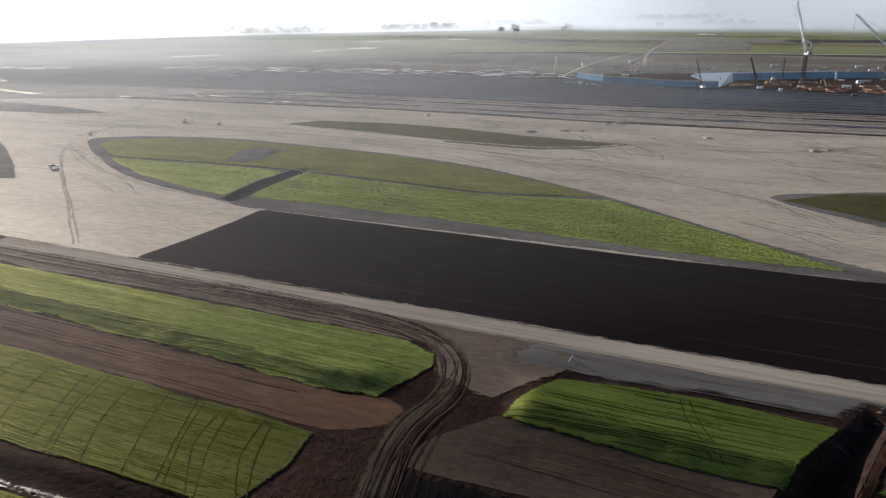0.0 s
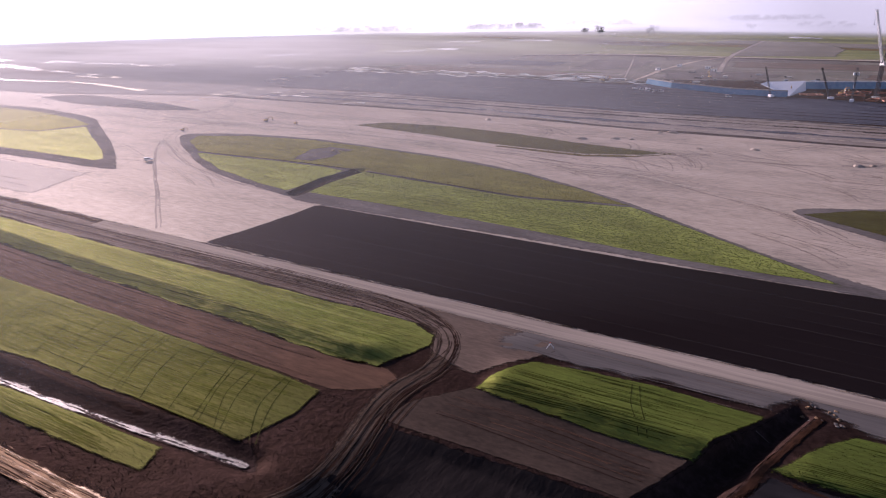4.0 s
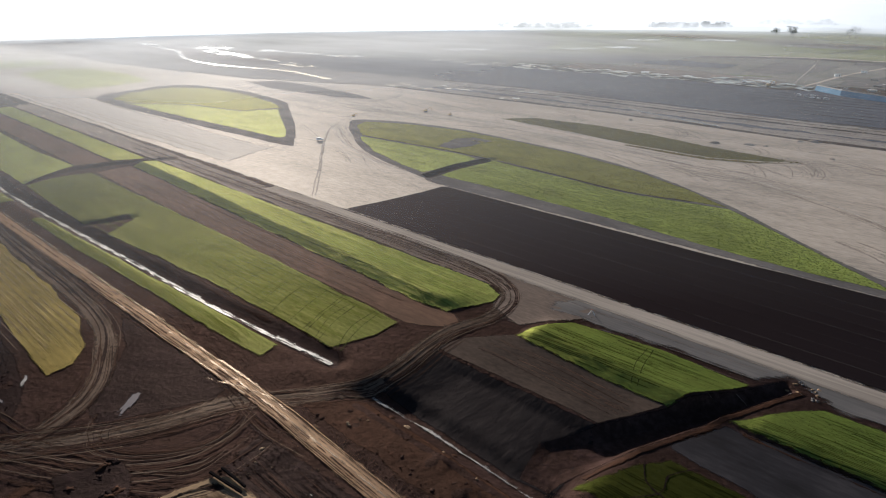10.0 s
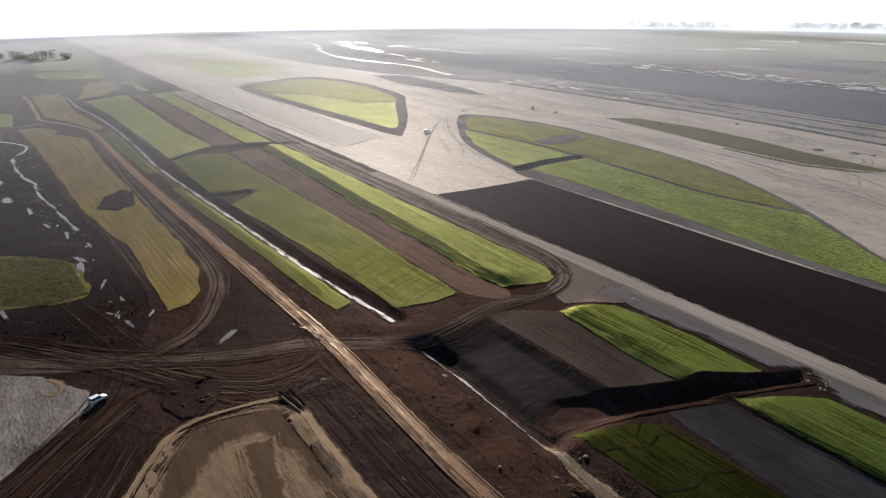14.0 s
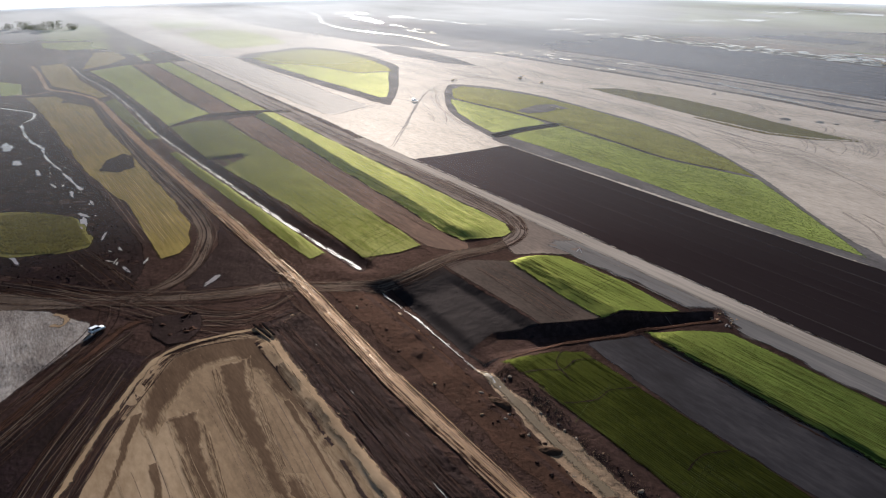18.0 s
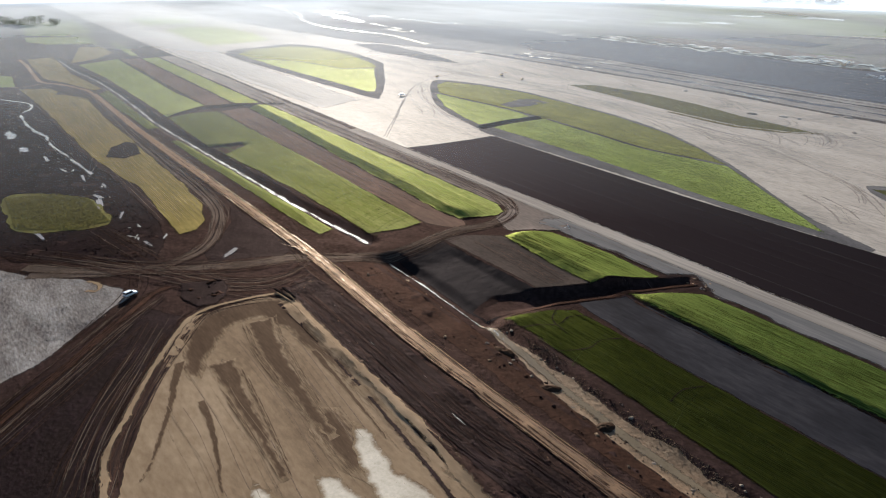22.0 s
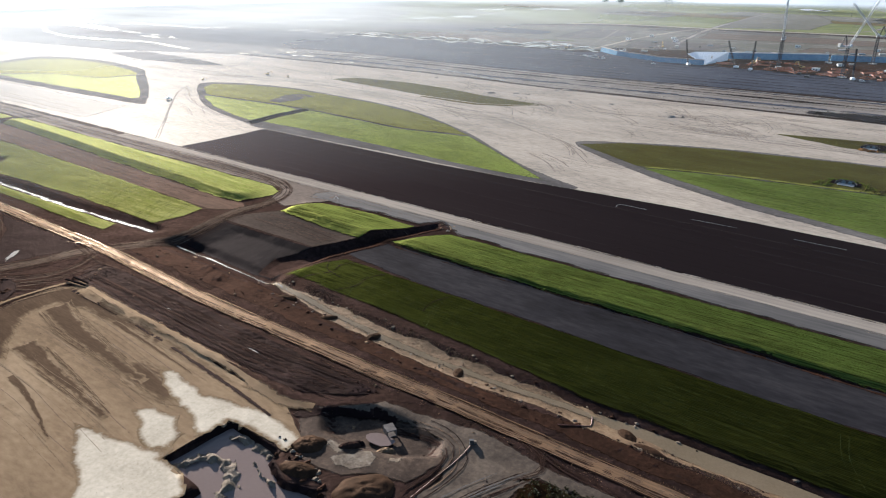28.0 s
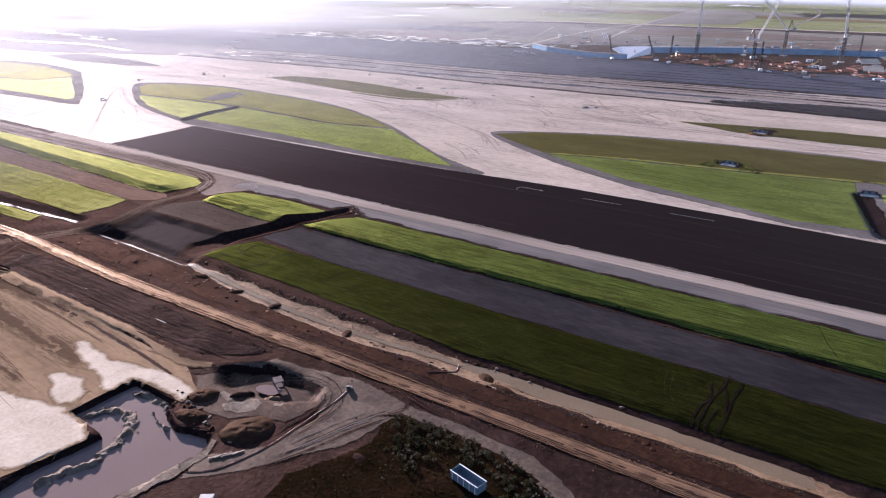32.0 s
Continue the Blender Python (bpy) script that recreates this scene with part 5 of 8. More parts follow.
# ---- sown fields ----
def tufts(parent, outline, per_m2, mat, seed, size=(0.5, 0.35), row=0.0, amount=0.6, gap=0.0):
    """Many small blades standing on a field, denser along the drill rows."""
    rng = np.random.default_rng(seed)
    a = np.array(outline)
    (x0, y0), (x1, y1) = a.min(0), a.max(0)
    x1 = min(x1, 480.0)
    n = int((x1 - x0) * (y1 - y0) * per_m2)
    x, y = rng.uniform(x0, x1, n), rng.uniform(y0, y1, n)
    keep = inside(x, y, outline)
    if row:
        keep &= rng.uniform(0, 1, n) < 1 - amount * (0.5 + 0.5 * np.sin(2 * math.pi * (y + 0.4 * hash_noise(x, y, 30, 2)) / row))
    if gap:
        keep &= np.abs(((x + 0.35 * y + 3 * hash_noise(x, y, 18, 4)) % gap) - gap / 2) > 0.35
    keep &= hash_noise(x, y, 7.0, seed) + 0.5 * hash_noise(x, y, 2.5, seed + 1) > -1.2
    x, y = x[keep], y[keep]
    n = len(x)
    z = terrain(x, y) + 0.18
    ang, w, h = rng.uniform(0, math.pi, n), size[0] * rng.uniform(0.6, 1.4, n), size[1] * rng.uniform(0.5, 1.5, n)
    dx, dy, lx, ly = np.cos(ang) * w / 2, np.sin(ang) * w / 2, rng.normal(0, 0.12, n), rng.normal(0, 0.12, n)
    v = np.empty((n, 4, 3))
    v[:, 0], v[:, 1] = np.stack([x - dx, y - dy, z], 1), np.stack([x + dx, y + dy, z], 1)
    v[:, 2], v[:, 3] = np.stack([x + 0.55 * dx + lx, y + 0.55 * dy + ly, z + h], 1), np.stack([x - 0.7 * dx + lx, y - 0.7 * dy + ly, z + 0.8 * h], 1)
    me = bpy.data.meshes.new("grass_blades")
    me.vertices.add(4 * n)
    me.vertices.foreach_set("co", v.ravel())
    me.loops.add(4 * n)
    me.loops.foreach_set("vertex_index", np.arange(4 * n, dtype=np.int32))
    me.polygons.add(n)
    me.polygons.foreach_set("loop_start", np.arange(0, 4 * n, 4, dtype=np.int32))
    me.update(calc_edges=True)
    me.materials.append(mat)
    ob = new("grass_blades", me)
    ob.parent = parent
    return tagged(ob, kind="stuff")


def row_strips(parent, outline, spacing, mat, seed, width=0.34, far=480.0):
    """Drill rows: low broken strips of sown grass running along the field, in one mesh."""
    rng = np.random.default_rng(seed)
    a = np.array(outline)
    (x0, y0), (x1, y1) = a.min(0), a.max(0)
    x1 = min(x1, far)
    starts, ends, rows = [], [], []
    for y in np.arange(y0 + 0.4, y1, spacing):
        x = x0 + 6 * rng.random()
        while x < x1:
            long = rng.uniform(8, 40)
            starts.append(x), ends.append(min(x + long, x1)), rows.append(y + rng.normal(0, 0.1 * spacing))
            x += long + rng.exponential(1.2)
    s0, e0, y = np.array(starts), np.array(ends), np.array(rows)
    m = 12
    t = np.linspace(0, 1, m)
    px = s0[:, None] + (e0 - s0)[:, None] * t
    py = y[:, None] + 0.35 * hash_noise(px, y[:, None] + 0 * px, 26.0, 2)
    keep = inside(px[:, 0], py[:, 0] - 0.5, outline) & inside(px[:, -1], py[:, -1] - 0.5, outline) & inside(px[:, 0], py[:, 0] + 0.5, outline) & inside(px[:, -1], py[:, -1] + 0.5, outline)
    px, py = px[keep], py[keep]
    n = len(px)
    w = width * rng.uniform(0.4, 1.2, (n, 1)) * rng.uniform(0.55, 1.2, (n, m)) * np.minimum(1, 0.2 + 4 * np.minimum(t, 1 - t)) / 2
    lo, hi = np.stack([px, py - w, terrain(px, py - w) + 0.235], -1), np.stack([px, py + w, terrain(px, py + w) + 0.25], -1)
    verts = np.concatenate([lo, hi], 1).reshape(-1, 3)
    base = (np.arange(n) * 2 * m)[:, None]
    k = np.arange(m - 1)[None]
    faces = np.stack([base + k, base + k + 1, base + k + 1 + m, base + k + m], -1).reshape(-1, 4)
    ob = mesh_object("drill_rows", verts.tolist(), faces.tolist(), mat, parent, False)
    return tagged(ob, kind="stuff")


BANKED = {"long_strip": STRIP_EDGE, "patch": PATCH_EDGE, "verge": VERGE_EDGE}


def field(name, outline, kind, label, density, step=4.0, row=0.0, amount=0.6, gap=0.0, smooth=False, wobble=0.5, seed=1, size=(0.2, 0.08), lift=0.2, spaced=0.0):
    ob = region(name, outline, M[{"olive": "olive", "dark": "darkgrass", "deep": "deepgrass", "dry": "dryolive", "slope": "slopegrass", "mid": "midgrass", "bright": "vergegrass", "sown": "grass"}.get(kind, "younggrass" if "island" in name else "grass")], lift, step, label, "grass field", wobble, min(step, 2.5), smooth, fade=1.0, dense=((ISLAND_DITCH, 7, 1.4), (EAST_DITCH, 7, 1.4)) if "island" in name else tuple((e, 9.5, 1.1) for n, e in BANKED.items() if n in name))
    if density:
        tufts(ob, outline, density, M[{"olive": "oliveblades", "dark": "leaves", "deep": "deepblades", "dry": "oliveblades", "slope": "oliveblades", "mid": "midblades", "bright": "midblades"}.get(kind, "blades")], seed, size, row, amount, gap)
    if spaced:
        row_strips(ob, outline, spaced, M[{"olive": "rowolive", "dry": "rowdry", "deep": "rowdeep", "slope": "rowslope", "mid": "rowgreen", "bright": "rowgreen", "sown": "rowbright"}.get(kind, "rowyoung" if "island" in name else "rowbright")], seed + 50, 0.34 if kind != "olive" else 0.2)
    return ob


field("grass_field_long_strip", [(-160, -37), (-163, -21.5), (-80, -20.5), (112, -20), (121, -24), (123, -30), (117, -47), (103, -48.4), (78, -47.4), (48, -46), (-7, -44), (-86, -40)], "grass", "bright green sown strip on a low ridge beside the runway", 3, 2.5, 2.6, 0.5, seed=2, spaced=0.7)
field("grass_field_rows", [(-162, -96), (-166, -76), (-162, -60), (-13, -60), (90, -62), (112, -63), (114, -74), (110, -89), (84, -89), (37, -90), (-44, -96.5), (-57, -79), (-67, -78), (-68, -98), (-106, -98)], "mid", "green sown field with drill rows and wheel lines", 3, 3, 2.2, 0.8, 13, seed=3, spaced=0.7)
field("grass_field_patch", [(143.5, -44.5), (150.5, -24), (180, -20.8), (207.6, -21.5), (197.6, -47.4), (168, -46.8)], "bright", "small bright green sown patch above a trench", 1.2, 2, 2.4, 0.6, seed=4, spaced=0.6)
field("grass_field_verge", [(211.5, -43.6), (219, -30), (226, -20), (275, -20.2), (328, -19.6), (410, -19.2), (700, -19.2), (700, -44.5), (415, -44.5), (291, -44.7), (235, -44.7)], "bright", "bright green sown strip beside the grey verge", 3, 2.5, 2.4, 0.5, seed=5, spaced=0.7)
field("grass_field_creek", [(197.5, -88.5), (203, -75), (209, -65.8), (242, -66.6), (322, -67.3), (390, -67.4), (700, -67.6), (700, -96), (398, -95), (366, -96), (326, -95.4), (281, -92.6), (255, -91), (225, -90)], "deep", "deep green sown field with drill rows above the creek", 3, 2.5, 2.3, 0.8, 17, seed=6, spaced=0.65)
field("grass_field_narrow", [(-92, -113), (-93, -107.5), (-53, -105.5), (6, -102), (67, -99), (97, -98), (100, -107), (69, -109), (10, -110), (-41, -113)], "mid", "narrow yellowing grass strip beside the haul road", 3, 2.5, 2.0, 0.6, seed=7, spaced=0.6)
field("grass_field_olive", [(-297, -160), (-290, -140), (-262, -128.5), (-170, -132), (-94, -132), (-37, -132.5), (8, -133), (38, -135), (56, -140), (66, -147), (68, -155), (39, -154), (-10, -153), (-40, -157), (-83, -161), (-177, -162), (-269, -164)], "olive", "olive grass field with pale drill lines", 3.5, 4, 2.6, 0.8, seed=8, wobble=0.8, spaced=0.9)
region("field_notch", [(-75, -154), (-95, -147), (-105, -136), (-96, -131.5), (-72, -135), (-64, -146)], M["mud"], 0.4, 3, "dark bare wedge cut into a grass field", "bare soil", 0.6, 2)
for k in range(11):
    y = -134 - 2.2 * k
    x0 = -270 + 17 * (k % 3)
    ribbon("drill_line", [(x0, y - 0.6), (-150, y - 1), (-108, y - 1.2)], 0.28, M["ridge"], 0.36, "pale straw line drilled in olive grass", "drill line", 8, 0.5, ragged=0.4, group="drill lines in the olive field")
    ribbon("drill_line", [(-62, y - 1.2), (-10, y - 0.6), (36 + (k % 4) * 5, y)], 0.28, M["ridge"], 0.36, "pale straw line drilled in olive grass", "drill line", 8, 0.5, ragged=0.4, group="drill lines in the olive field")
field("grass_field_far_strip", [(-466, -38), (-468, -20.5), (-370, -21), (-176, -22), (-184, -40), (-267, -39), (-346, -38)], "grass", "bright green sown strip far along the runway", 1.5, 8, 3, 0.4, seed=9, size=(0.3, 0.08), spaced=1.2)
field("grass_field_far_rows", [(-451, -102), (-474, -59), (-348, -62), (-247, -64), (-188, -61), (-178, -78), (-165, -96), (-256, -96), (-355, -96)], "grass", "green sown field behind a cross ditch", 1.5, 8, 3, 0.5, seed=10, size=(0.3, 0.08), spaced=1.2)
field("grass_field_triangle", [(-465, -107), (-597, -75), (-592, -52), (-527, -53), (-487, -78)], "olive", "olive grass corner beyond the stream", 1.0, 12, size=(0.4, 0.08))
field("grass_field_bend", [(-520, -139), (-523, -113), (-402, -117), (-301, -110), (-296, -118), (-347, -131), (-378, -143), (-464, -142)], "olive", "olive grass beside the bend of a track", 1.5, 10, seed=11, size=(0.3, 0.08), spaced=1.4)
field("grass_field_sliver", [(-276, -117.5), (-291, -107), (-191, -109), (-133, -108), (-131, -117), (-197, -118)], "mid", "yellowing grass strip beside the haul road", 1.0, 5, seed=12, size=(0.5, 0.17), spaced=1)
field("grass_field_plot", [(-333, -168), (-325, -146), (-305, -142), (-280, -150), (-275, -164)], "olive", "small olive grass plot beside a track", 0.8, 6, seed=13, size=(0.5, 0.17))
field("grass_field_west", [(-440, -185), (-407, -164), (-350, -168), (-352, -184)], "grass", "small bright grass plot beside the swamp", 0.5, 8, seed=14, size=(0.3, 0.08))
for o in ([(-940, -96), (-950, -22), (-752, -28), (-728, -74), (-757, -112)], [(-735, -116), (-710, -44), (-622, -49), (-645, -103), (-682, -120)], [(-629, -37), (-628, -28), (-490, -34), (-494, -42)]):
    field("grass_field_distant", o, "grass", "pale green field far along the runway", 0.6, 15, size=(0.4, 0.08))
field("swamp_grass", [(-24, -209), (-19, -189), (-2, -176), (36, -175), (38, -191), (24, -210)], "dry", "tussocky olive grass island in the mud", 3.5, 3, smooth=True, wobble=1.6, seed=15, size=(0.5, 0.4))

# islands between runway and taxiways
field("grass_island_low", [(-17, 76), (-14, 76), (22, 77), (59, 76.5), (106, 75), (148, 71.5), (184, 70.5), (219, 72), (192, 89.5), (164, 107.5), (132, 127), (115, 124), (80, 117), (36, 120), (-14, 124)], "grass", "bright green sown island between runway and taxiway", 3, 5, 2.8, 0.4, seed=16, size=(0.4, 0.16), spaced=0.9)
field("grass_island_tip", [(-24, 74), (-47, 78), (-86, 89), (-120, 105), (-134, 114), (-70, 121), (-34, 122), (-25, 120)], "grass", "bright green rounded tip of a sown island", 1.0, 5, seed=17, size=(0.5, 0.17), spaced=1)
field("grass_island_slope", [(-136, 117), (-167, 137), (-175, 152), (-144, 168), (-95, 178), (-38, 175.5), (10, 172), (57, 162.5), (96, 147.5), (130, 129), (114, 126), (80, 119), (36, 122), (-15, 126), (-34, 125), (-70, 123.5)], "slope", "olive rough slope along the taxiway side", 2.0, 6, seed=18, size=(0.5, 0.17), lift=0.24, spaced=1.1)
region("island_scrape", [(-68, 127), (-77, 152), (-73, 163), (-60, 164), (-52, 144), (-55, 129)], M["shoulder"], 0.4, 4, "grey scraped hollow in the grass island", "bare soil", 1.0, 2)
region("island_ditch_bed", [(-22, 70), (-27, 100), (-23, 126), (-14, 127), (-15, 100), (-12, 72)], M["mud"], 0.3, 2, "dark drainage ditch across the island", "ditch", 0.4, 1.6)
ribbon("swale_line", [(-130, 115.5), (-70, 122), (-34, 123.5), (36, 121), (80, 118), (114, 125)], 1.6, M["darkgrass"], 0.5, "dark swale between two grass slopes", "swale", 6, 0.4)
field("grass_island_far_low", [(-436, 58), (-401, 62), (-357, 95), (-291, 109), (-278, 138), (-190, 90), (-170, 76), (-170, 70), (-216, 68), (-314, 62)], "grass", "pale green sown island beyond the junction", 1.5, 10, seed=19, size=(0.35, 0.08), spaced=1.6)
field("grass_island_far_slope", [(-444, 60), (-472, 87), (-481, 136), (-444, 160), (-370, 162), (-310, 153), (-282, 144), (-293, 111), (-358, 97), (-402, 64)], "slope", "olive slope of the far grass island", 1.2, 10, seed=20, size=(0.35, 0.08), spaced=1.8)
for o in ([(-739, 60), (-774, 97), (-739, 141), (-641, 153), (-555, 144), (-540, 93), (-543, 58)], [(-942, 59), (-914, 138), (-824, 136), (-818, 54)]):
    field("grass_island_distant", o, "grass", "pale green grass island in the haze", 0.6, 15, size=(0.4, 0.08))
field("grass_island_east_low", [(250, 124), (294, 136), (354, 146), (411, 158), (414, 140), (426, 84), (394, 80), (354, 88.5), (307, 100.5)], "sown", "bright green sown half of the eastern island", 0.3, 5, 2.8, 0.4, seed=21, size=(0.4, 0.16), spaced=0.9)
field("grass_island_east_slope", [(198, 151.5), (220.5, 170.5), (272, 189), (341, 202), (421, 208), (700, 210), (700, 170), (430, 160), (411, 160), (354, 148), (294, 138), (248, 126)], "dry", "brown-olive slope of the eastern island", 1.6, 6, seed=22, size=(0.5, 0.17), lift=0.24, spaced=1.1)
ribbon("yellow_grass_foot", [(252, 127), (294, 138.6), (354, 148.4), (412, 160), (440, 163), (700, 171)], 5.0, M["slopegrass"], 0.29, "yellowish rank grass along the foot of a slope", "grass band", 2.0, 0.5, across=3, ragged=0.3)
ribbon("foot_drain", [(250, 124.6), (294, 136), (354, 145.8), (411, 157)], 0.9, M["wheelgrass"], 0.3, "thin dark drain along the foot of a slope", "drain", 1.5, 0.4, ragged=0.3)
field("grass_island_east_end", [(436, 84), (424, 140), (430, 158), (700, 168), (700, 84)], "grass", "bright green grass beyond a dark ditch", 0.5, 10, seed=23, size=(0.5, 0.17), spaced=1.2)
region("east_ditch_bed", [(411, 138), (420, 140), (433, 92), (436, 78), (432, 78), (424, 92)], M["mud"], 0.3, 2, "dark drainage ditch beside the eastern island", "ditch", 0.4, 1.6)
field("scrub_strip", [(-106, 234), (-90, 256), (-39, 263), (11, 260), (59, 250), (117, 246), (103, 234), (75, 221), (16, 221), (-55, 231)], "dry", "dark scrubby strip between two taxiways", 0.8, 6, wobble=1.0, seed=24, size=(0.5, 0.25))
field("scrub_strip_edge", [(16, 219), (75, 219), (103, 231), (120, 246), (118, 242), (104, 227), (76, 214), (20, 215)], "olive", "olive grass edge of a scrub strip", 0.4, 6, wobble=0.8, seed=25, size=(1.0, 0.5))
field("grass_strip_east", [(288, 251), (326, 260), (378, 270), (416, 274), (700, 276), (700, 240), (418, 241), (383, 238), (332, 238)], "dry", "brown-olive strip between taxiways", 1.2, 6, wobble=0.8, seed=26, size=(0.5, 0.2), spaced=1.2)
region("gravel_bar", [(-465, 215), (-440, 247), (-323, 244), (-252, 230), (-298, 212), (-393, 204)], M["shoulder"], 0.25, 8, "grey rough island of bare gravel", "gravel island", 1.2, 4)


# wheel lines pressed into the sown fields
def field_lines(y0, y1, x0, x1, slant, gap, seed, along, n_along):
    r = random.Random(seed)
    x = x0 + gap * r.random()
    while x < x1:
        for d in ((0, 1.9) if r.random() < 0.4 else (0,)):
            ribbon("wheel_line", [(x + d, y1), (x + d + slant * 0.4 + r.gauss(0, 0.6), (y0 + y1) / 2), (x + d + slant, y0)], 0.3 + 0.2 * r.random(), M["wheelgrass"], 0.24, "dark wheel line pressed across sown grass", "wheel line", 2.5, 0.5, ragged=0.3, group="wheel lines in the grass")
        x += gap * (0.5 + r.random())
    for k in range(n_along):
        y = y0 + (y1 - y0) * (k + 0.3 + 0.4 * r.random()) / n_along
        a, b = sorted((x0 + (x1 - x0) * r.random() * 0.5, x1 - (x1 - x0) * r.random() * 0.4))
        ribbon("drill_row", [(a, y + 0.3), ((a + b) / 2, y), (b, y + 0.2)], 0.35, M["wheelgrass"], 0.24, "dark drill row in sown grass", "drill row", 6, 0.6, ragged=0.4, group="drill rows in the grass")


field_lines(-88, -63, -40, 104, 12, 8, 1, True, 5)
field_lines(-96, -62, -158, -70, 12, 10, 2, True, 4)
field_lines(-92, -72, 212, 440, 7, 60, 3, True, 12)
field_lines(-45, -23, 156, 196, 8, 90, 4, True, 7)
field_lines(-40, -19, 232, 450, 8, 300, 5, True, 6)
field_lines(-44, -22, -150, 108, 8, 500, 6, True, 6)
field_lines(80, 116, 0, 120, 8, 500, 7, True, 8)

field_lines(95, 140, 270, 410, 8, 900, 8, True, 9)
field_lines(165, 200, 250, 430, 8, 900, 9, True, 7)
field_lines(128, 168, -100, 110, 8, 900, 10, True, 7)
# ---- distance: earthworks, pasture, river ----
region("far_earthworks", [(-620, 330), (-413, 364), (-214, 386), (55, 388), (240, 405), (700, 436), (700, 545), (330, 528), (150, 530), (20, 560), (-13, 545), (-180, 552), (-330, 530), (-481, 518), (-640, 430)], M["darkfill"], 0.15, 30, "dark grey compacted fill of the terminal platform", "earthworks", 2, 8)
region("far_terrace", [(-1200, 190), (-800, 192), (-490, 234), (-320, 299), (-60, 319), (90, 316), (340, 327), (700, 333), (700, 436), (240, 405), (55, 388), (-214, 386), (-413, 364), (-620, 330), (-1200, 300)], M["farsoil"], 0.08, 30, "grey-brown rough terraces behind the taxiway", "earthworks", 2, 10)
for k, (y, w, mat) in enumerate(((322, 5, "apron"), (336, 12, "darkfill"), (350, 6, "farsoil"), (360, 9, "mud"), (372, 7, "verge"), (382, 7, "darkfill"))):
    ribbon("terrace_bench", [(-330 + 22 * k, y - 14), (-150, y), (60, y + 3), (240, y + 14), (700, y + 34)], w, M[mat], 0.25 + 0.01 * k, "long graded bench of bare earth", "earthworks", 9, 0.6, ragged=0.5, group="benches behind the taxiway")
ribbon("long_puddle", [(-62, 346), (-40, 338), (0, 328), (34, 321)], 3.2, M["water"], 0.4, "long shining puddle along a bench", "puddle", 5, 0.5)
region("wet_bench", [(265, 338), (319, 353), (384, 368), (700, 380), (700, 330), (389, 322), (338, 320), (290, 326)], M["greystrip"], 0.45, 14, "dark wet bench with pools behind the taxiway", "earthworks", 3, 4, fade=11)
for k in range(9):
    y0 = 398 + 15 * k
    ribbon("fill_row", [(-420 + 30 * k, y0 - 8), (-100, y0 + 4), (200, y0 + 12), (640, y0 + 34)], 3.0, M["mud" if k % 2 else "greystrip"], 0.3, "long graded line on dark fill", "graded line", 9, 0.5, ragged=0.8, group="graded lines on the platform")
region("building_site", [(20, 600), (22, 566), (100, 532), (140, 524), (150, 520), (330, 520), (700, 545), (700, 690), (480, 672), (340, 664), (160, 582), (130, 640)], M["reddirt"], 0.3, 20, "brown floor of the terminal building site", "building site", 2, 6)
region("far_wasteland", [(-640, 430), (-481, 520), (-330, 532), (-180, 554), (-13, 547), (20, 602), (130, 645), (160, 600), (340, 668), (480, 675), (700, 695), (700, 900), (161, 897), (4, 863), (-108, 863), (-300, 779), (-453, 696), (-700, 600)], M["farmdark"], 0.1, 40, "grey-olive disturbed ground with pools", "rough ground", 3, 15)
region("far_clearing", [(-109, 664), (-117, 795), (-40, 800), (-34, 718), (-68, 666)], M["shoulder"], 0.3, 20, "tan levelled clearing", "clearing", 2, 8)
ribbon("far_green_bank", [(-560, 591), (-375, 613), (-146, 622), (-60, 640)], 11, M["grass"], 0.3, "thin green bank across rough ground", "grass bank", 14, 0.4)
ribbon("far_road", [(-620, 610), (-453, 706), (-290, 795), (-115, 880), (35, 896), (178, 914), (700, 975)], 18, M["apron"], 0.4, "pale distant haul road", "dirt road", 20, 0.2)
for k, (o, mat) in enumerate(([[(-300, 560), (-130, 575), (-10, 566), (-20, 610), (-140, 640), (-310, 622)], "verge"], [[(20, 610), (110, 640), (130, 700), (60, 720), (0, 690)], "shoulder"], [[(60, 760), (200, 780), (330, 800), (320, 850), (150, 850), (50, 830)], "verge"], [[(-420, 620), (-250, 660), (-130, 680), (-130, 740), (-300, 730), (-430, 680)], "darkfill"],
                            [[(200, 690), (330, 720), (470, 730), (460, 790), (300, 770), (200, 740)], "verge"], [[(-30, 820), (60, 840), (200, 860), (190, 885), (30, 880), (-40, 866)], "shoulder"])):
    region("far_patch", o, M[mat], 0.35, 20, "patch of disturbed ground in the distance", "rough ground", 6, 10, fade=8)
for k, (p, w, mat) in enumerate((([(-4, 581), (-4, 640), (-4, 710), (8, 817), (28, 895)], 9, "apron"), ([(10, 590), (24, 660), (40, 760), (48, 895)], 6, "greyverge"), ([(-20, 600), (-40, 680), (-60, 760), (-90, 870)], 5, "farsoil"), ([(60, 690), (120, 740), (220, 770), (400, 790)], 6, "farsoil"), ([(-420, 600), (-250, 640), (-130, 655), (-30, 640)], 5, "farsoil"),
                                 ([(-640, 470), (-480, 540), (-300, 560), (-120, 572)], 6, "farsoil"), ([(-760, 420), (-560, 640), (-380, 800), (-160, 900)], 8, "farsoil"), ([(180, 914), (240, 1010), (235, 1282), (150, 1500)], 8, "farsoil"), ([(300, 960), (420, 1080), (640, 1150)], 8, "farsoil"))):
    ribbon("far_track", p, w, M[mat], 0.45, "pale track over distant ground", "dirt road", 12, 0.4, ragged=0.3, group="tracks in the distance")
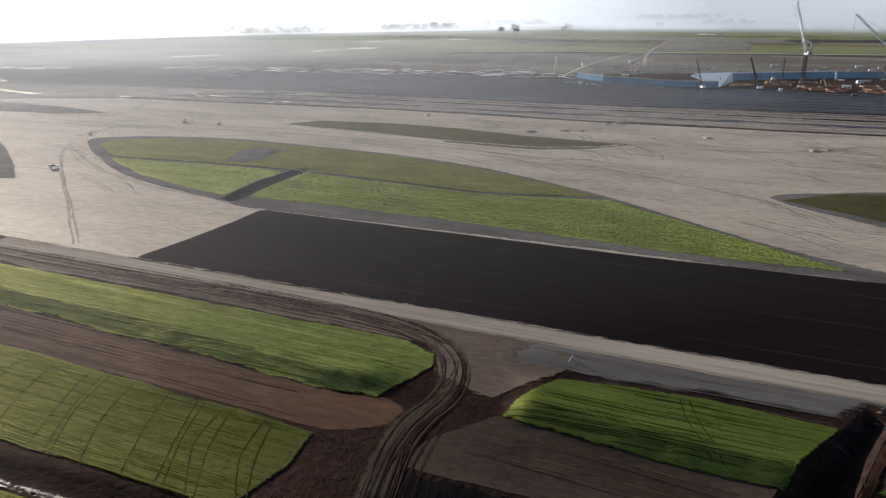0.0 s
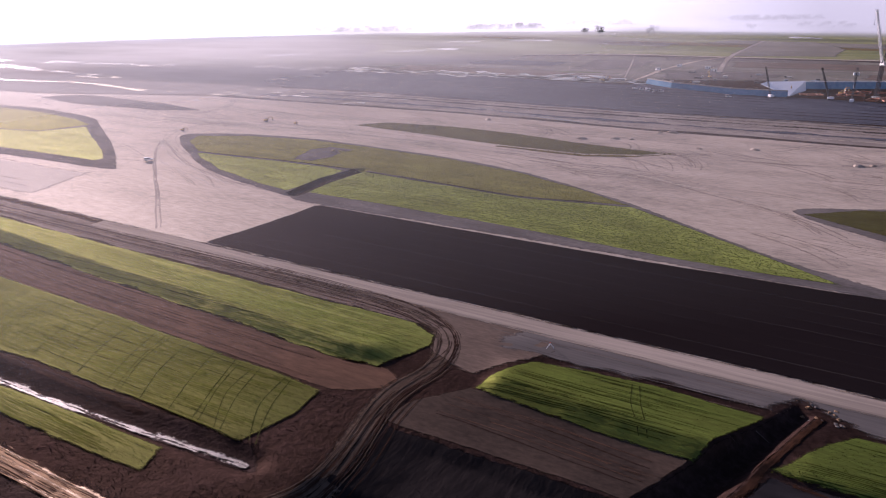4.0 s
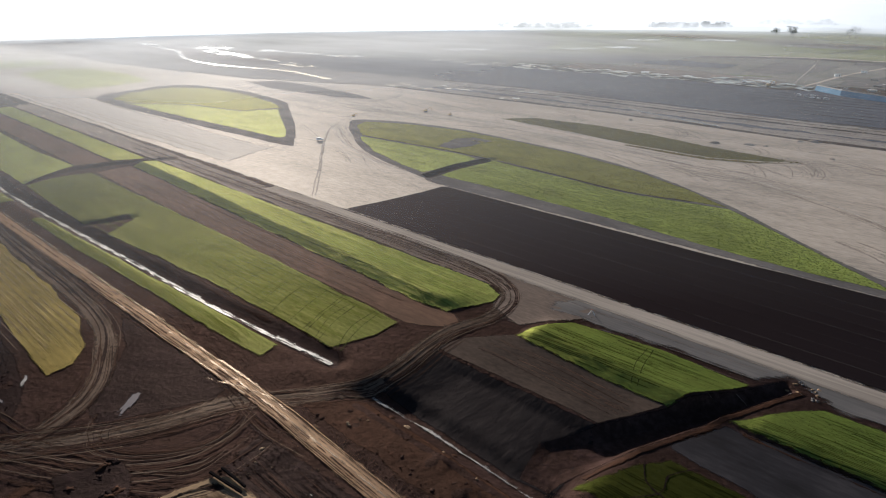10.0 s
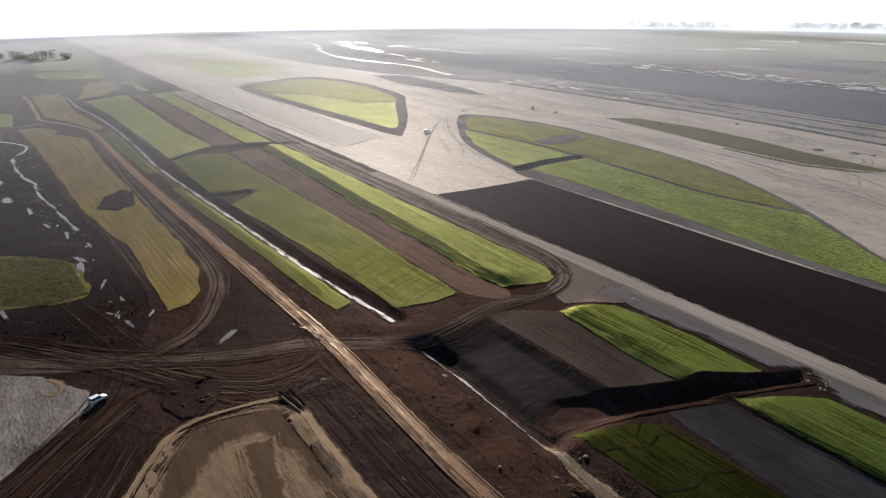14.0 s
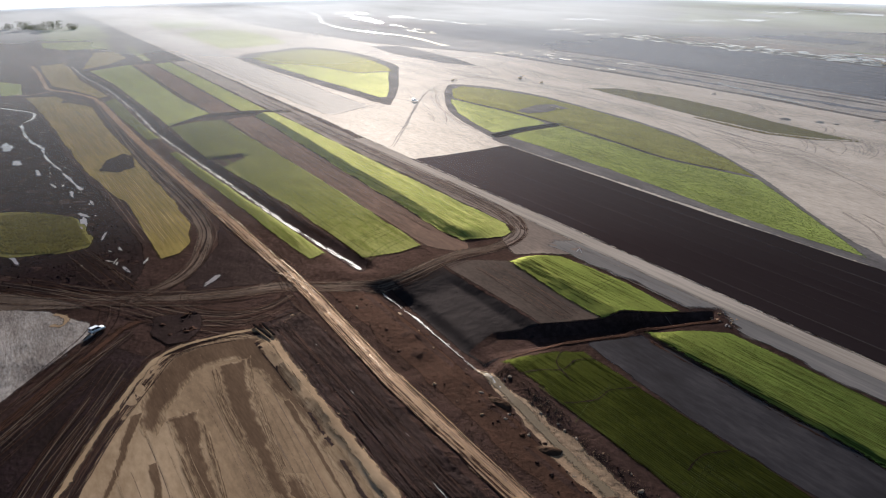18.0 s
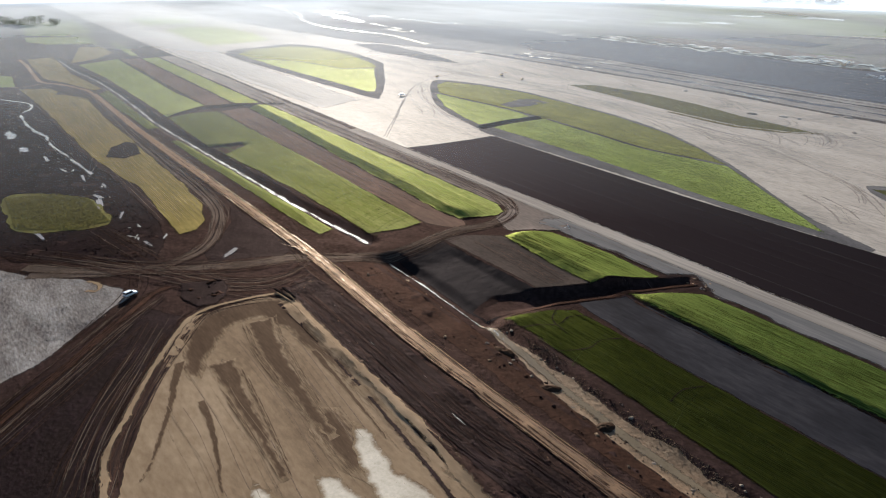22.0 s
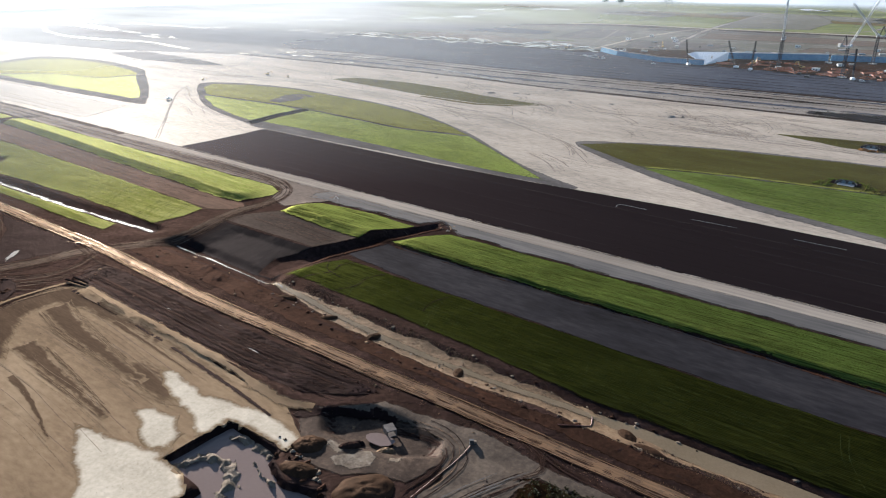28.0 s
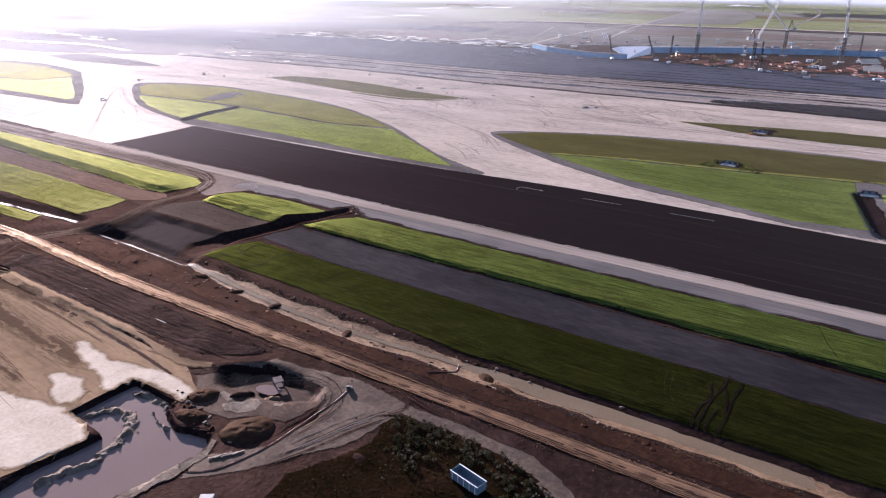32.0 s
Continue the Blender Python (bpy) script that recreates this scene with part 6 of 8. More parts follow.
ribbon("far_hill_road", [(60, 690), (34, 912), (30, 1232)], 10, M["farsoil"], 0.5, "pale distant track up a hill", "dirt road", 20, 0.3)
region("far_hill", [(27, 905), (22, 1230), (112, 1250), (170, 1100), (165, 960)], M["farmdark"], 0.3, 30, "bare brown far hillside", "hillside", 4, 15)
region("pasture_west", [(-4500, 160), (-1500, 195), (-1200, 305), (-640, 432), (-705, 602), (-460, 700), (-620, 1000), (-1500, 1300), (-4500, 1500)], M["farmdark"], 0.05, 120, "grey-green pasture fading into mist", "pasture", 5, 40)
region("pasture_north", [(-460, 702), (-300, 786), (-108, 870), (4, 872), (161, 904), (900, 985), (2500, 1100), (2500, 4300), (-4000, 4300), (-2500, 1500), (-1500, 1310), (-620, 1010)], M["farm"], 0.05, 120, "green pasture fading into mist", "pasture", 5, 40)
for k in range(14):
    r = random.Random(200 + k)
    x, y, w, d = -560 + 95 * k, 900 + 260 * r.random() + 14 * k, 90 + 120 * r.random(), 40 + 70 * r.random()
    region("pasture_paddock", [(x - w, y), (x + w * 0.9, y - 10), (x + w, y + d), (x - w * 0.8, y + d + 15)], M["grass" if k % 3 == 0 else ("farmdark" if k % 3 == 1 else "olive")], 0.2, 40, "distant green paddock", "paddock", 4, 15)
region("pasture_south", [(-4500, -4500), (4500, -4500), (4500, -420), (720, -300), (500, -330), (-300, -320), (-700, -220), (-4500, -200)], M["farmdark"], 0.03, 150, "grey-green pasture behind the site", "pasture", 5, 40)
ribbon("river", [(-1000, 350), (-888, 336), (-800, 300), (-758, 289), (-680, 278), (-602, 286), (-521, 303), (-411, 290)], 11, M["water"], 0.4, "bright winding river in the haze", "river", 10, 0.5)


def scatter_pools(name, boxes, label, seed):
    """Small far pools, too many to count, in one mesh."""
    r = random.Random(seed)
    verts, faces = [], []
    for x0, x1, y0, y1, n, ra, rb in boxes:
        for _ in range(n):
            t = r.random()
            x, y = x0 + (x1 - x0) * t + r.gauss(0, 4), y0 + (y1 - y0) * t + r.gauss(0, 7)
            a, b = ra * (0.3 + r.random()), rb * (0.4 + r.random())
            base = len(verts)
            m = 11
            for i in range(m):
                u = 2 * math.pi * i / m
                k = 0.65 + 0.5 * r.random()
                verts.append((x + a * k * math.cos(u), y + b * k * math.sin(u), 0.45))
            faces.append(tuple(range(base, base + m)))
    return tagged(mesh_object(name, verts, faces, M["water"], None, False), label, "pools", "", "stuff")


scatter_pools("distant_pools", [(300, 400, 340, 352, 16, 6, 1.6), (-490, -20, 522, 566, 150, 12, 7), (-380, -60, 545, 590, 60, 9, 6), (-80, 40, 600, 560, 30, 9, 7), (-900, -520, 380, 350, 22, 26, 8), (-1100, -600, 360, 480, 18, 30, 9), (-640, -380, 560, 880, 12, 26, 10), (-500, -300, 1000, 1130, 4, 40, 14), (70, 120, 1370, 1340, 3, 14, 20),
                                (-420, -200, 305, 330, 8, 12, 3), (-170, -150, 312, 324, 2, 6, 3), (-330, -100, 345, 360, 10, 10, 2)], "shining shallow pools scattered over wet ground", 5)

# ---- mist ----
SUNWARD = (-math.sin(radians(SUN_HEAD)), math.cos(radians(SUN_HEAD)), 0)


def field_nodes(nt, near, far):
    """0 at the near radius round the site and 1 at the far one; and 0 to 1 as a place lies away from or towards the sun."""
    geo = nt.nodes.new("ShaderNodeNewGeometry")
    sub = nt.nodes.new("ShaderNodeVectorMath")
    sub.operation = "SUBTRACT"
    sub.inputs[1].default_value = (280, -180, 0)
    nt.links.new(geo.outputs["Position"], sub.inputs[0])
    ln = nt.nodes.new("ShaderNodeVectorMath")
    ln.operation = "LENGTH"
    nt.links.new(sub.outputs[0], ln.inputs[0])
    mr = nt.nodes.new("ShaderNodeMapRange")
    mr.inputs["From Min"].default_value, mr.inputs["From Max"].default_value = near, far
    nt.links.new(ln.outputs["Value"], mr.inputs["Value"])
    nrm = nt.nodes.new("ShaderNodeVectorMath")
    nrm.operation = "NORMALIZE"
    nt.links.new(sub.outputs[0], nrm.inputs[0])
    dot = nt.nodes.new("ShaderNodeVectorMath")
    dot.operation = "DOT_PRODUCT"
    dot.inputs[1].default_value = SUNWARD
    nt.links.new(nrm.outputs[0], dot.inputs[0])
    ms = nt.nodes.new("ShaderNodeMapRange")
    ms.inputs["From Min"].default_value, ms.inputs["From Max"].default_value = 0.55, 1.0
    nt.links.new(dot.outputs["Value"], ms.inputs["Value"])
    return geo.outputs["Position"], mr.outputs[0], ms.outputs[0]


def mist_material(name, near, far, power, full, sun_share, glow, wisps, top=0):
    """A veil of mist standing in for haze: its thickness grows with the distance from the site and towards the sun.
    With glow it emits, more so towards the sun.
    """
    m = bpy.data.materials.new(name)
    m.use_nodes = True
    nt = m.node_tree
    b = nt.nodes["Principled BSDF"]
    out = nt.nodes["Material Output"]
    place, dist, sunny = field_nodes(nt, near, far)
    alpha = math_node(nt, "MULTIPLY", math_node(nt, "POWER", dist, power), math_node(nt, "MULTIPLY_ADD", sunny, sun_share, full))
    if wisps:
        mp = nt.nodes.new("ShaderNodeMapping")
        mp.inputs["Scale"].default_value = (0.0022, 0.0045, 0.012)
        nt.links.new(place, mp.inputs["Vector"])
        nz = nt.nodes.new("ShaderNodeTexNoise")
        nz.inputs["Scale"].default_value, nz.inputs["Detail"].default_value = 1.0, 6
        nt.links.new(mp.outputs[0], nz.inputs["Vector"])
        wr = nt.nodes.new("ShaderNodeMapRange")
        wr.inputs["From Min"].default_value, wr.inputs["From Max"].default_value = 0.3, 0.62
        wr.inputs["To Min"].default_value, wr.inputs["To Max"].default_value = 1 - wisps, 1 + wisps
        nt.links.new(nz.outputs[0], wr.inputs["Value"])
        alpha = math_node(nt, "MULTIPLY", alpha, wr.outputs[0])
    if top:
        # thins out upwards
        sep = nt.nodes.new("ShaderNodeSeparateXYZ")
        nt.links.new(place, sep.inputs[0])
        thin = nt.nodes.new("ShaderNodeMapRange")
        thin.interpolation_type = "SMOOTHSTEP"
        thin.inputs["From Min"].default_value, thin.inputs["From Max"].default_value = 8, top
        thin.inputs["To Min"].default_value, thin.inputs["To Max"].default_value = 1, 0
        nt.links.new(sep.outputs["Z"], thin.inputs["Value"])
        alpha = math_node(nt, "MULTIPLY", alpha, thin.outputs[0])
        foot = nt.nodes.new("ShaderNodeMapRange")
        foot.interpolation_type = "SMOOTHSTEP"
        foot.inputs["From Min"].default_value, foot.inputs["From Max"].default_value = 0, 16
        nt.links.new(sep.outputs["Z"], foot.inputs["Value"])
        alpha = math_node(nt, "MULTIPLY", alpha, foot.outputs[0])
    clear = nt.nodes.new("ShaderNodeBsdfTransparent")
    mix = nt.nodes.new("ShaderNodeMixShader")
    nt.links.new(alpha, mix.inputs[0])
    nt.links.new(clear.outputs[0], mix.inputs[1])
    # sunlit fog painted as emission, brighter and warmer towards the sun
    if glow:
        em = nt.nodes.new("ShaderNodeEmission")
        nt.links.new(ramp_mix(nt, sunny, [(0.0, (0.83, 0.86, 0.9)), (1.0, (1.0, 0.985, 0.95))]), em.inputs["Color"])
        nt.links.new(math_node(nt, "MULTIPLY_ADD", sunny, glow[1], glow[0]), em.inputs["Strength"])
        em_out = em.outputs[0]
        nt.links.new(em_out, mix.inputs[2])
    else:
        # pale scattering colours that whiten the land below, as haze would
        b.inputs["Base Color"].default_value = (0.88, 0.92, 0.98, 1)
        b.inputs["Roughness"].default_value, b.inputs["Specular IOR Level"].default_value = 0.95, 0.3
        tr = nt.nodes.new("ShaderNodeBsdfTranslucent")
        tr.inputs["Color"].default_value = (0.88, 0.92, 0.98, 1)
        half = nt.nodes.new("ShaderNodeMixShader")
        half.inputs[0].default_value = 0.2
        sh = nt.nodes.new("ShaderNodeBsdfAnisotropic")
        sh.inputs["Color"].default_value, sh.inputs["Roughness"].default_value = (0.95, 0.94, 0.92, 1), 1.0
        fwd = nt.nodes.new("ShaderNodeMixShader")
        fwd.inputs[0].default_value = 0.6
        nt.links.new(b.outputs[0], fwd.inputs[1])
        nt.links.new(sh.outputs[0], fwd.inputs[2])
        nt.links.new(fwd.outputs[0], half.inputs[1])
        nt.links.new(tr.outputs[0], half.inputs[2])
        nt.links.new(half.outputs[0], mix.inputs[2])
    nt.links.new(mix.outputs[0], out.inputs["Surface"])
    return m


def ring(name, radii, heights, mat, label, segments=96):
    verts, faces = [], []
    for r, z in zip(radii, heights):
        verts += [(280 + r * math.cos(2 * math.pi * i / segments), -180 + r * math.sin(2 * math.pi * i / segments), z) for i in range(segments)]
    for k in range(len(radii) - 1):
        for i in range(segments):
            j = (i + 1) % segments
            faces.append((k * segments + i, (k + 1) * segments + i, (k + 1) * segments + j, k * segments + j))
    return tagged(mesh_object(name, verts, faces, mat), label, "mist", "", "structure")


# haze put into one level sheet, denser far off and sunward
ring("ground_mist", [200, 400, 700, 1100, 1600, 2300], [10, 10, 10, 10, 10, 10], mist_material("haze_sheet", 200, 1200, 1.0, 0.06, 0.45, None, 0.25), "flat sheet standing in for thin morning haze over the land")
# fog rings give off their own light in place of scattered sunlight
ring("backdrop_mist_floor", [1450, 1600, 1900, 2700], [9, 9, 9, 9], mist_material("mist_bank", 1480, 2300, 1.1, 0.95, 0.6, (0.34, 0.56), 0.4), "self-glowing white fog bank covering the far valley")
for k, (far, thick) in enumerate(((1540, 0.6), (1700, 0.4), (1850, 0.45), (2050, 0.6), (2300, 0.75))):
    ring("backdrop_mist_veil", [far, far, far], [0, 26, 50 + 12 * k], mist_material("mist_veil", 0, 1, 1, thick, 0.15, (0.38, 0.57), 0.7, 48 + 12 * k), "self-glowing drifting veil of fog in front of distant trees")
ring("backdrop_sky_glow", [2700, 2710, 2720], [0, 80, 170], mist_material("sky_haze", 0, 1, 1, 1, 0, (0.42, 0.58), 0), "self-glowing white haze wall behind the fog bank")

# ---- building blocks for things ----
def box(bm, c, size, m=None, bevel=0.0):
    r = bmesh.ops.create_cube(bm, size=1.0)
    vs = r["verts"]
    bmesh.ops.scale(bm, vec=size, verts=vs)
    if bevel:
        es = list({e for v in vs for e in v.link_edges})
        vs = bmesh.ops.bevel(bm, geom=es, offset=bevel, segments=2, affect="EDGES")["verts"]
    bmesh.ops.transform(bm, matrix=Matrix.Translation(c) @ (m or Matrix.Identity(4)), verts=vs)
    return vs


def bar(bm, p, q, w, h=None):
    """A square bar from p to q."""
    p, q = Vector(p), Vector(q)
    d = q - p
    m = d.to_track_quat("Z", "Y").to_matrix().to_4x4()
    vs = bmesh.ops.create_cube(bm, size=1.0)["verts"]
    bmesh.ops.scale(bm, vec=(w, h or w, d.length), verts=vs)
    bmesh.ops.transform(bm, matrix=Matrix.Translation((p + q) / 2) @ m, verts=vs)


def tube(bm, p, q, r0, r1=None, n=10):
    p, q = Vector(p), Vector(q)
    d = q - p
    m = Matrix.Translation((p + q) / 2) @ d.to_track_quat("Z", "Y").to_matrix().to_4x4()
    bmesh.ops.create_cone(bm, cap_ends=True, segments=n, radius1=r0, radius2=r0 if r1 is None else r1, depth=d.length, matrix=m)


def part(name, bm, mat, parent, label="", smooth=False):
    me = bpy.data.meshes.new(name)
    bmesh.ops.recalc_face_normals(bm, faces=bm.faces)
    bm.to_mesh(me)
    bm.free()
    me.materials.append(mat)
    if smooth:
        me.shade_smooth()
    ob = new(name, me)
    ob.parent = parent
    return tagged(ob, label) if label else ob


def thing(name, label, category, group=""):
    return tagged(new(name), label, category, group)


def level(x, y):
    return float(terrain(x, y))


# ---- four-wheel-drive wagon ----
def wagon(label, mat, group=""):
    car = thing("car", label, "car", group)
    bm = bmesh.new()
    prof = [(-2.4, 0.45), (-2.4, 1.0), (-2.35, 1.15), (1.1, 1.12), (2.25, 0.98), (2.4, 0.8), (2.4, 0.45)]
    lo = [bm.verts.new((x, -0.92, z)) for x, z in prof]
    hi = [bm.verts.new((x, 0.92, z)) for x, z in prof]
    bm.faces.new(lo)
    bm.faces.new(hi[::-1])
    for i in range(len(prof)):
        j = (i + 1) % len(prof)
        bm.faces.new((lo[i], hi[i], hi[j], lo[j]))
    bmesh.ops.bevel(bm, geom=list(bm.edges), offset=0.06, segments=2, affect="EDGES")
    body = part("body", bm, mat, car, smooth=True)
    bm = bmesh.new()
    a = [bm.verts.new(v) for v in ((-2.33, -0.86, 1.13), (1.05, -0.86, 1.1), (1.05, 0.86, 1.1), (-2.33, 0.86, 1.13))]
    b = [bm.verts.new(v) for v in ((-2.1, -0.72, 1.82), (0.25, -0.72, 1.86), (0.25, 0.72, 1.86), (-2.1, 0.72, 1.82))]
    for i in range(4):
        bm.faces.new((a[i], a[(i + 1) % 4], b[(i + 1) % 4], b[i]))
    bm.faces.new(b)
    cabin = part("cabin_glass", bm, M["glass"], car, "dark window band")
    bm = bmesh.new()
    box(bm, (-0.92, 0, 1.87), (2.45, 1.5, 0.08), bevel=0.03)
    part("roof", bm, mat, cabin)
    for x in (-2.2, -0.95, 0.55):
        for s in (-1, 1):
            bm = bmesh.new()
            bar(bm, (x + (0.5 if x > 0 else 0.0), s * 0.87, 1.1), (x - (0.3 if x > 0 else 0.0), s * 0.74, 1.84), 0.09)
            part("pillar", bm, mat, cabin)
    for x in (-1.45, 1.5):
        for s in (-1, 1):
            bm = bmesh.new()
            tube(bm, (x, s * 0.7, 0.38), (x, s * 0.95, 0.38), 0.38, n=16)
            w = part("wheel", bm, M["tyre"], car, smooth=True)
            bm = bmesh.new()
            tube(bm, (x, s * 0.93, 0.38), (x, s * 0.97, 0.38), 0.22, n=12)
            part("rim", bm, M["lattice"], w)
    for s in (-1, 1):
        bm = bmesh.new()
        box(bm, (2.38, s * 0.68, 0.82), (0.08, 0.34, 0.16), bevel=0.02)
        part("headlight", bm, M["glass"], car)
        bm = bmesh.new()
        box(bm, (-2.4, s * 0.78, 0.95), (0.06, 0.18, 0.26), bevel=0.02)
        part("tail_light", bm, M["redsteel"], car, "red lamp")
    for n, x in (("front_bumper", 2.42), ("rear_bumper", -2.43)):
        bm = bmesh.new()
        box(bm, (x, 0, 0.52), (0.14, 1.7, 0.24), bevel=0.05)
        part(n, bm, M["tyre"], car)
    return car


car = wagon("white four-wheel-drive wagon parked on scraped gravel", M["white"])
car.matrix_basis = pose(115.1, -185.2, level(115, -185) + 0.12, 0, 0, 112)


# ---- excavator ----
def excavator(label, mat, arm_up=0.0, group=""):
    ex = thing("excavator", label, "excavator", group)
    for s in (-1, 1):
        bm = bmesh.new()
        box(bm, (0, s * 1.25, 0.45), (4.0, 0.6, 0.9), bevel=0.3)
        part("crawler_track", bm, M["tyre"], ex)
    bm = bmesh.new()
    tube(bm, (0, 0, 0.7), (0, 0, 1.1), 1.0, n=16)
    box(bm, (-0.6, 0, 1.75), (3.9, 2.7, 1.3), bevel=0.15)
    box(bm, (-2.5, 0, 1.7), (0.8, 2.6, 1.5), bevel=0.3)
    house = part("engine_house", bm, mat, ex)
    bm = bmesh.new()
    box(bm, (0.7, 0.85, 2.35), (1.7, 1.0, 1.6), bevel=0.1)
    cab = part("cab", bm, M["glass"], ex)
    bm = bmesh.new()
    box(bm, (0.7, 0.85, 3.2), (1.8, 1.1, 0.12), bevel=0.04)
    part("cab_roof", bm, mat, cab)
    bm = bmesh.new()
    bar(bm, (1.2, -0.3, 1.8), (3.6, -0.3, 4.6 + arm_up), 0.55, 0.45)
    bar(bm, (3.6, -0.3, 4.6 + arm_up), (6.2, -0.3, 4.0 + arm_up), 0.5, 0.4)
    part("boom", bm, mat, ex)
    bm = bmesh.new()
    bar(bm, (6.2, -0.3, 4.2 + arm_up), (6.7, -0.3, 1.4 + arm_up), 0.4, 0.35)
    arm = part("arm", bm, mat, ex)
    bm = bmesh.new()
    bar(bm, (2.4, -0.3, 2.2), (4.0, -0.3, 4.3 + arm_up), 0.16)
    part("ram", bm, M["lattice"], ex)
    bm = bmesh.new()
    box(bm, (6.4, -0.3, 0.9 + arm_up), (1.0, 1.2, 0.9), pose(0, 0, 0, 0, 25, 0), 0.12)
    part("bucket", bm, M["steel"], arm)
    return ex


for p, q in (((139.4, -142.9), (150.6, -141.5)), ((140, -140.3), (149.4, -139.9))):
    bm = bmesh.new()
    za, zb = level(*p) + 0.75, level(*q) + 0.75
    bar(bm, (*p, za), (*q, zb), 0.5, 0.5)
    tagged(part("steel_beam", bm, M["blackpipe"], None), "black steel beam lying at the corner of the fill", "beam", "beams on the fill")
ex2 = excavator("dark yellow excavator parked on pale gravel", M["yellow"], 0.0, "machines on the gravel")
ex2.matrix_basis = pose(-174, 216, 0.2, 0, 0, 60) @ Matrix.Scale(0.75, 4)
for x, y, a in ((-146, 217, -20), (-200, 160, 30)):
    copy_thing(ex2, pose(x, y, 0.2, 0, 0, a) @ Matrix.Scale(0.75, 4))
ex3 = excavator("yellow excavator in the terminal building site", M["yellow"], 2.0, "machines on the building site")
ex3.matrix_basis = pose(150, 545, 0.4, 0, 0, 100)
for x, y, a in ((190, 560, 40), (238, 555, 200), (330, 570, 10), (400, 580, 80), (-30, 560, 0), (60, 640, 120)):
    copy_thing(ex3, pose(x, y, 0.4, 0, 0, a))
ute = wagon("white site vehicle parked on dark fill", M["white"], "vehicles by the building site")
run = wagon("white utility wagon parked on pale gravel by the junction", M["white"])
run.matrix_basis = pose(-141, 85, 0.25, 0, 0, 60)
ute.matrix_basis = pose(17, 516, 0.2, 0, 0, 20)
for x, y, a in ((24, 513, 50), (31, 508, 10), (38, 504, 80), (44, 507, 0), (28, 520, 30), (300, 506, 10), (372, 520, 60), (-62, 575, 0), (-640, 205, 30), (-625, 212, 10), (-605, 208, 70), (-590, 215, 0), (105, 500, 0)):
    copy_thing(ute, pose(x, y, 0.2, 0, 0, a))


# ---- pump, hose, tank, bin, culvert ----
pump = thing("pump", "small diesel pump on a skid beside grey tracks", "pump")
px0, py0 = 315, -130.5
pz = level(px0, py0) + 0.12
for n, c, s, mt in (("skid", (0, 0, 0.15), (1.9, 1.0, 0.2), "steel"), ("engine_box", (-0.3, 0, 0.75), (1.1, 0.8, 0.9), "steel"), ("fuel_tank", (0.6, 0, 0.55), (0.6, 0.7, 0.55), "timber")):
    bm = bmesh.new()
    box(bm, c, s, bevel=0.06)
    part(n, bm, M[mt], pump)
bm = bmesh.new()
tube(bm, (0.2, 0.5, 0.5), (0.2, 0.9, 0.5), 0.18)
part("outlet", bm, M["steel"], pump)
pump.matrix_basis = pose(px0, py0, pz, 0, 0, 40)


def hose_thing(pts, r, mat, label):
    c = curve_pts(pts, 1.5)
    bm = bmesh.new()
    prev = None
    for x, y in c:
        z = level(x, y) + 0.22
        vs = [bm.verts.new((x + r * math.cos(a), y, z + r * math.sin(a))) if True else None for a in (0.3, 1.5, 2.8, 4.7)]
        if prev:
            for i in range(4):
                bm.faces.new((prev[i], prev[(i + 1) % 4], vs[(i + 1) % 4], vs[i]))
        prev = vs
    ob = part("hose", bm, mat, None, smooth=True)
    return tagged(ob, label, "hose")


hose_thing([(315, -131.5), (315.5, -140), (315, -150), (314.5, -160), (312.5, -168), (309, -175), (304, -178.5), (301, -177)], 0.1, M["hose"], "pale pink discharge hose lying across gravel")
hose_thing([(333, -101.5), (334.5, -106), (331, -109), (328, -111)], 0.15, M["hose"], "thin pale hose lying across red-brown bank")

tank = thing("tank", "pale open-ended box culvert lying in a pit", "culvert")
for n, c, s in (("top_slab", (0, 0, 1.75), (3.0, 2.4, 0.25)), ("side_wall", (0, 1.1, 0.9), (3.0, 0.22, 1.7)), ("side_wall", (0, -1.1, 0.9), (3.0, 0.22, 1.7)), ("base_slab", (0, 0, 0.12), (3.0, 2.4, 0.24))):
    bm = bmesh.new()
    box(bm, c, s, bevel=0.04)
    part(n, bm, M["shoulder"], tank)
tank.matrix_basis = pose(294, -137.6, level(294, -137.6) + 0.05, 0, 0, 150) @ Matrix.Scale(1.1, 4)

bin_ = thing("skip_bin", "pale blue open-topped steel bin among dark scrub", "skip bin")
for n, c, s in (("floor_plate", (0, 0, 0.2), (8.5, 3.0, 0.2)), ("side_panel", (0, 1.5, 1.2), (8.5, 0.12, 2.2)), ("side_panel", (0, -1.5, 1.2), (8.5, 0.12, 2.2)), ("end_panel", (4.2, 0, 1.2), (0.12, 3.0, 2.2)), ("end_panel", (-4.2, 0, 1.2), (0.12, 3.0, 2.2))):
    bm = bmesh.new()
    box(bm, c, s, bevel=0.02)
    part(n, bm, M["bluepaint"], bin_)
for y in (-1.58, 1.58):
    for x in (-3.6, -1.8, 0, 1.8, 3.6):
        bm = bmesh.new()
        box(bm, (x, y, 1.2), (0.16, 0.1, 2.2))
        part("rib", bm, M["white"], bin_)
    bm = bmesh.new()
    box(bm, (0, y * 0.97, 2.35), (8.7, 0.22, 0.16))
    part("top_rail", bm, M["white"], bin_)
bin_.matrix_basis = pose(363.5, -145, level(363, -145) + 0.15, 0, 0, -12)

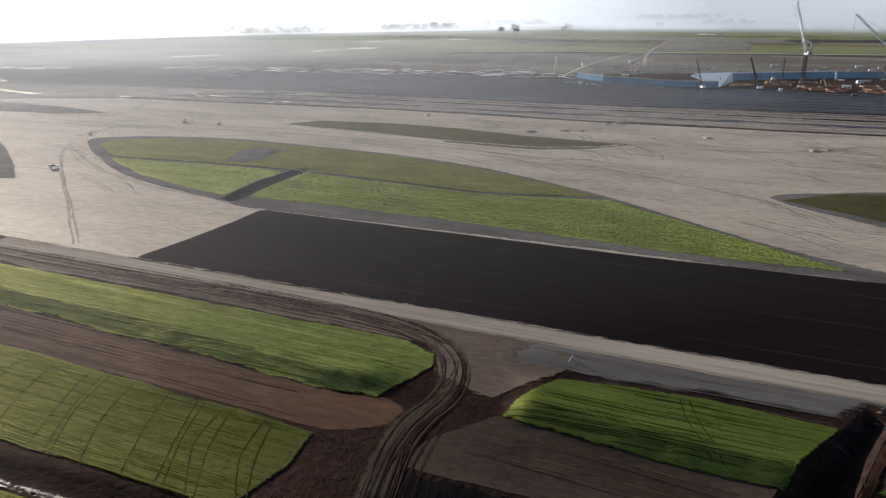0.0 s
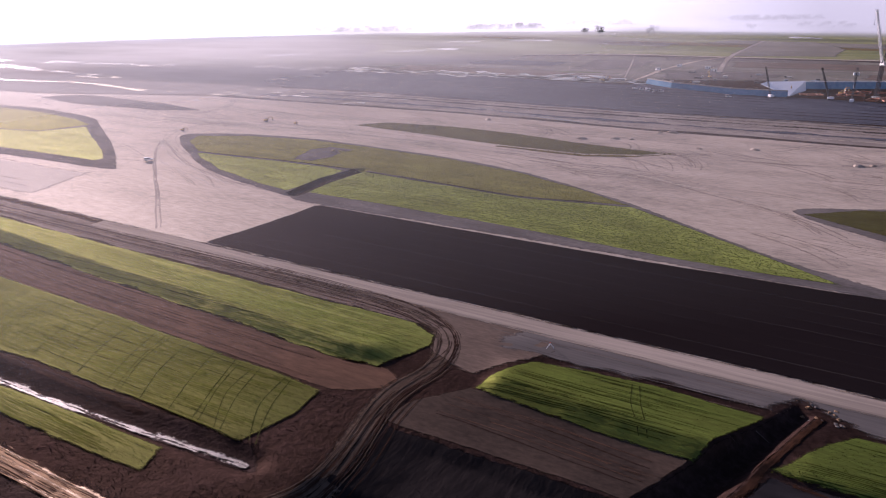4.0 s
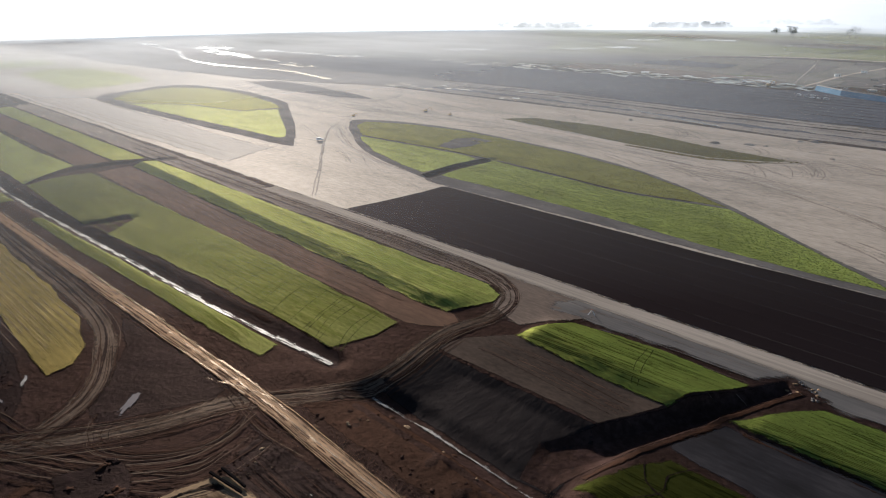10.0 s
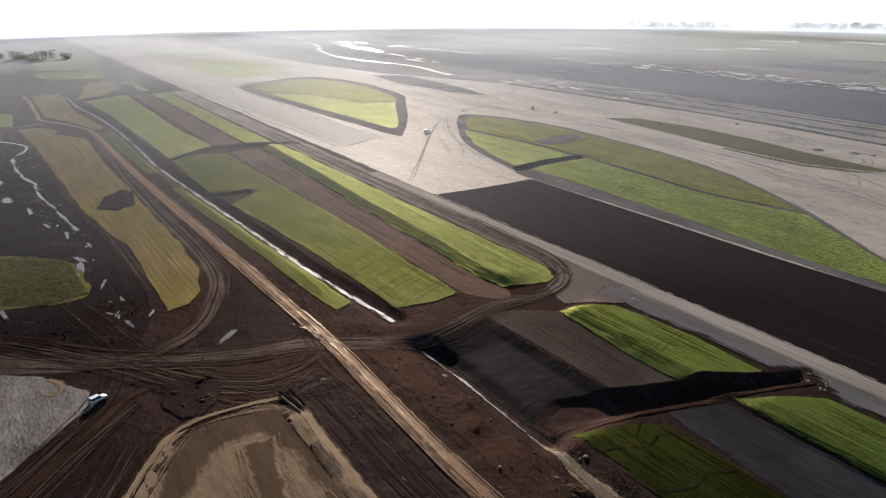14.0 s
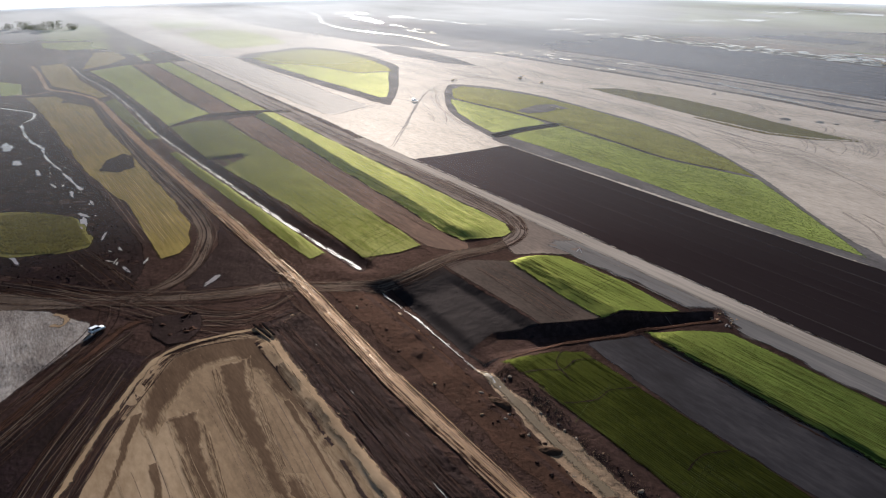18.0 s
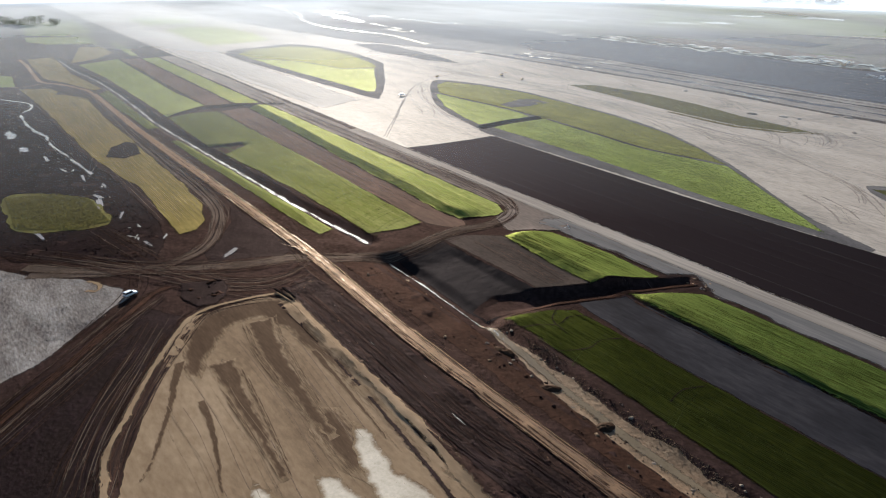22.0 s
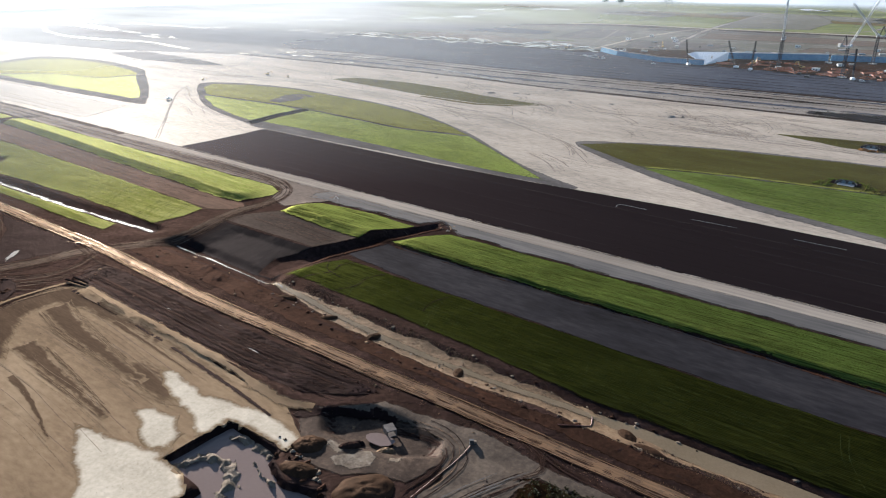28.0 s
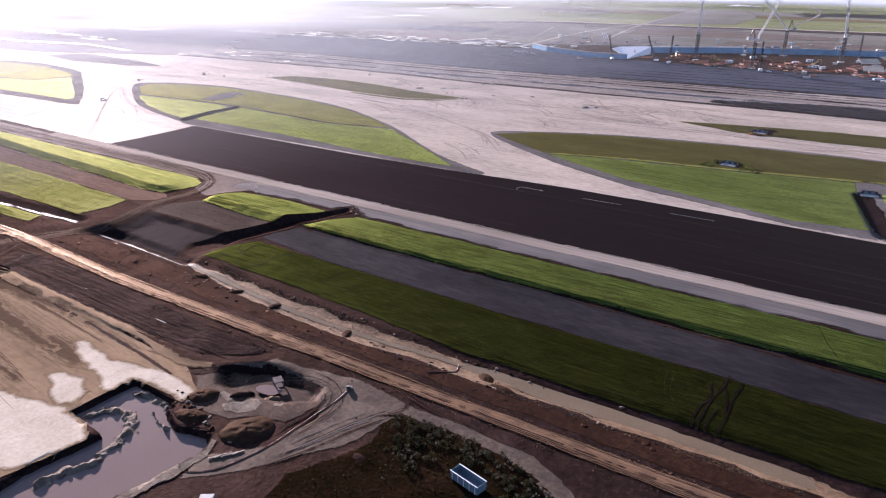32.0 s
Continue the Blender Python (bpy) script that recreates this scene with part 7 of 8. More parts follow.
bm = bmesh.new()
box(bm, (0, 0, 0.3), (3.2, 2.2, 0.5), bevel=0.1)
slab = part("concrete_slab", bm, M["concrete"], None)
tagged(slab, "pale concrete slab lying on the pond bank", "slab").matrix_basis = pose(316.5, -181.5, level(316, -181) + 0.1, 0, 0, 35)
for k in range(5):
    bm = bmesh.new()
    box(bm, (0, 0, 0.12), (3.0, 0.35, 0.24), bevel=0.03)
    pl = part("timber_beam", bm, M["timber"], None)
    tagged(pl, "weathered timber beam lying on the pond bank", "timber", "beams by the pond").matrix_basis = pose(306.5 + 0.9 * k, -171 + 1.1 * k, level(306 + k, -171 + k) + 0.15, 0, 0, 60 + 9 * (k % 3))

marker = thing("survey_marker", "white survey tripod with a red cap", "survey marker")
for a in (0, 120, 240):
    bm = bmesh.new()
    bar(bm, (1.3 * math.cos(radians(a)), 1.3 * math.sin(radians(a)), 0), (0, 0, 1.5), 0.1)
    part("leg", bm, M["white"], marker)
bm = bmesh.new()
box(bm, (0, 0, 1.6), (0.35, 0.35, 0.3), bevel=0.05)
part("cap", bm, M["redsteel"], marker, "red cap")
marker.matrix_basis = pose(152, -15, level(152, -15) + 0.1)

for x, y, a, lab in ((348, 158, 0, "dark culvert headwall with two pale round pipes"), (346, 245, 0, "dark culvert headwall half dug out of the verge"), (419, 139, 10, "small concrete headwall at a ditch end")):
    hw = thing("culvert_headwall", lab, "culvert")
    bm = bmesh.new()
    box(bm, (0, 0, 0.7), (7.0, 0.5, 2.2), bevel=0.06)
    part("headwall", bm, M["steel"], hw)
    for s in (-1, 1):
        bm = bmesh.new()
        box(bm, (s * 4.2, -1.1, 0.4), (0.4, 3.0, 1.6), pose(0, 0, 0, 0, 0, s * 35), 0.05)
        part("wing_wall", bm, M["steel"], hw)
        bm = bmesh.new()
        tube(bm, (s * 1.5, -0.5, 0.6), (s * 1.5, 0.3, 0.6), 0.95, n=20)
        part("pipe_mouth", bm, M["bluepaint"], hw, "pale blue pipe mouth")
    bm = bmesh.new()
    box(bm, (0, -2.2, -0.05), (8.0, 3.8, 0.3), bevel=0.05)
    part("apron_slab", bm, M["concrete"], hw)
    hw.matrix_basis = pose(x, y, level(x, y) + 0.5, 0, 0, a)
region("culvert_hollow", [(339, 157), (341.5, 163), (346, 166.5), (351, 166), (355, 161), (354.5, 155.5), (348, 154.5), (342, 155)], M["mud"], 0.45, 2, "dark hollow behind a culvert headwall", "hollow", 0.3, 1.2)
region("culvert_hollow", [(339, 244), (341.5, 250), (346, 253), (351, 252), (354, 247), (353, 242.5), (346, 241.5)], M["mud"], 0.45, 2, "dark hollow dug round a culvert headwall", "hollow", 0.3, 1.2)

# rough lumps of spoil round the pond and along the creek
def lump(name, x, y, r, up, mat, label, seed, group=""):
    bm = bmesh.new()
    bmesh.ops.create_icosphere(bm, subdivisions=3, radius=1.0)
    for v in bm.verts:
        k = 1 + 0.6 * noise.noise(v.co * 1.3 + Vector((seed, 0, 0))) + 0.4 * noise.noise(v.co * 3.7 + Vector((0, seed, 0)))
        v.co = Vector((v.co.x * r * k, v.co.y * r * k * 0.75, max(-0.25, v.co.z) * up * k * 0.55))
    ob = part(name, bm, mat, None, smooth=True)
    ob.matrix_basis = pose(x, y, level(x, y) + 0.02, 0, 0, seed * 47 % 180)
    return tagged(ob, label, "spoil heap", group)


def heap(x, y, ra, rb, turn, up, mat, label, seed, group="", base=None):
    """A tipped mound of loose earth: steep foot, rounded uneven top, lying into the ground."""
    rings, seg = 12, 40
    verts, faces = [(0, 0, up)], []
    for i in range(1, rings + 1):
        q = i / rings
        for k in range(seg):
            a = 2 * math.pi * k / seg
            n1 = noise.noise(Vector((1.6 * math.cos(a), 1.6 * math.sin(a), seed)))
            n2 = noise.noise(Vector((4 * q * math.cos(a), 4 * q * math.sin(a), seed + 5))) + 0.5 * noise.noise(Vector((11 * q * math.cos(a), 11 * q * math.sin(a), seed + 9)))
            out = q * (1 + 0.14 * n1)
            verts.append((ra * out * math.cos(a), rb * out * math.sin(a), up * (1 - q ** 2.6) * (1 + 0.16 * n2) + 0.05 * up * n2 - (0.5 if i == rings else 0)))
    for k in range(seg):
        j = (k + 1) % seg
        faces.append((0, 1 + k, 1 + j))
        for i in range(rings - 1):
            p = 1 + i * seg
            faces.append((p + k, p + seg + k, p + seg + j, p + j))
    ob = mesh_object("earth_mound", verts, faces, mat)
    ob.matrix_basis = pose(x, y, (level(x, y) if base is None else base) + 0.05, 0, 0, turn)
    return tagged(ob, label, "spoil heap", group)


heap(305, -158.9, 7.6, 5.6, 50, 1.3, M["spoil"], "large round mound of red-brown spoil beside the pond", 1, base=0)
heap(282.8, -155, 4.4, 3.6, 40, 1.1, M["spoil"], "round mound of dark spoil beside the pond", 2, base=0)
heap(287.5, -162.8, 5.6, 2.8, 15, 1.1, M["spoil"], "low long mound of wet spoil beside the pond", 3, base=-0.2)
heap(298, -144.4, 2.6, 1.6, 60, 1.0, M["sand"], "small sandy mound in the pump pit", 4)
heap(291, -149.5, 3.0, 1.4, 50, 0.9, M["dirt"], "low ridge of mud in the pump pit", 5)
heap(290.5, -145.5, 1.8, 1.2, 20, 0.8, M["mud"], "low heap of mud in the pump pit", 6)
for k, (x, y, ra, rb, up) in enumerate(((215, -102.6, 3.2, 1.9, 1.2), (237, -104.6, 3.0, 1.8, 1.2), (258, -104.6, 2.6, 2.0, 1.5), (292.6, -106.5, 3.6, 1.6, 1.0), (344, -103.8, 3.0, 2.0, 1.1), (351, -106.5, 3.4, 1.4, 0.8))):
    heap(x, y, 1.3 * ra, 1.1 * rb, 20 + 31 * k, 0.6 * up, M["spoil"], "dark mound of spoil dug from the creek", 10 + k, "mounds along the creek", base=level(x, y) - 0.1)
for k, (x, y, q) in enumerate(((103, 312, 2.6), (76, 274, 2.2), (57, 264, 2.4), (96, 308, 1.6), (86, 277, 1.4), (215, 262, 2.4), (222, 266, 1.6), (-30, 300, 2.4), (130, 268, 1.6), (160, 280, 2.0))):
    heap(x, y, q * 1.6, q, 17 * k, 0.4 * q, M["apron" if k % 2 else "aptrack"], "small pile of gravel tipped on the apron", 30 + k, "gravel piles on the apron", base=0.05)
for k, (x, y, q) in enumerate(((343.5, 238.5, 2.6), (347.5, 238, 2.2), (350.5, 239.5, 1.6))):
    heap(x, y, q * 1.4, q, 40 * k, 0.5 * q, M["rust"], "heap of rusty orange soil dug out at a culvert", 60 + k, "rusty heaps at the culvert")
# the ragged ridge of silt that stands out of the pond
WATER = -1.5
for line, wide in (([(258.5, -179.5), (262, -178.6), (263.3, -174.8), (266.6, -171.3), (271.8, -171.4), (277.3, -174.8), (278.4, -178.3), (280.3, -182.8), (281.2, -188.3), (279.3, -192.5), (277, -200)], 2.1), ([(262.5, -164.6), (266.5, -162.4), (274.1, -162), (278.8, -163)], 1.7), ([(276, -166), (280, -168), (286, -169.4)], 0.8)):
    c = curve_pts(line, 1.0)
    d = np.gradient(np.array(c), axis=0)
    d /= np.linalg.norm(d, axis=1)[:, None]
    nr = np.stack([-d[:, 1], d[:, 0]], 1) * wide
    rim = [tuple(map(float, p)) for p in np.array(c) + nr] + [tuple(map(float, p)) for p in (np.array(c) - nr)[::-1]]
    region("mud_islet", rim, M["silt"], 0.0, 0.6, "ragged pale silt ridge standing out of the pond", "mud bank", 1.1, 0.5, fade=0.25, skirt=0.6,
           height=lambda x, y: -terrain(x, y) + WATER - 0.25 + 0.95 * np.clip(1 - line_dist(x, y, c) / (wide * 1.1), 0, 1) + 0.5 * hash_noise(x, y, 1.5, 3) + 0.4 * hash_noise(x, y, 0.7, 4))
r = random.Random(9)
for k in range(34):
    t = r.random()
    lump("earth_clod", 278 + 22 * t + r.gauss(0, 2), -159 - 7 * t + r.gauss(0, 1.8), 0.35 + 0.6 * r.random(), 0.3 + 0.4 * r.random(), M["reddirt" if k % 3 else "silt"], "rough lump of wet spoil beside the pond", 40 + k, "spoil by the pond")
for k in range(90):
    t = r.random()
    side = r.choice((-1, 1))
    lump("earth_clod", 205 + 190 * t, -98.5 - 4.5 * t ** 0.6 + side * (3.6 + abs(r.gauss(0, 1.3))), 0.25 + 0.5 * r.random() ** 2, 0.25 + 0.3 * r.random(), M["silt" if k % 3 else "reddirt"], "pale stone on the creek bank", 240 + k, "stones along the creek")
for k in range(46):
    t = r.random()
    lump("earth_clod", 146 + 250 * t, -98.5 - 9 * t ** 0.5 + r.gauss(0, 2.2), 0.3 + 0.9 * r.random() ** 2, 0.2 + 0.35 * r.random(), M["reddirt" if k % 4 else "sand"], "low lump of churned earth by the creek", 90 + k, "spoil along the creek")
for k in range(110):
    x = r.uniform(134, 330)
    y = r.uniform(-113, -105) if k % 2 else r.uniform(-142, -125)
    lump("earth_clod", x, y, 0.22 + 0.5 * r.random() ** 2, 0.25 + 0.35 * r.random(), M["dirt" if k % 3 else "sand"], "small clod of earth on churned ground", 400 + k, "clods on churned ground")
for k in range(24):
    lump("earth_clod", 118 + 14 * r.random(), -170 + 14 * r.random(), 0.5 + 0.9 * r.random(), 0.3 + 0.6 * r.random(), M["reddirt" if k % 2 else "mud"], "lump of churned earth at the junction", 150 + k, "spoil at the junction")
for k in range(18):
    lump("earth_clod", 214 + 12 * r.random(), -18 + 8 * r.random(), 0.25 + 0.45 * r.random(), 0.2 + 0.3 * r.random(), M["greyverge" if k % 2 else "sand"], "broken rock beside the trench end", 190 + k, "rocks at the trench end")


# ---- crumbs of soil and stones ----
def crumbs(label, outline, n, size, mat, seed, lift=0.1):
    """Loose crumbs of earth or stones, too many to count, lying on bare ground, in one mesh."""
    rng = np.random.default_rng(seed)
    a = np.array(outline)
    (x0, y0), (x1, y1) = a.min(0), a.max(0)
    x, y = rng.uniform(x0, x1, 4 * n), rng.uniform(y0, y1, 4 * n)
    keep = inside(x, y, outline) & (hash_noise(x, y, 9.0, seed) + 0.7 * hash_noise(x, y, 3.0, seed + 1) + 0.5 * rng.uniform(-1, 1, 4 * n) > -0.1)
    x, y = x[keep][:n], y[keep][:n]
    n = len(x)
    z = terrain(x, y) + lift - 0.06
    r = size * (0.35 + rng.exponential(0.4, n).clip(0, 1.4))
    v = np.empty((n, 5, 3))
    for k in range(4):
        t = rng.uniform(0, 0.5, n) + k * math.pi / 2 + 0.7 * x
        q = r * rng.uniform(0.6, 1.2, n)
        v[:, k] = np.stack([x + q * np.cos(t), y + q * np.sin(t), z], 1)
    v[:, 4] = np.stack([x + 0.4 * r * rng.normal(0, 0.6, n), y + 0.4 * r * rng.normal(0, 0.6, n), z + 0.06 + r * rng.uniform(0.4, 1.0, n)], 1)
    b = (np.arange(n) * 5)[:, None]
    f = np.concatenate([np.stack([b[:, 0] + k, b[:, 0] + (k + 1) % 4, b[:, 0] + 4], 1) for k in range(4)])
    ob = mesh_object("loose_crumbs", v.reshape(-1, 3).tolist(), f.tolist(), mat, None, False)
    return tagged(ob, label, "loose soil", "", "stuff")


crumbs("loose crumbs of brown earth round the junction", [(40, -222), (50, -165), (96, -150), (118, -121), (134, -124), (139, -142), (137, -172), (160, -196), (226, -226), (226, -262), (160, -262), (118, -188), (90, -196)], 9000, 0.12, M["dirt"], 1, 0.1)
crumbs("loose crumbs of red-brown earth on the creek bank", [(124, -116), (140, -98), (200, -101), (290, -108), (400, -107), (480, -110), (480, -116), (250, -116)], 5000, 0.11, M["reddirt"], 2, 0.08)
crumbs("black clods turned up by the plough", [(139, -140), (134, -127), (160, -124.5), (230, -126.5), (283, -127), (277, -133), (262, -142), (170, -141)], 5000, 0.1, M["mud"], 3, 0.2)
crumbs("sandstone crumbs on the tan fill", [(146, -172), (144, -150), (180, -145), (262, -150), (256, -178), (268, -186), (266, -204), (228, -212), (180, -192)], 7000, 0.09, M["tan"], 4, 0.13)
crumbs("stones on the grey plot", [(50, -240), (92, -196), (110, -187), (118, -188), (145, -218), (158, -240), (150, -260), (60, -260)], 8000, 0.14, M["plot"], 5, 0.12)
crumbs("loose gravel round the pump pit", [(268, -150), (286, -131), (316, -126), (372, -129), (334, -150), (316, -170), (304, -182), (304, -168), (296, -152), (280, -152)], 2500, 0.07, M["sand"], 6, 0.14)
crumbs("silt crumbs and stones along the creek", [(190, -91), (205, -89), (240, -92.5), (300, -98), (365, -99), (480, -101), (480, -110), (430, -107), (360, -108.5), (300, -109), (248, -104), (210, -99)], 9000, 0.15, M["sand"], 7, 0.1)
crumbs("loose crumbs of earth between field and road", [(112, -64), (130, -60), (133, -92), (118, -114), (40, -114), (60, -101), (100, -97), (112, -90)], 4000, 0.11, M["dirt"], 8, 0.06)
crumbs("earth crumbs on the cut slope", [(142, -85), (141, -66), (152, -63), (190, -68), (195, -87), (172, -91)], 1500, 0.1, M["dirt"], 9, 0.08)
crumbs("lumps of black mud in the swamp", [(-200, -200), (-177, -165), (-101, -165), (-34, -160), (45, -158), (90, -170), (62, -214), (-80, -230)], 9000, 0.3, M["mud"], 10, 0.08)
crumbs("dry crumbs along the haul road", [(-100, -128), (-100, -119), (86, -114), (130, -113), (250, -116), (480, -115), (480, -125), (245, -126), (126, -123)], 9000, 0.13, M["road"], 11, 0.16)
crumbs("gravel crumbs on the runway verge", [(-160, -19), (-160, -5), (160, -4), (216, -6), (212, -19), (150, -21), (118, -19)], 7000, 0.12, M["verge"], 12, 0.15)

# ---- scrub and trees ----
def leaf_cloud(bm, centre, radius, n, rnd, size):
    for _ in range(n):
        d = Vector((rnd.gauss(0, 1), rnd.gauss(0, 1), rnd.gauss(0, 1))).normalized() * radius * (0.55 + 0.5 * rnd.random())
        c = Vector(centre) + Vector((d.x, d.y, d.z * 0.75))
        u = Vector((rnd.gauss(0, 1), rnd.gauss(0, 1), rnd.gauss(0, 1))).normalized()
        v = u.orthogonal().normalized()
        s = size * (0.6 + 0.8 * rnd.random())
        bm.faces.new([bm.verts.new(c + u * s), bm.verts.new(c + v * s * 0.6), bm.verts.new(c - u * s * 0.9)])


def shrub_mass(outline, n, label, mat, size, up, seed):
    rnd = random.Random(seed)
    a = np.array(outline)
    (x0, y0), (x1, y1) = a.min(0), a.max(0)
    bm = bmesh.new()
    made = 0
    while made < n:
        x, y = x0 + (x1 - x0) * rnd.random(), y0 + (y1 - y0) * rnd.random()
        if inside(x, y, outline):
            leaf_cloud(bm, (x, y, level(x, y) + up * (0.3 + 0.5 * rnd.random())), up * (0.5 + 0.5 * rnd.random()), 22, rnd, size)
            made += 1
    ob = part("scrub", bm, mat, None)
    return tagged(ob, label, "scrub", "", "stuff")


region("scrub_floor", [(331, -133), (342, -129.5), (366, -131.5), (382, -137), (396, -150), (396, -190), (330, -190), (326, -165), (334, -146)], M["darkgrass"], 0.1, 3, "dark weedy soil under scrub", "scrub ground", 1.0, 2)
tufts(bpy.data.objects["scrub_floor"], [(333, -134), (342, -130.5), (366, -132.5), (382, -138), (394, -150), (394, -188), (332, -188), (328, -166), (335, -147)], 0.5, M["leaves"], 31, (0.4, 0.25))
shrub_mass([(333, -134), (342, -130), (366, -132), (381, -137), (393, -150), (393, -162), (372, -160), (372, -141), (355, -139), (350, -150), (340, -146)], 330, "dense dark green scrub beside the track", M["leaves"], 0.34, 1.0, 3)
shrub_mass([(-20, -206), (-16, -190), (0, -178), (34, -177), (36, -190), (22, -208)], 240, "tussocks of olive reed in black mud", M["oliveblades"], 0.25, 0.6, 4)
shrub_mass([(-105, 236), (-90, 254), (-40, 261), (-40, 240), (-60, 233)], 30, "dark bushes on a scrub strip", M["leaves"], 0.5, 0.9, 5)
shrub_mass([(338, 163), (345, 168), (358, 163), (362, 154), (358, 150), (356, 160), (346, 164), (340, 156)], 60, "yellow-green weeds round a culvert", M["blades"], 0.4, 0.7, 6)
shrub_mass([(336, 158), (333, 150), (338, 146), (343, 152), (340, 158)], 40, "yellow-green weeds round a culvert", M["blades"], 0.4, 0.6, 7)
shrub_mass([(357, 160), (356, 148), (364, 146), (368, 156), (362, 162)], 50, "yellow-green weeds round a culvert", M["oliveblades"], 0.4, 0.6, 8)
shrub_mass([(357, 249), (356, 242), (366, 241), (368, 248)], 36, "olive weeds beside a dug-out culvert", M["oliveblades"], 0.4, 0.6, 9)


def gum_tree(seed, tall):
    rnd = random.Random(seed)
    tree = thing("tree", "gum tree standing in the fog, haze paling its grey-green leaf colour", "tree", "trees in the fog")
    bm = bmesh.new()
    tube(bm, (0, 0, -1), (0.3, 0.1, tall * 0.5), 0.55, 0.3, 8)
    part("trunk", bm, M["bark"], tree)
    tops = []
    for k in range(5):
        a = k * 1.3 + rnd.random()
        q = (tall * 0.3 * math.cos(a), tall * 0.3 * math.sin(a), tall * (0.6 + 0.3 * rnd.random()))
        bm = bmesh.new()
        tube(bm, (0.2, 0.1, tall * (0.3 + 0.04 * k)), q, 0.2, 0.07, 6)
        part("limb", bm, M["bark"], tree)
        tops.append(q)
    bm = bmesh.new()
    for q in tops + [(0, 0, tall * 0.85)]:
        leaf_cloud(bm, q, tall * 0.24, 60, rnd, 0.9)
    part("crown", bm, M["hazedleaves"], tree)
    return tree


protos = [gum_tree(1, 17), gum_tree(2, 21), gum_tree(3, 14)]
for k, p in enumerate(protos):
    p.matrix_basis = pose(-540 + 20 * k, 1262, 0)
rows = [(-560, 1240, -440, 1350, 40), (-800, 1050, -670, 1150, 34), (-145, 1880, 55, 2010, 46), (-840, -150, -790, -70, 8), (-300, 1240, -280, 1250, 3), (-190, 1290, -180, 1300, 2), (-20, 1420, -10, 1430, 2), (-900, 940, -800, 1050, 14), (-430, 1480, -300, 1560, 18), (60, 1560, 160, 1600, 10)]
for x0, y0, x1, y1, n in rows:
    for k in range(n):
        t = (k + 0.8 * r.random()) / n
        copy_thing(protos[k % 3], pose(x0 + (x1 - x0) * t + r.gauss(0, 8), y0 + (y1 - y0) * t + r.gauss(0, 8), 0, 0, 0, 360 * r.random()))


# ---- terminal building site ----
def retaining_wall(pts, up, thick, label):
    wall = thing("retaining_wall", label, "retaining wall")
    for (ax, ay), (bx, by) in zip(pts[:-1], pts[1:]):
        n = max(1, int(math.hypot(bx - ax, by - ay) / 9))
        for k in range(n):
            p, q = (ax + (bx - ax) * k / n, ay + (by - ay) * k / n), (ax + (bx - ax) * (k + 0.985) / n, ay + (by - ay) * (k + 0.985) / n)
            d = Vector((q[0] - p[0], q[1] - p[1], 0)).normalized()
            o = Vector((-d.y, d.x, 0))
            bm = bmesh.new()
            lo = [Vector((*p, 0.2)), Vector((*q, 0.2)), Vector((*q, 0.2)) + o * (thick + 1.6), Vector((*p, 0.2)) + o * (thick + 1.6)]
            hi = [Vector((*p, up)) + o * 1.6, Vector((*q, up)) + o * 1.6, Vector((*q, up)) + o * (thick + 1.6), Vector((*p, up)) + o * (thick + 1.6)]
            a, b = [bm.verts.new(v) for v in lo], [bm.verts.new(v) for v in hi]
            bm.faces.new(a[::-1])
            bm.faces.new(b)
            for i in range(4):
                bm.faces.new((a[i], a[(i + 1) % 4], b[(i + 1) % 4], b[i]))
            panel = part("liner_panel", bm, M["blue"], wall)
            bm = bmesh.new()
            bar(bm, hi[0] + Vector((0, 0, 0.4)), hi[1] + Vector((0, 0, 0.4)), 0.5, 0.9)
            part("coping", bm, M["white" if len(pts) < 3 else "concrete"], panel)
    return wall


retaining_wall([(14, 562), (44, 541), (104, 520), (150, 523)], 5.0, 1.2, "blue lined retaining wall with white coping")
retaining_wall([(150, 583), (248, 632)], 6.5, 1.2, "blue lined retaining wall behind the cranes")
retaining_wall([(250, 634), (340, 664), (470, 690)], 6.0, 1.2, "blue lined retaining wall at the back of the site")
ramp = thing("ramp", "white concrete ramp slab leaning between blue walls", "ramp")
bm = bmesh.new()
vs = [bm.verts.new(v) for v in ((124, 545, 8.0), (151, 525, 1.0), (160, 572, 1.0), (158, 578, 8.5), (128, 560, 8.5))]
bm.faces.new(vs)
ext = bmesh.ops.extrude_face_region(bm, geom=list(bm.faces))
bmesh.ops.translate(bm, vec=(0, 0, -0.5), verts=[v for v in ext["geom"] if isinstance(v, bmesh.types.BMVert)])
part("ramp_slab", bm, M["white"], ramp)


def formwork(sx, sy):
    fw = thing("formwork", "orange steel formwork frame on a building site", "formwork", "formwork frames")
    for s in (-1, 1):
        for n, p, q in (("side_beam", (-sx, s * sy, 1.2), (sx, s * sy, 1.2)), ("end_beam", (s * sx, -sy, 1.2), (s * sx, sy, 1.2))):
            bm = bmesh.new()
            bar(bm, p, q, 0.5, 0.9)
            part(n, bm, M["orange"], fw)
        for t in (-1, 1):
            bm = bmesh.new()
            bar(bm, (s * sx, t * sy, 0), (s * sx, t * sy, 2.4), 0.4)
            part("post", bm, M["steel"], fw)
    return fw


f0 = formwork(7, 4)
f0.matrix_basis = pose(165, 540, 0.35, 0, 0, 15)
for k in range(44):
    copy_thing(f0, pose(158 + 300 * r.random(), 520 + 62 * r.random() ** 1.6, 0.35, 0, 0, 90 * r.random()))


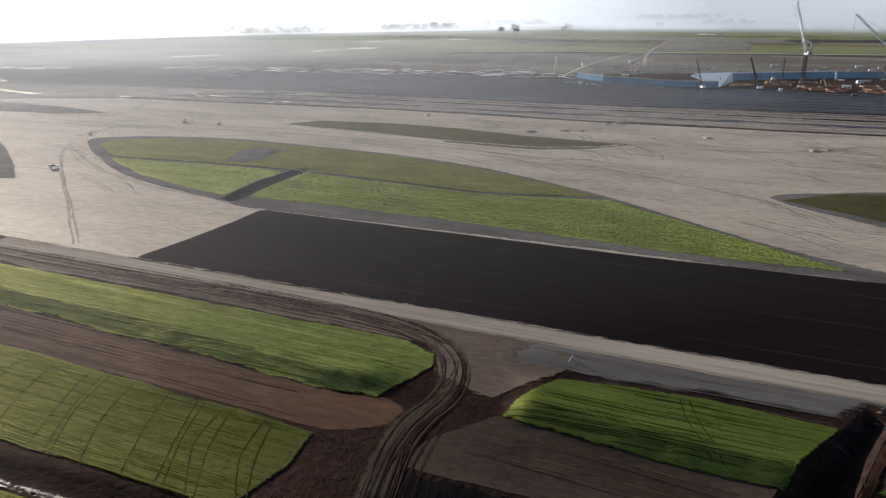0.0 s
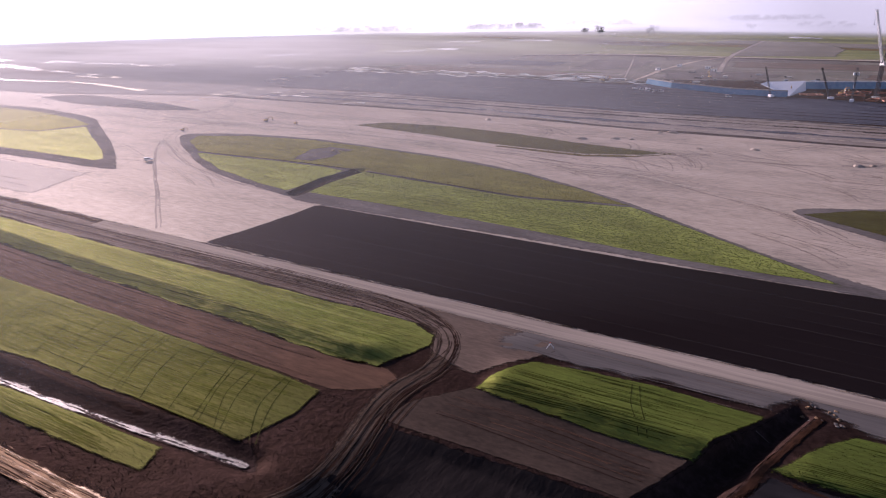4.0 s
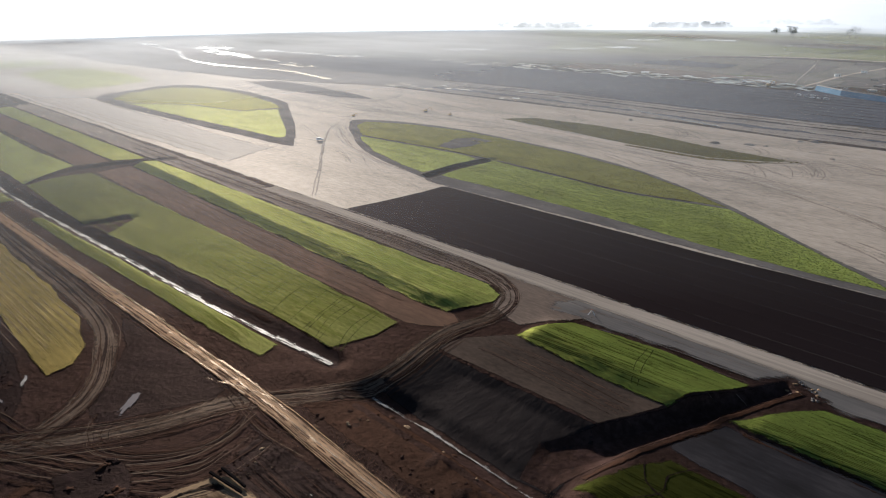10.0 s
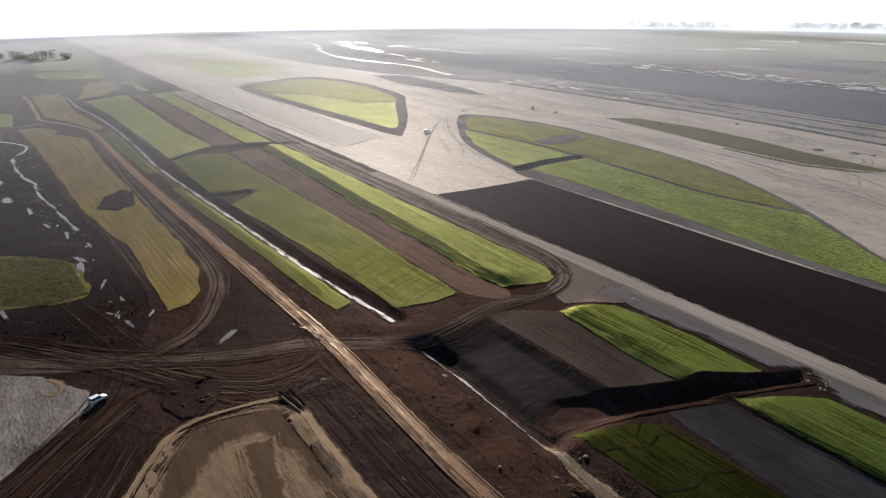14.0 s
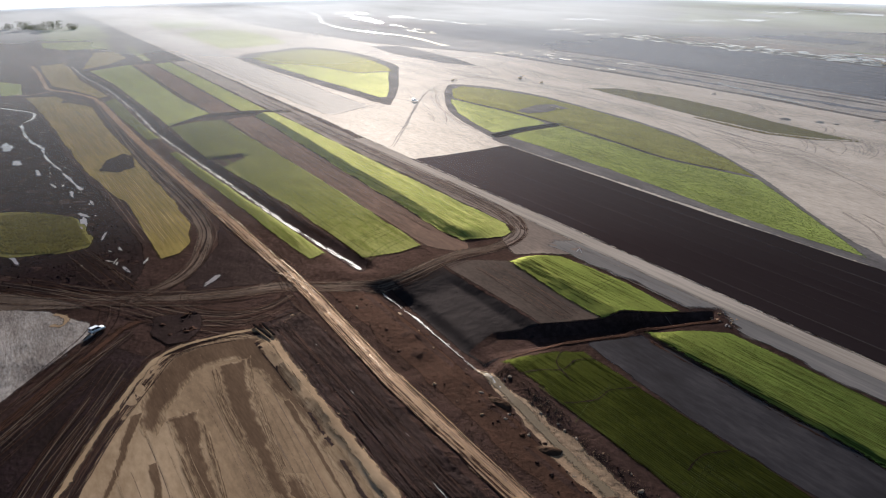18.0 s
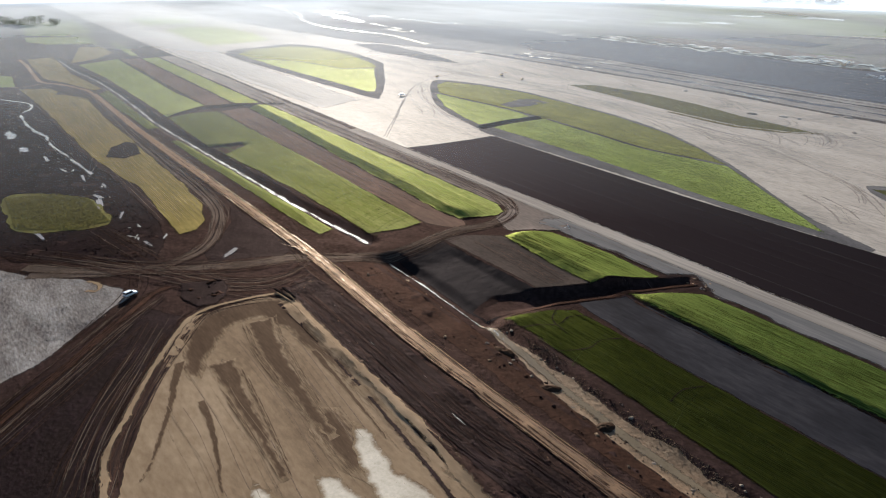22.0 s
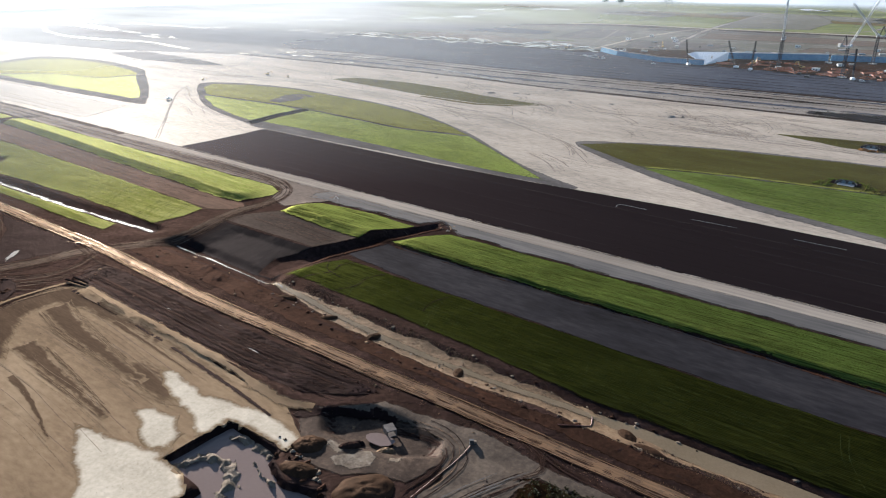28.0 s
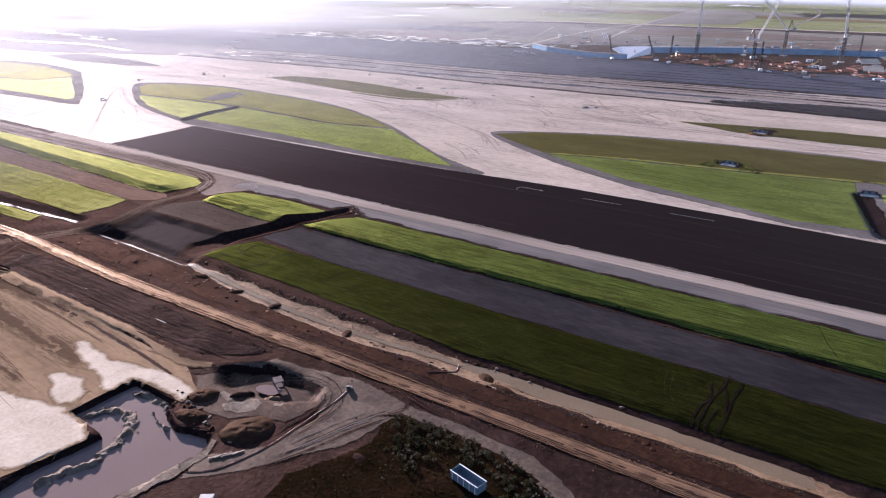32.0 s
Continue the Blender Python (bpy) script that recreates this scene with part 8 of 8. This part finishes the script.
def hut(group):
    h = thing("site_hut", "white flat-roofed site hut on the building site", "site hut", group)
    for n, c, s, mt in (("hut_body", (0, 0, 1.4), (6, 2.5, 2.6), "white"), ("hut_roof", (0, 0, 2.78), (6.2, 2.7, 0.15), "concrete"), ("hut_door", (1.8, -1.27, 1.15), (0.9, 0.06, 2.0), "steel"), ("hut_window", (-1, -1.27, 1.6), (1.4, 0.06, 0.9), "glass")):
        bm = bmesh.new()
        box(bm, c, s, bevel=0.03)
        part(n, bm, M[mt], h)
    return h


h0 = hut("huts on the building site")
h0.matrix_basis = pose(322, 596, 0.35, 0, 0, 10)
for k in range(16):
    copy_thing(h0, pose(-40 + 520 * r.random(), 690 + 60 * r.random(), 0.3, 0, 0, 40 * r.random()) if k % 2 else pose(180 + 260 * r.random(), 540 + 60 * r.random(), 0.35, 0, 0, 60 * r.random()))
for x, y, a, sx, sy in ((384, 553, 10, 11, 7), (376, 606, 30, 12, 7), (392, 640, 60, 14, 6), (400, 560, 0, 8, 6)):
    tent = thing("roof_panel", "pale tilted roof panel waiting on the building site", "roof panel", "roof panels")
    bm = bmesh.new()
    box(bm, (0, 0, 3.4), (sx * 1.6, sy * 1.6, 0.4), pose(0, 0, 0, 18, 0, 0), 0.05)
    part("panel_skin", bm, M["pale"], tent)
    for s in (-1, 1):
        bm = bmesh.new()
        bar(bm, (s * sx * 0.6, 0, 0), (s * sx * 0.6, 0, 3.4), 0.5)
        part("prop", bm, M["steel"], tent)
    tent.matrix_basis = pose(x, y, 0.35, 0, 0, a)


def clutter(mat, label, spots, seed, size):
    """Stacks, crates and parts too far and too many to count, in one mesh."""
    rnd = random.Random(seed)
    bm = bmesh.new()
    for x0, x1, y0, y1, n in spots:
        for _ in range(n):
            x, y = rnd.uniform(x0, x1), rnd.uniform(y0, y1)
            a, b, c = (size * (0.4 + 1.2 * rnd.random()) for _ in range(3))
            box(bm, (x, y, 0.3 + 0.2 * c), (a * 1.6, b, 0.4 * c + 0.4), pose(x, y, 0, 0, 0, 180 * rnd.random()) @ pose(-x, -y, 0))
    return tagged(part("stacked_materials", bm, mat, None), label, "site materials", "", "stuff")


FAR_SPOTS = [(-10, 150, 600, 700, 60), (150, 460, 520, 640, 70), (-70, 40, 560, 620, 40), (60, 330, 660, 760, 40)]
clutter(M["concrete"], "pale concrete parts stacked on the building site", FAR_SPOTS, 1, 3.2)
clutter(M["bluepaint"], "blue-grey containers and panels on the building site", [(a, b, c, d, n // 2) for a, b, c, d, n in FAR_SPOTS], 2, 3.6)
clutter(M["steel"], "dark steel bundles stacked on the building site", FAR_SPOTS, 3, 3.0)
clutter(M["orange"], "rusty orange steel bundles on the building site", [(158, 470, 518, 590, 90), (300, 470, 520, 560, 40)], 4, 3.0)


def lattice(bm, p, q, w, n, r):
    """A square lattice beam from p to q."""
    p, q = Vector(p), Vector(q)
    d = (q - p).normalized()
    u = d.orthogonal().normalized() * w / 2
    v = d.cross(u).normalized() * w / 2
    c = [u + v, u - v, -u - v, -u + v]
    for o in c:
        bar(bm, p + o, q + o, r)
    for k in range(n):
        a, b = p + (q - p) * k / n, p + (q - p) * (k + 1) / n
        for i in range(4):
            bar(bm, a + c[i], b + c[(i + 1) % 4], r * 0.7)
            bar(bm, b + c[i], b + c[(i + 1) % 4], r * 0.7)


def tower_crane(x, y, tall, heading, lift_deg, jib, mast_mat, label):
    cr = thing("tower_crane", label, "tower crane", "cranes on the building site")
    bm = bmesh.new()
    box(bm, (0, 0, 0.5), (6, 6, 1.0), bevel=0.1)
    part("base_block", bm, M["concrete"], cr)
    bm = bmesh.new()
    lattice(bm, (0, 0, 1), (0, 0, tall), 2.4, 11, 0.34)
    part("mast", bm, M[mast_mat], cr)
    bm = bmesh.new()
    tube(bm, (0, 0, tall), (0, 0, tall + 1.2), 1.7, n=14)
    box(bm, (0, -4, tall + 1.6), (3, 12, 0.8), bevel=0.1)
    part("slewing_deck", bm, M["lattice"], cr)
    bm = bmesh.new()
    box(bm, (1.9, 1.6, tall + 2.2), (1.5, 1.8, 2.2), bevel=0.15)
    part("operator_cab", bm, M["white"], cr)
    bm = bmesh.new()
    box(bm, (0, -8.5, tall + 2.9), (3.2, 2.6, 2.4), bevel=0.1)
    part("counterweight", bm, M["concrete"], cr)
    e = radians(lift_deg)
    tip = (0, 1.5 + jib * math.cos(e), tall + 2.5 + jib * math.sin(e))
    bm = bmesh.new()
    lattice(bm, (0, 1.5, tall + 2.5), tip, 1.5, 22, 0.24)
    part("jib", bm, M["lattice"], cr, "pale lattice jib")
    bm = bmesh.new()
    for s in (-1, 1):
        bar(bm, (s, -1, tall + 2), (s * 0.3, -4, tall + 11), 0.35)
        bar(bm, (s, -8, tall + 2), (s * 0.3, -4, tall + 11), 0.3)
    part("mast_head", bm, M[mast_mat], cr)
    bm = bmesh.new()
    bar(bm, (0, -4, tall + 11), tip, 0.1)
    part("luffing_rope", bm, M["steel"], cr)
    bm = bmesh.new()
    bar(bm, tip, (tip[0], tip[1], tip[2] - 12), 0.1)
    box(bm, (tip[0], tip[1], tip[2] - 12.5), (0.7, 0.7, 1.2), bevel=0.1)
    part("hook_block", bm, M["steel"], cr)
    cr.matrix_basis = pose(x, y, 0.4, 0, 0, heading)
    return cr


tower_crane(217, 550, 27, 15, 42, 62, "steel", "dark steel tower crane with a raised pale jib")
tower_crane(281, 519, 27, -40, 60, 58, "steel", "dark steel tower crane with a steep pale jib")
tower_crane(290, 631, 27, 62, 40, 44, "steel", "dark steel tower crane with a folded pale jib")
tower_crane(350, 607, 25, 18, 68, 60, "steel", "dark steel tower crane beside white huts")
for x, y, a, up in ((138, 512, 40, 62), (184, 520, 100, 70), (200, 512, 0, 80), (292, 507, 20, 75), (365, 612, 0, 86)):
    pc = thing("crawler_crane", "small crawler crane with a thin lattice boom", "crawler crane", "crawler cranes on the building site")
    bm = bmesh.new()
    box(bm, (0, 0, 1.6), (3.2, 5, 2.0), bevel=0.2)
    part("crane_house", bm, M["white"], pc)
    for s in (-1, 1):
        bm = bmesh.new()
        box(bm, (s * 1.8, 0, 0.5), (0.8, 5.4, 1.0), bevel=0.3)
        part("crawler_track", bm, M["tyre"], pc)
    bm = bmesh.new()
    lattice(bm, (0, 1.5, 2), (0, 1.5 + 26 * math.cos(radians(up)), 2 + 26 * math.sin(radians(up))), 1.0, 9, 0.22)
    part("boom", bm, M["steel"], pc)
    pc.matrix_basis = pose(x, y, 0.4, 0, 0, a)
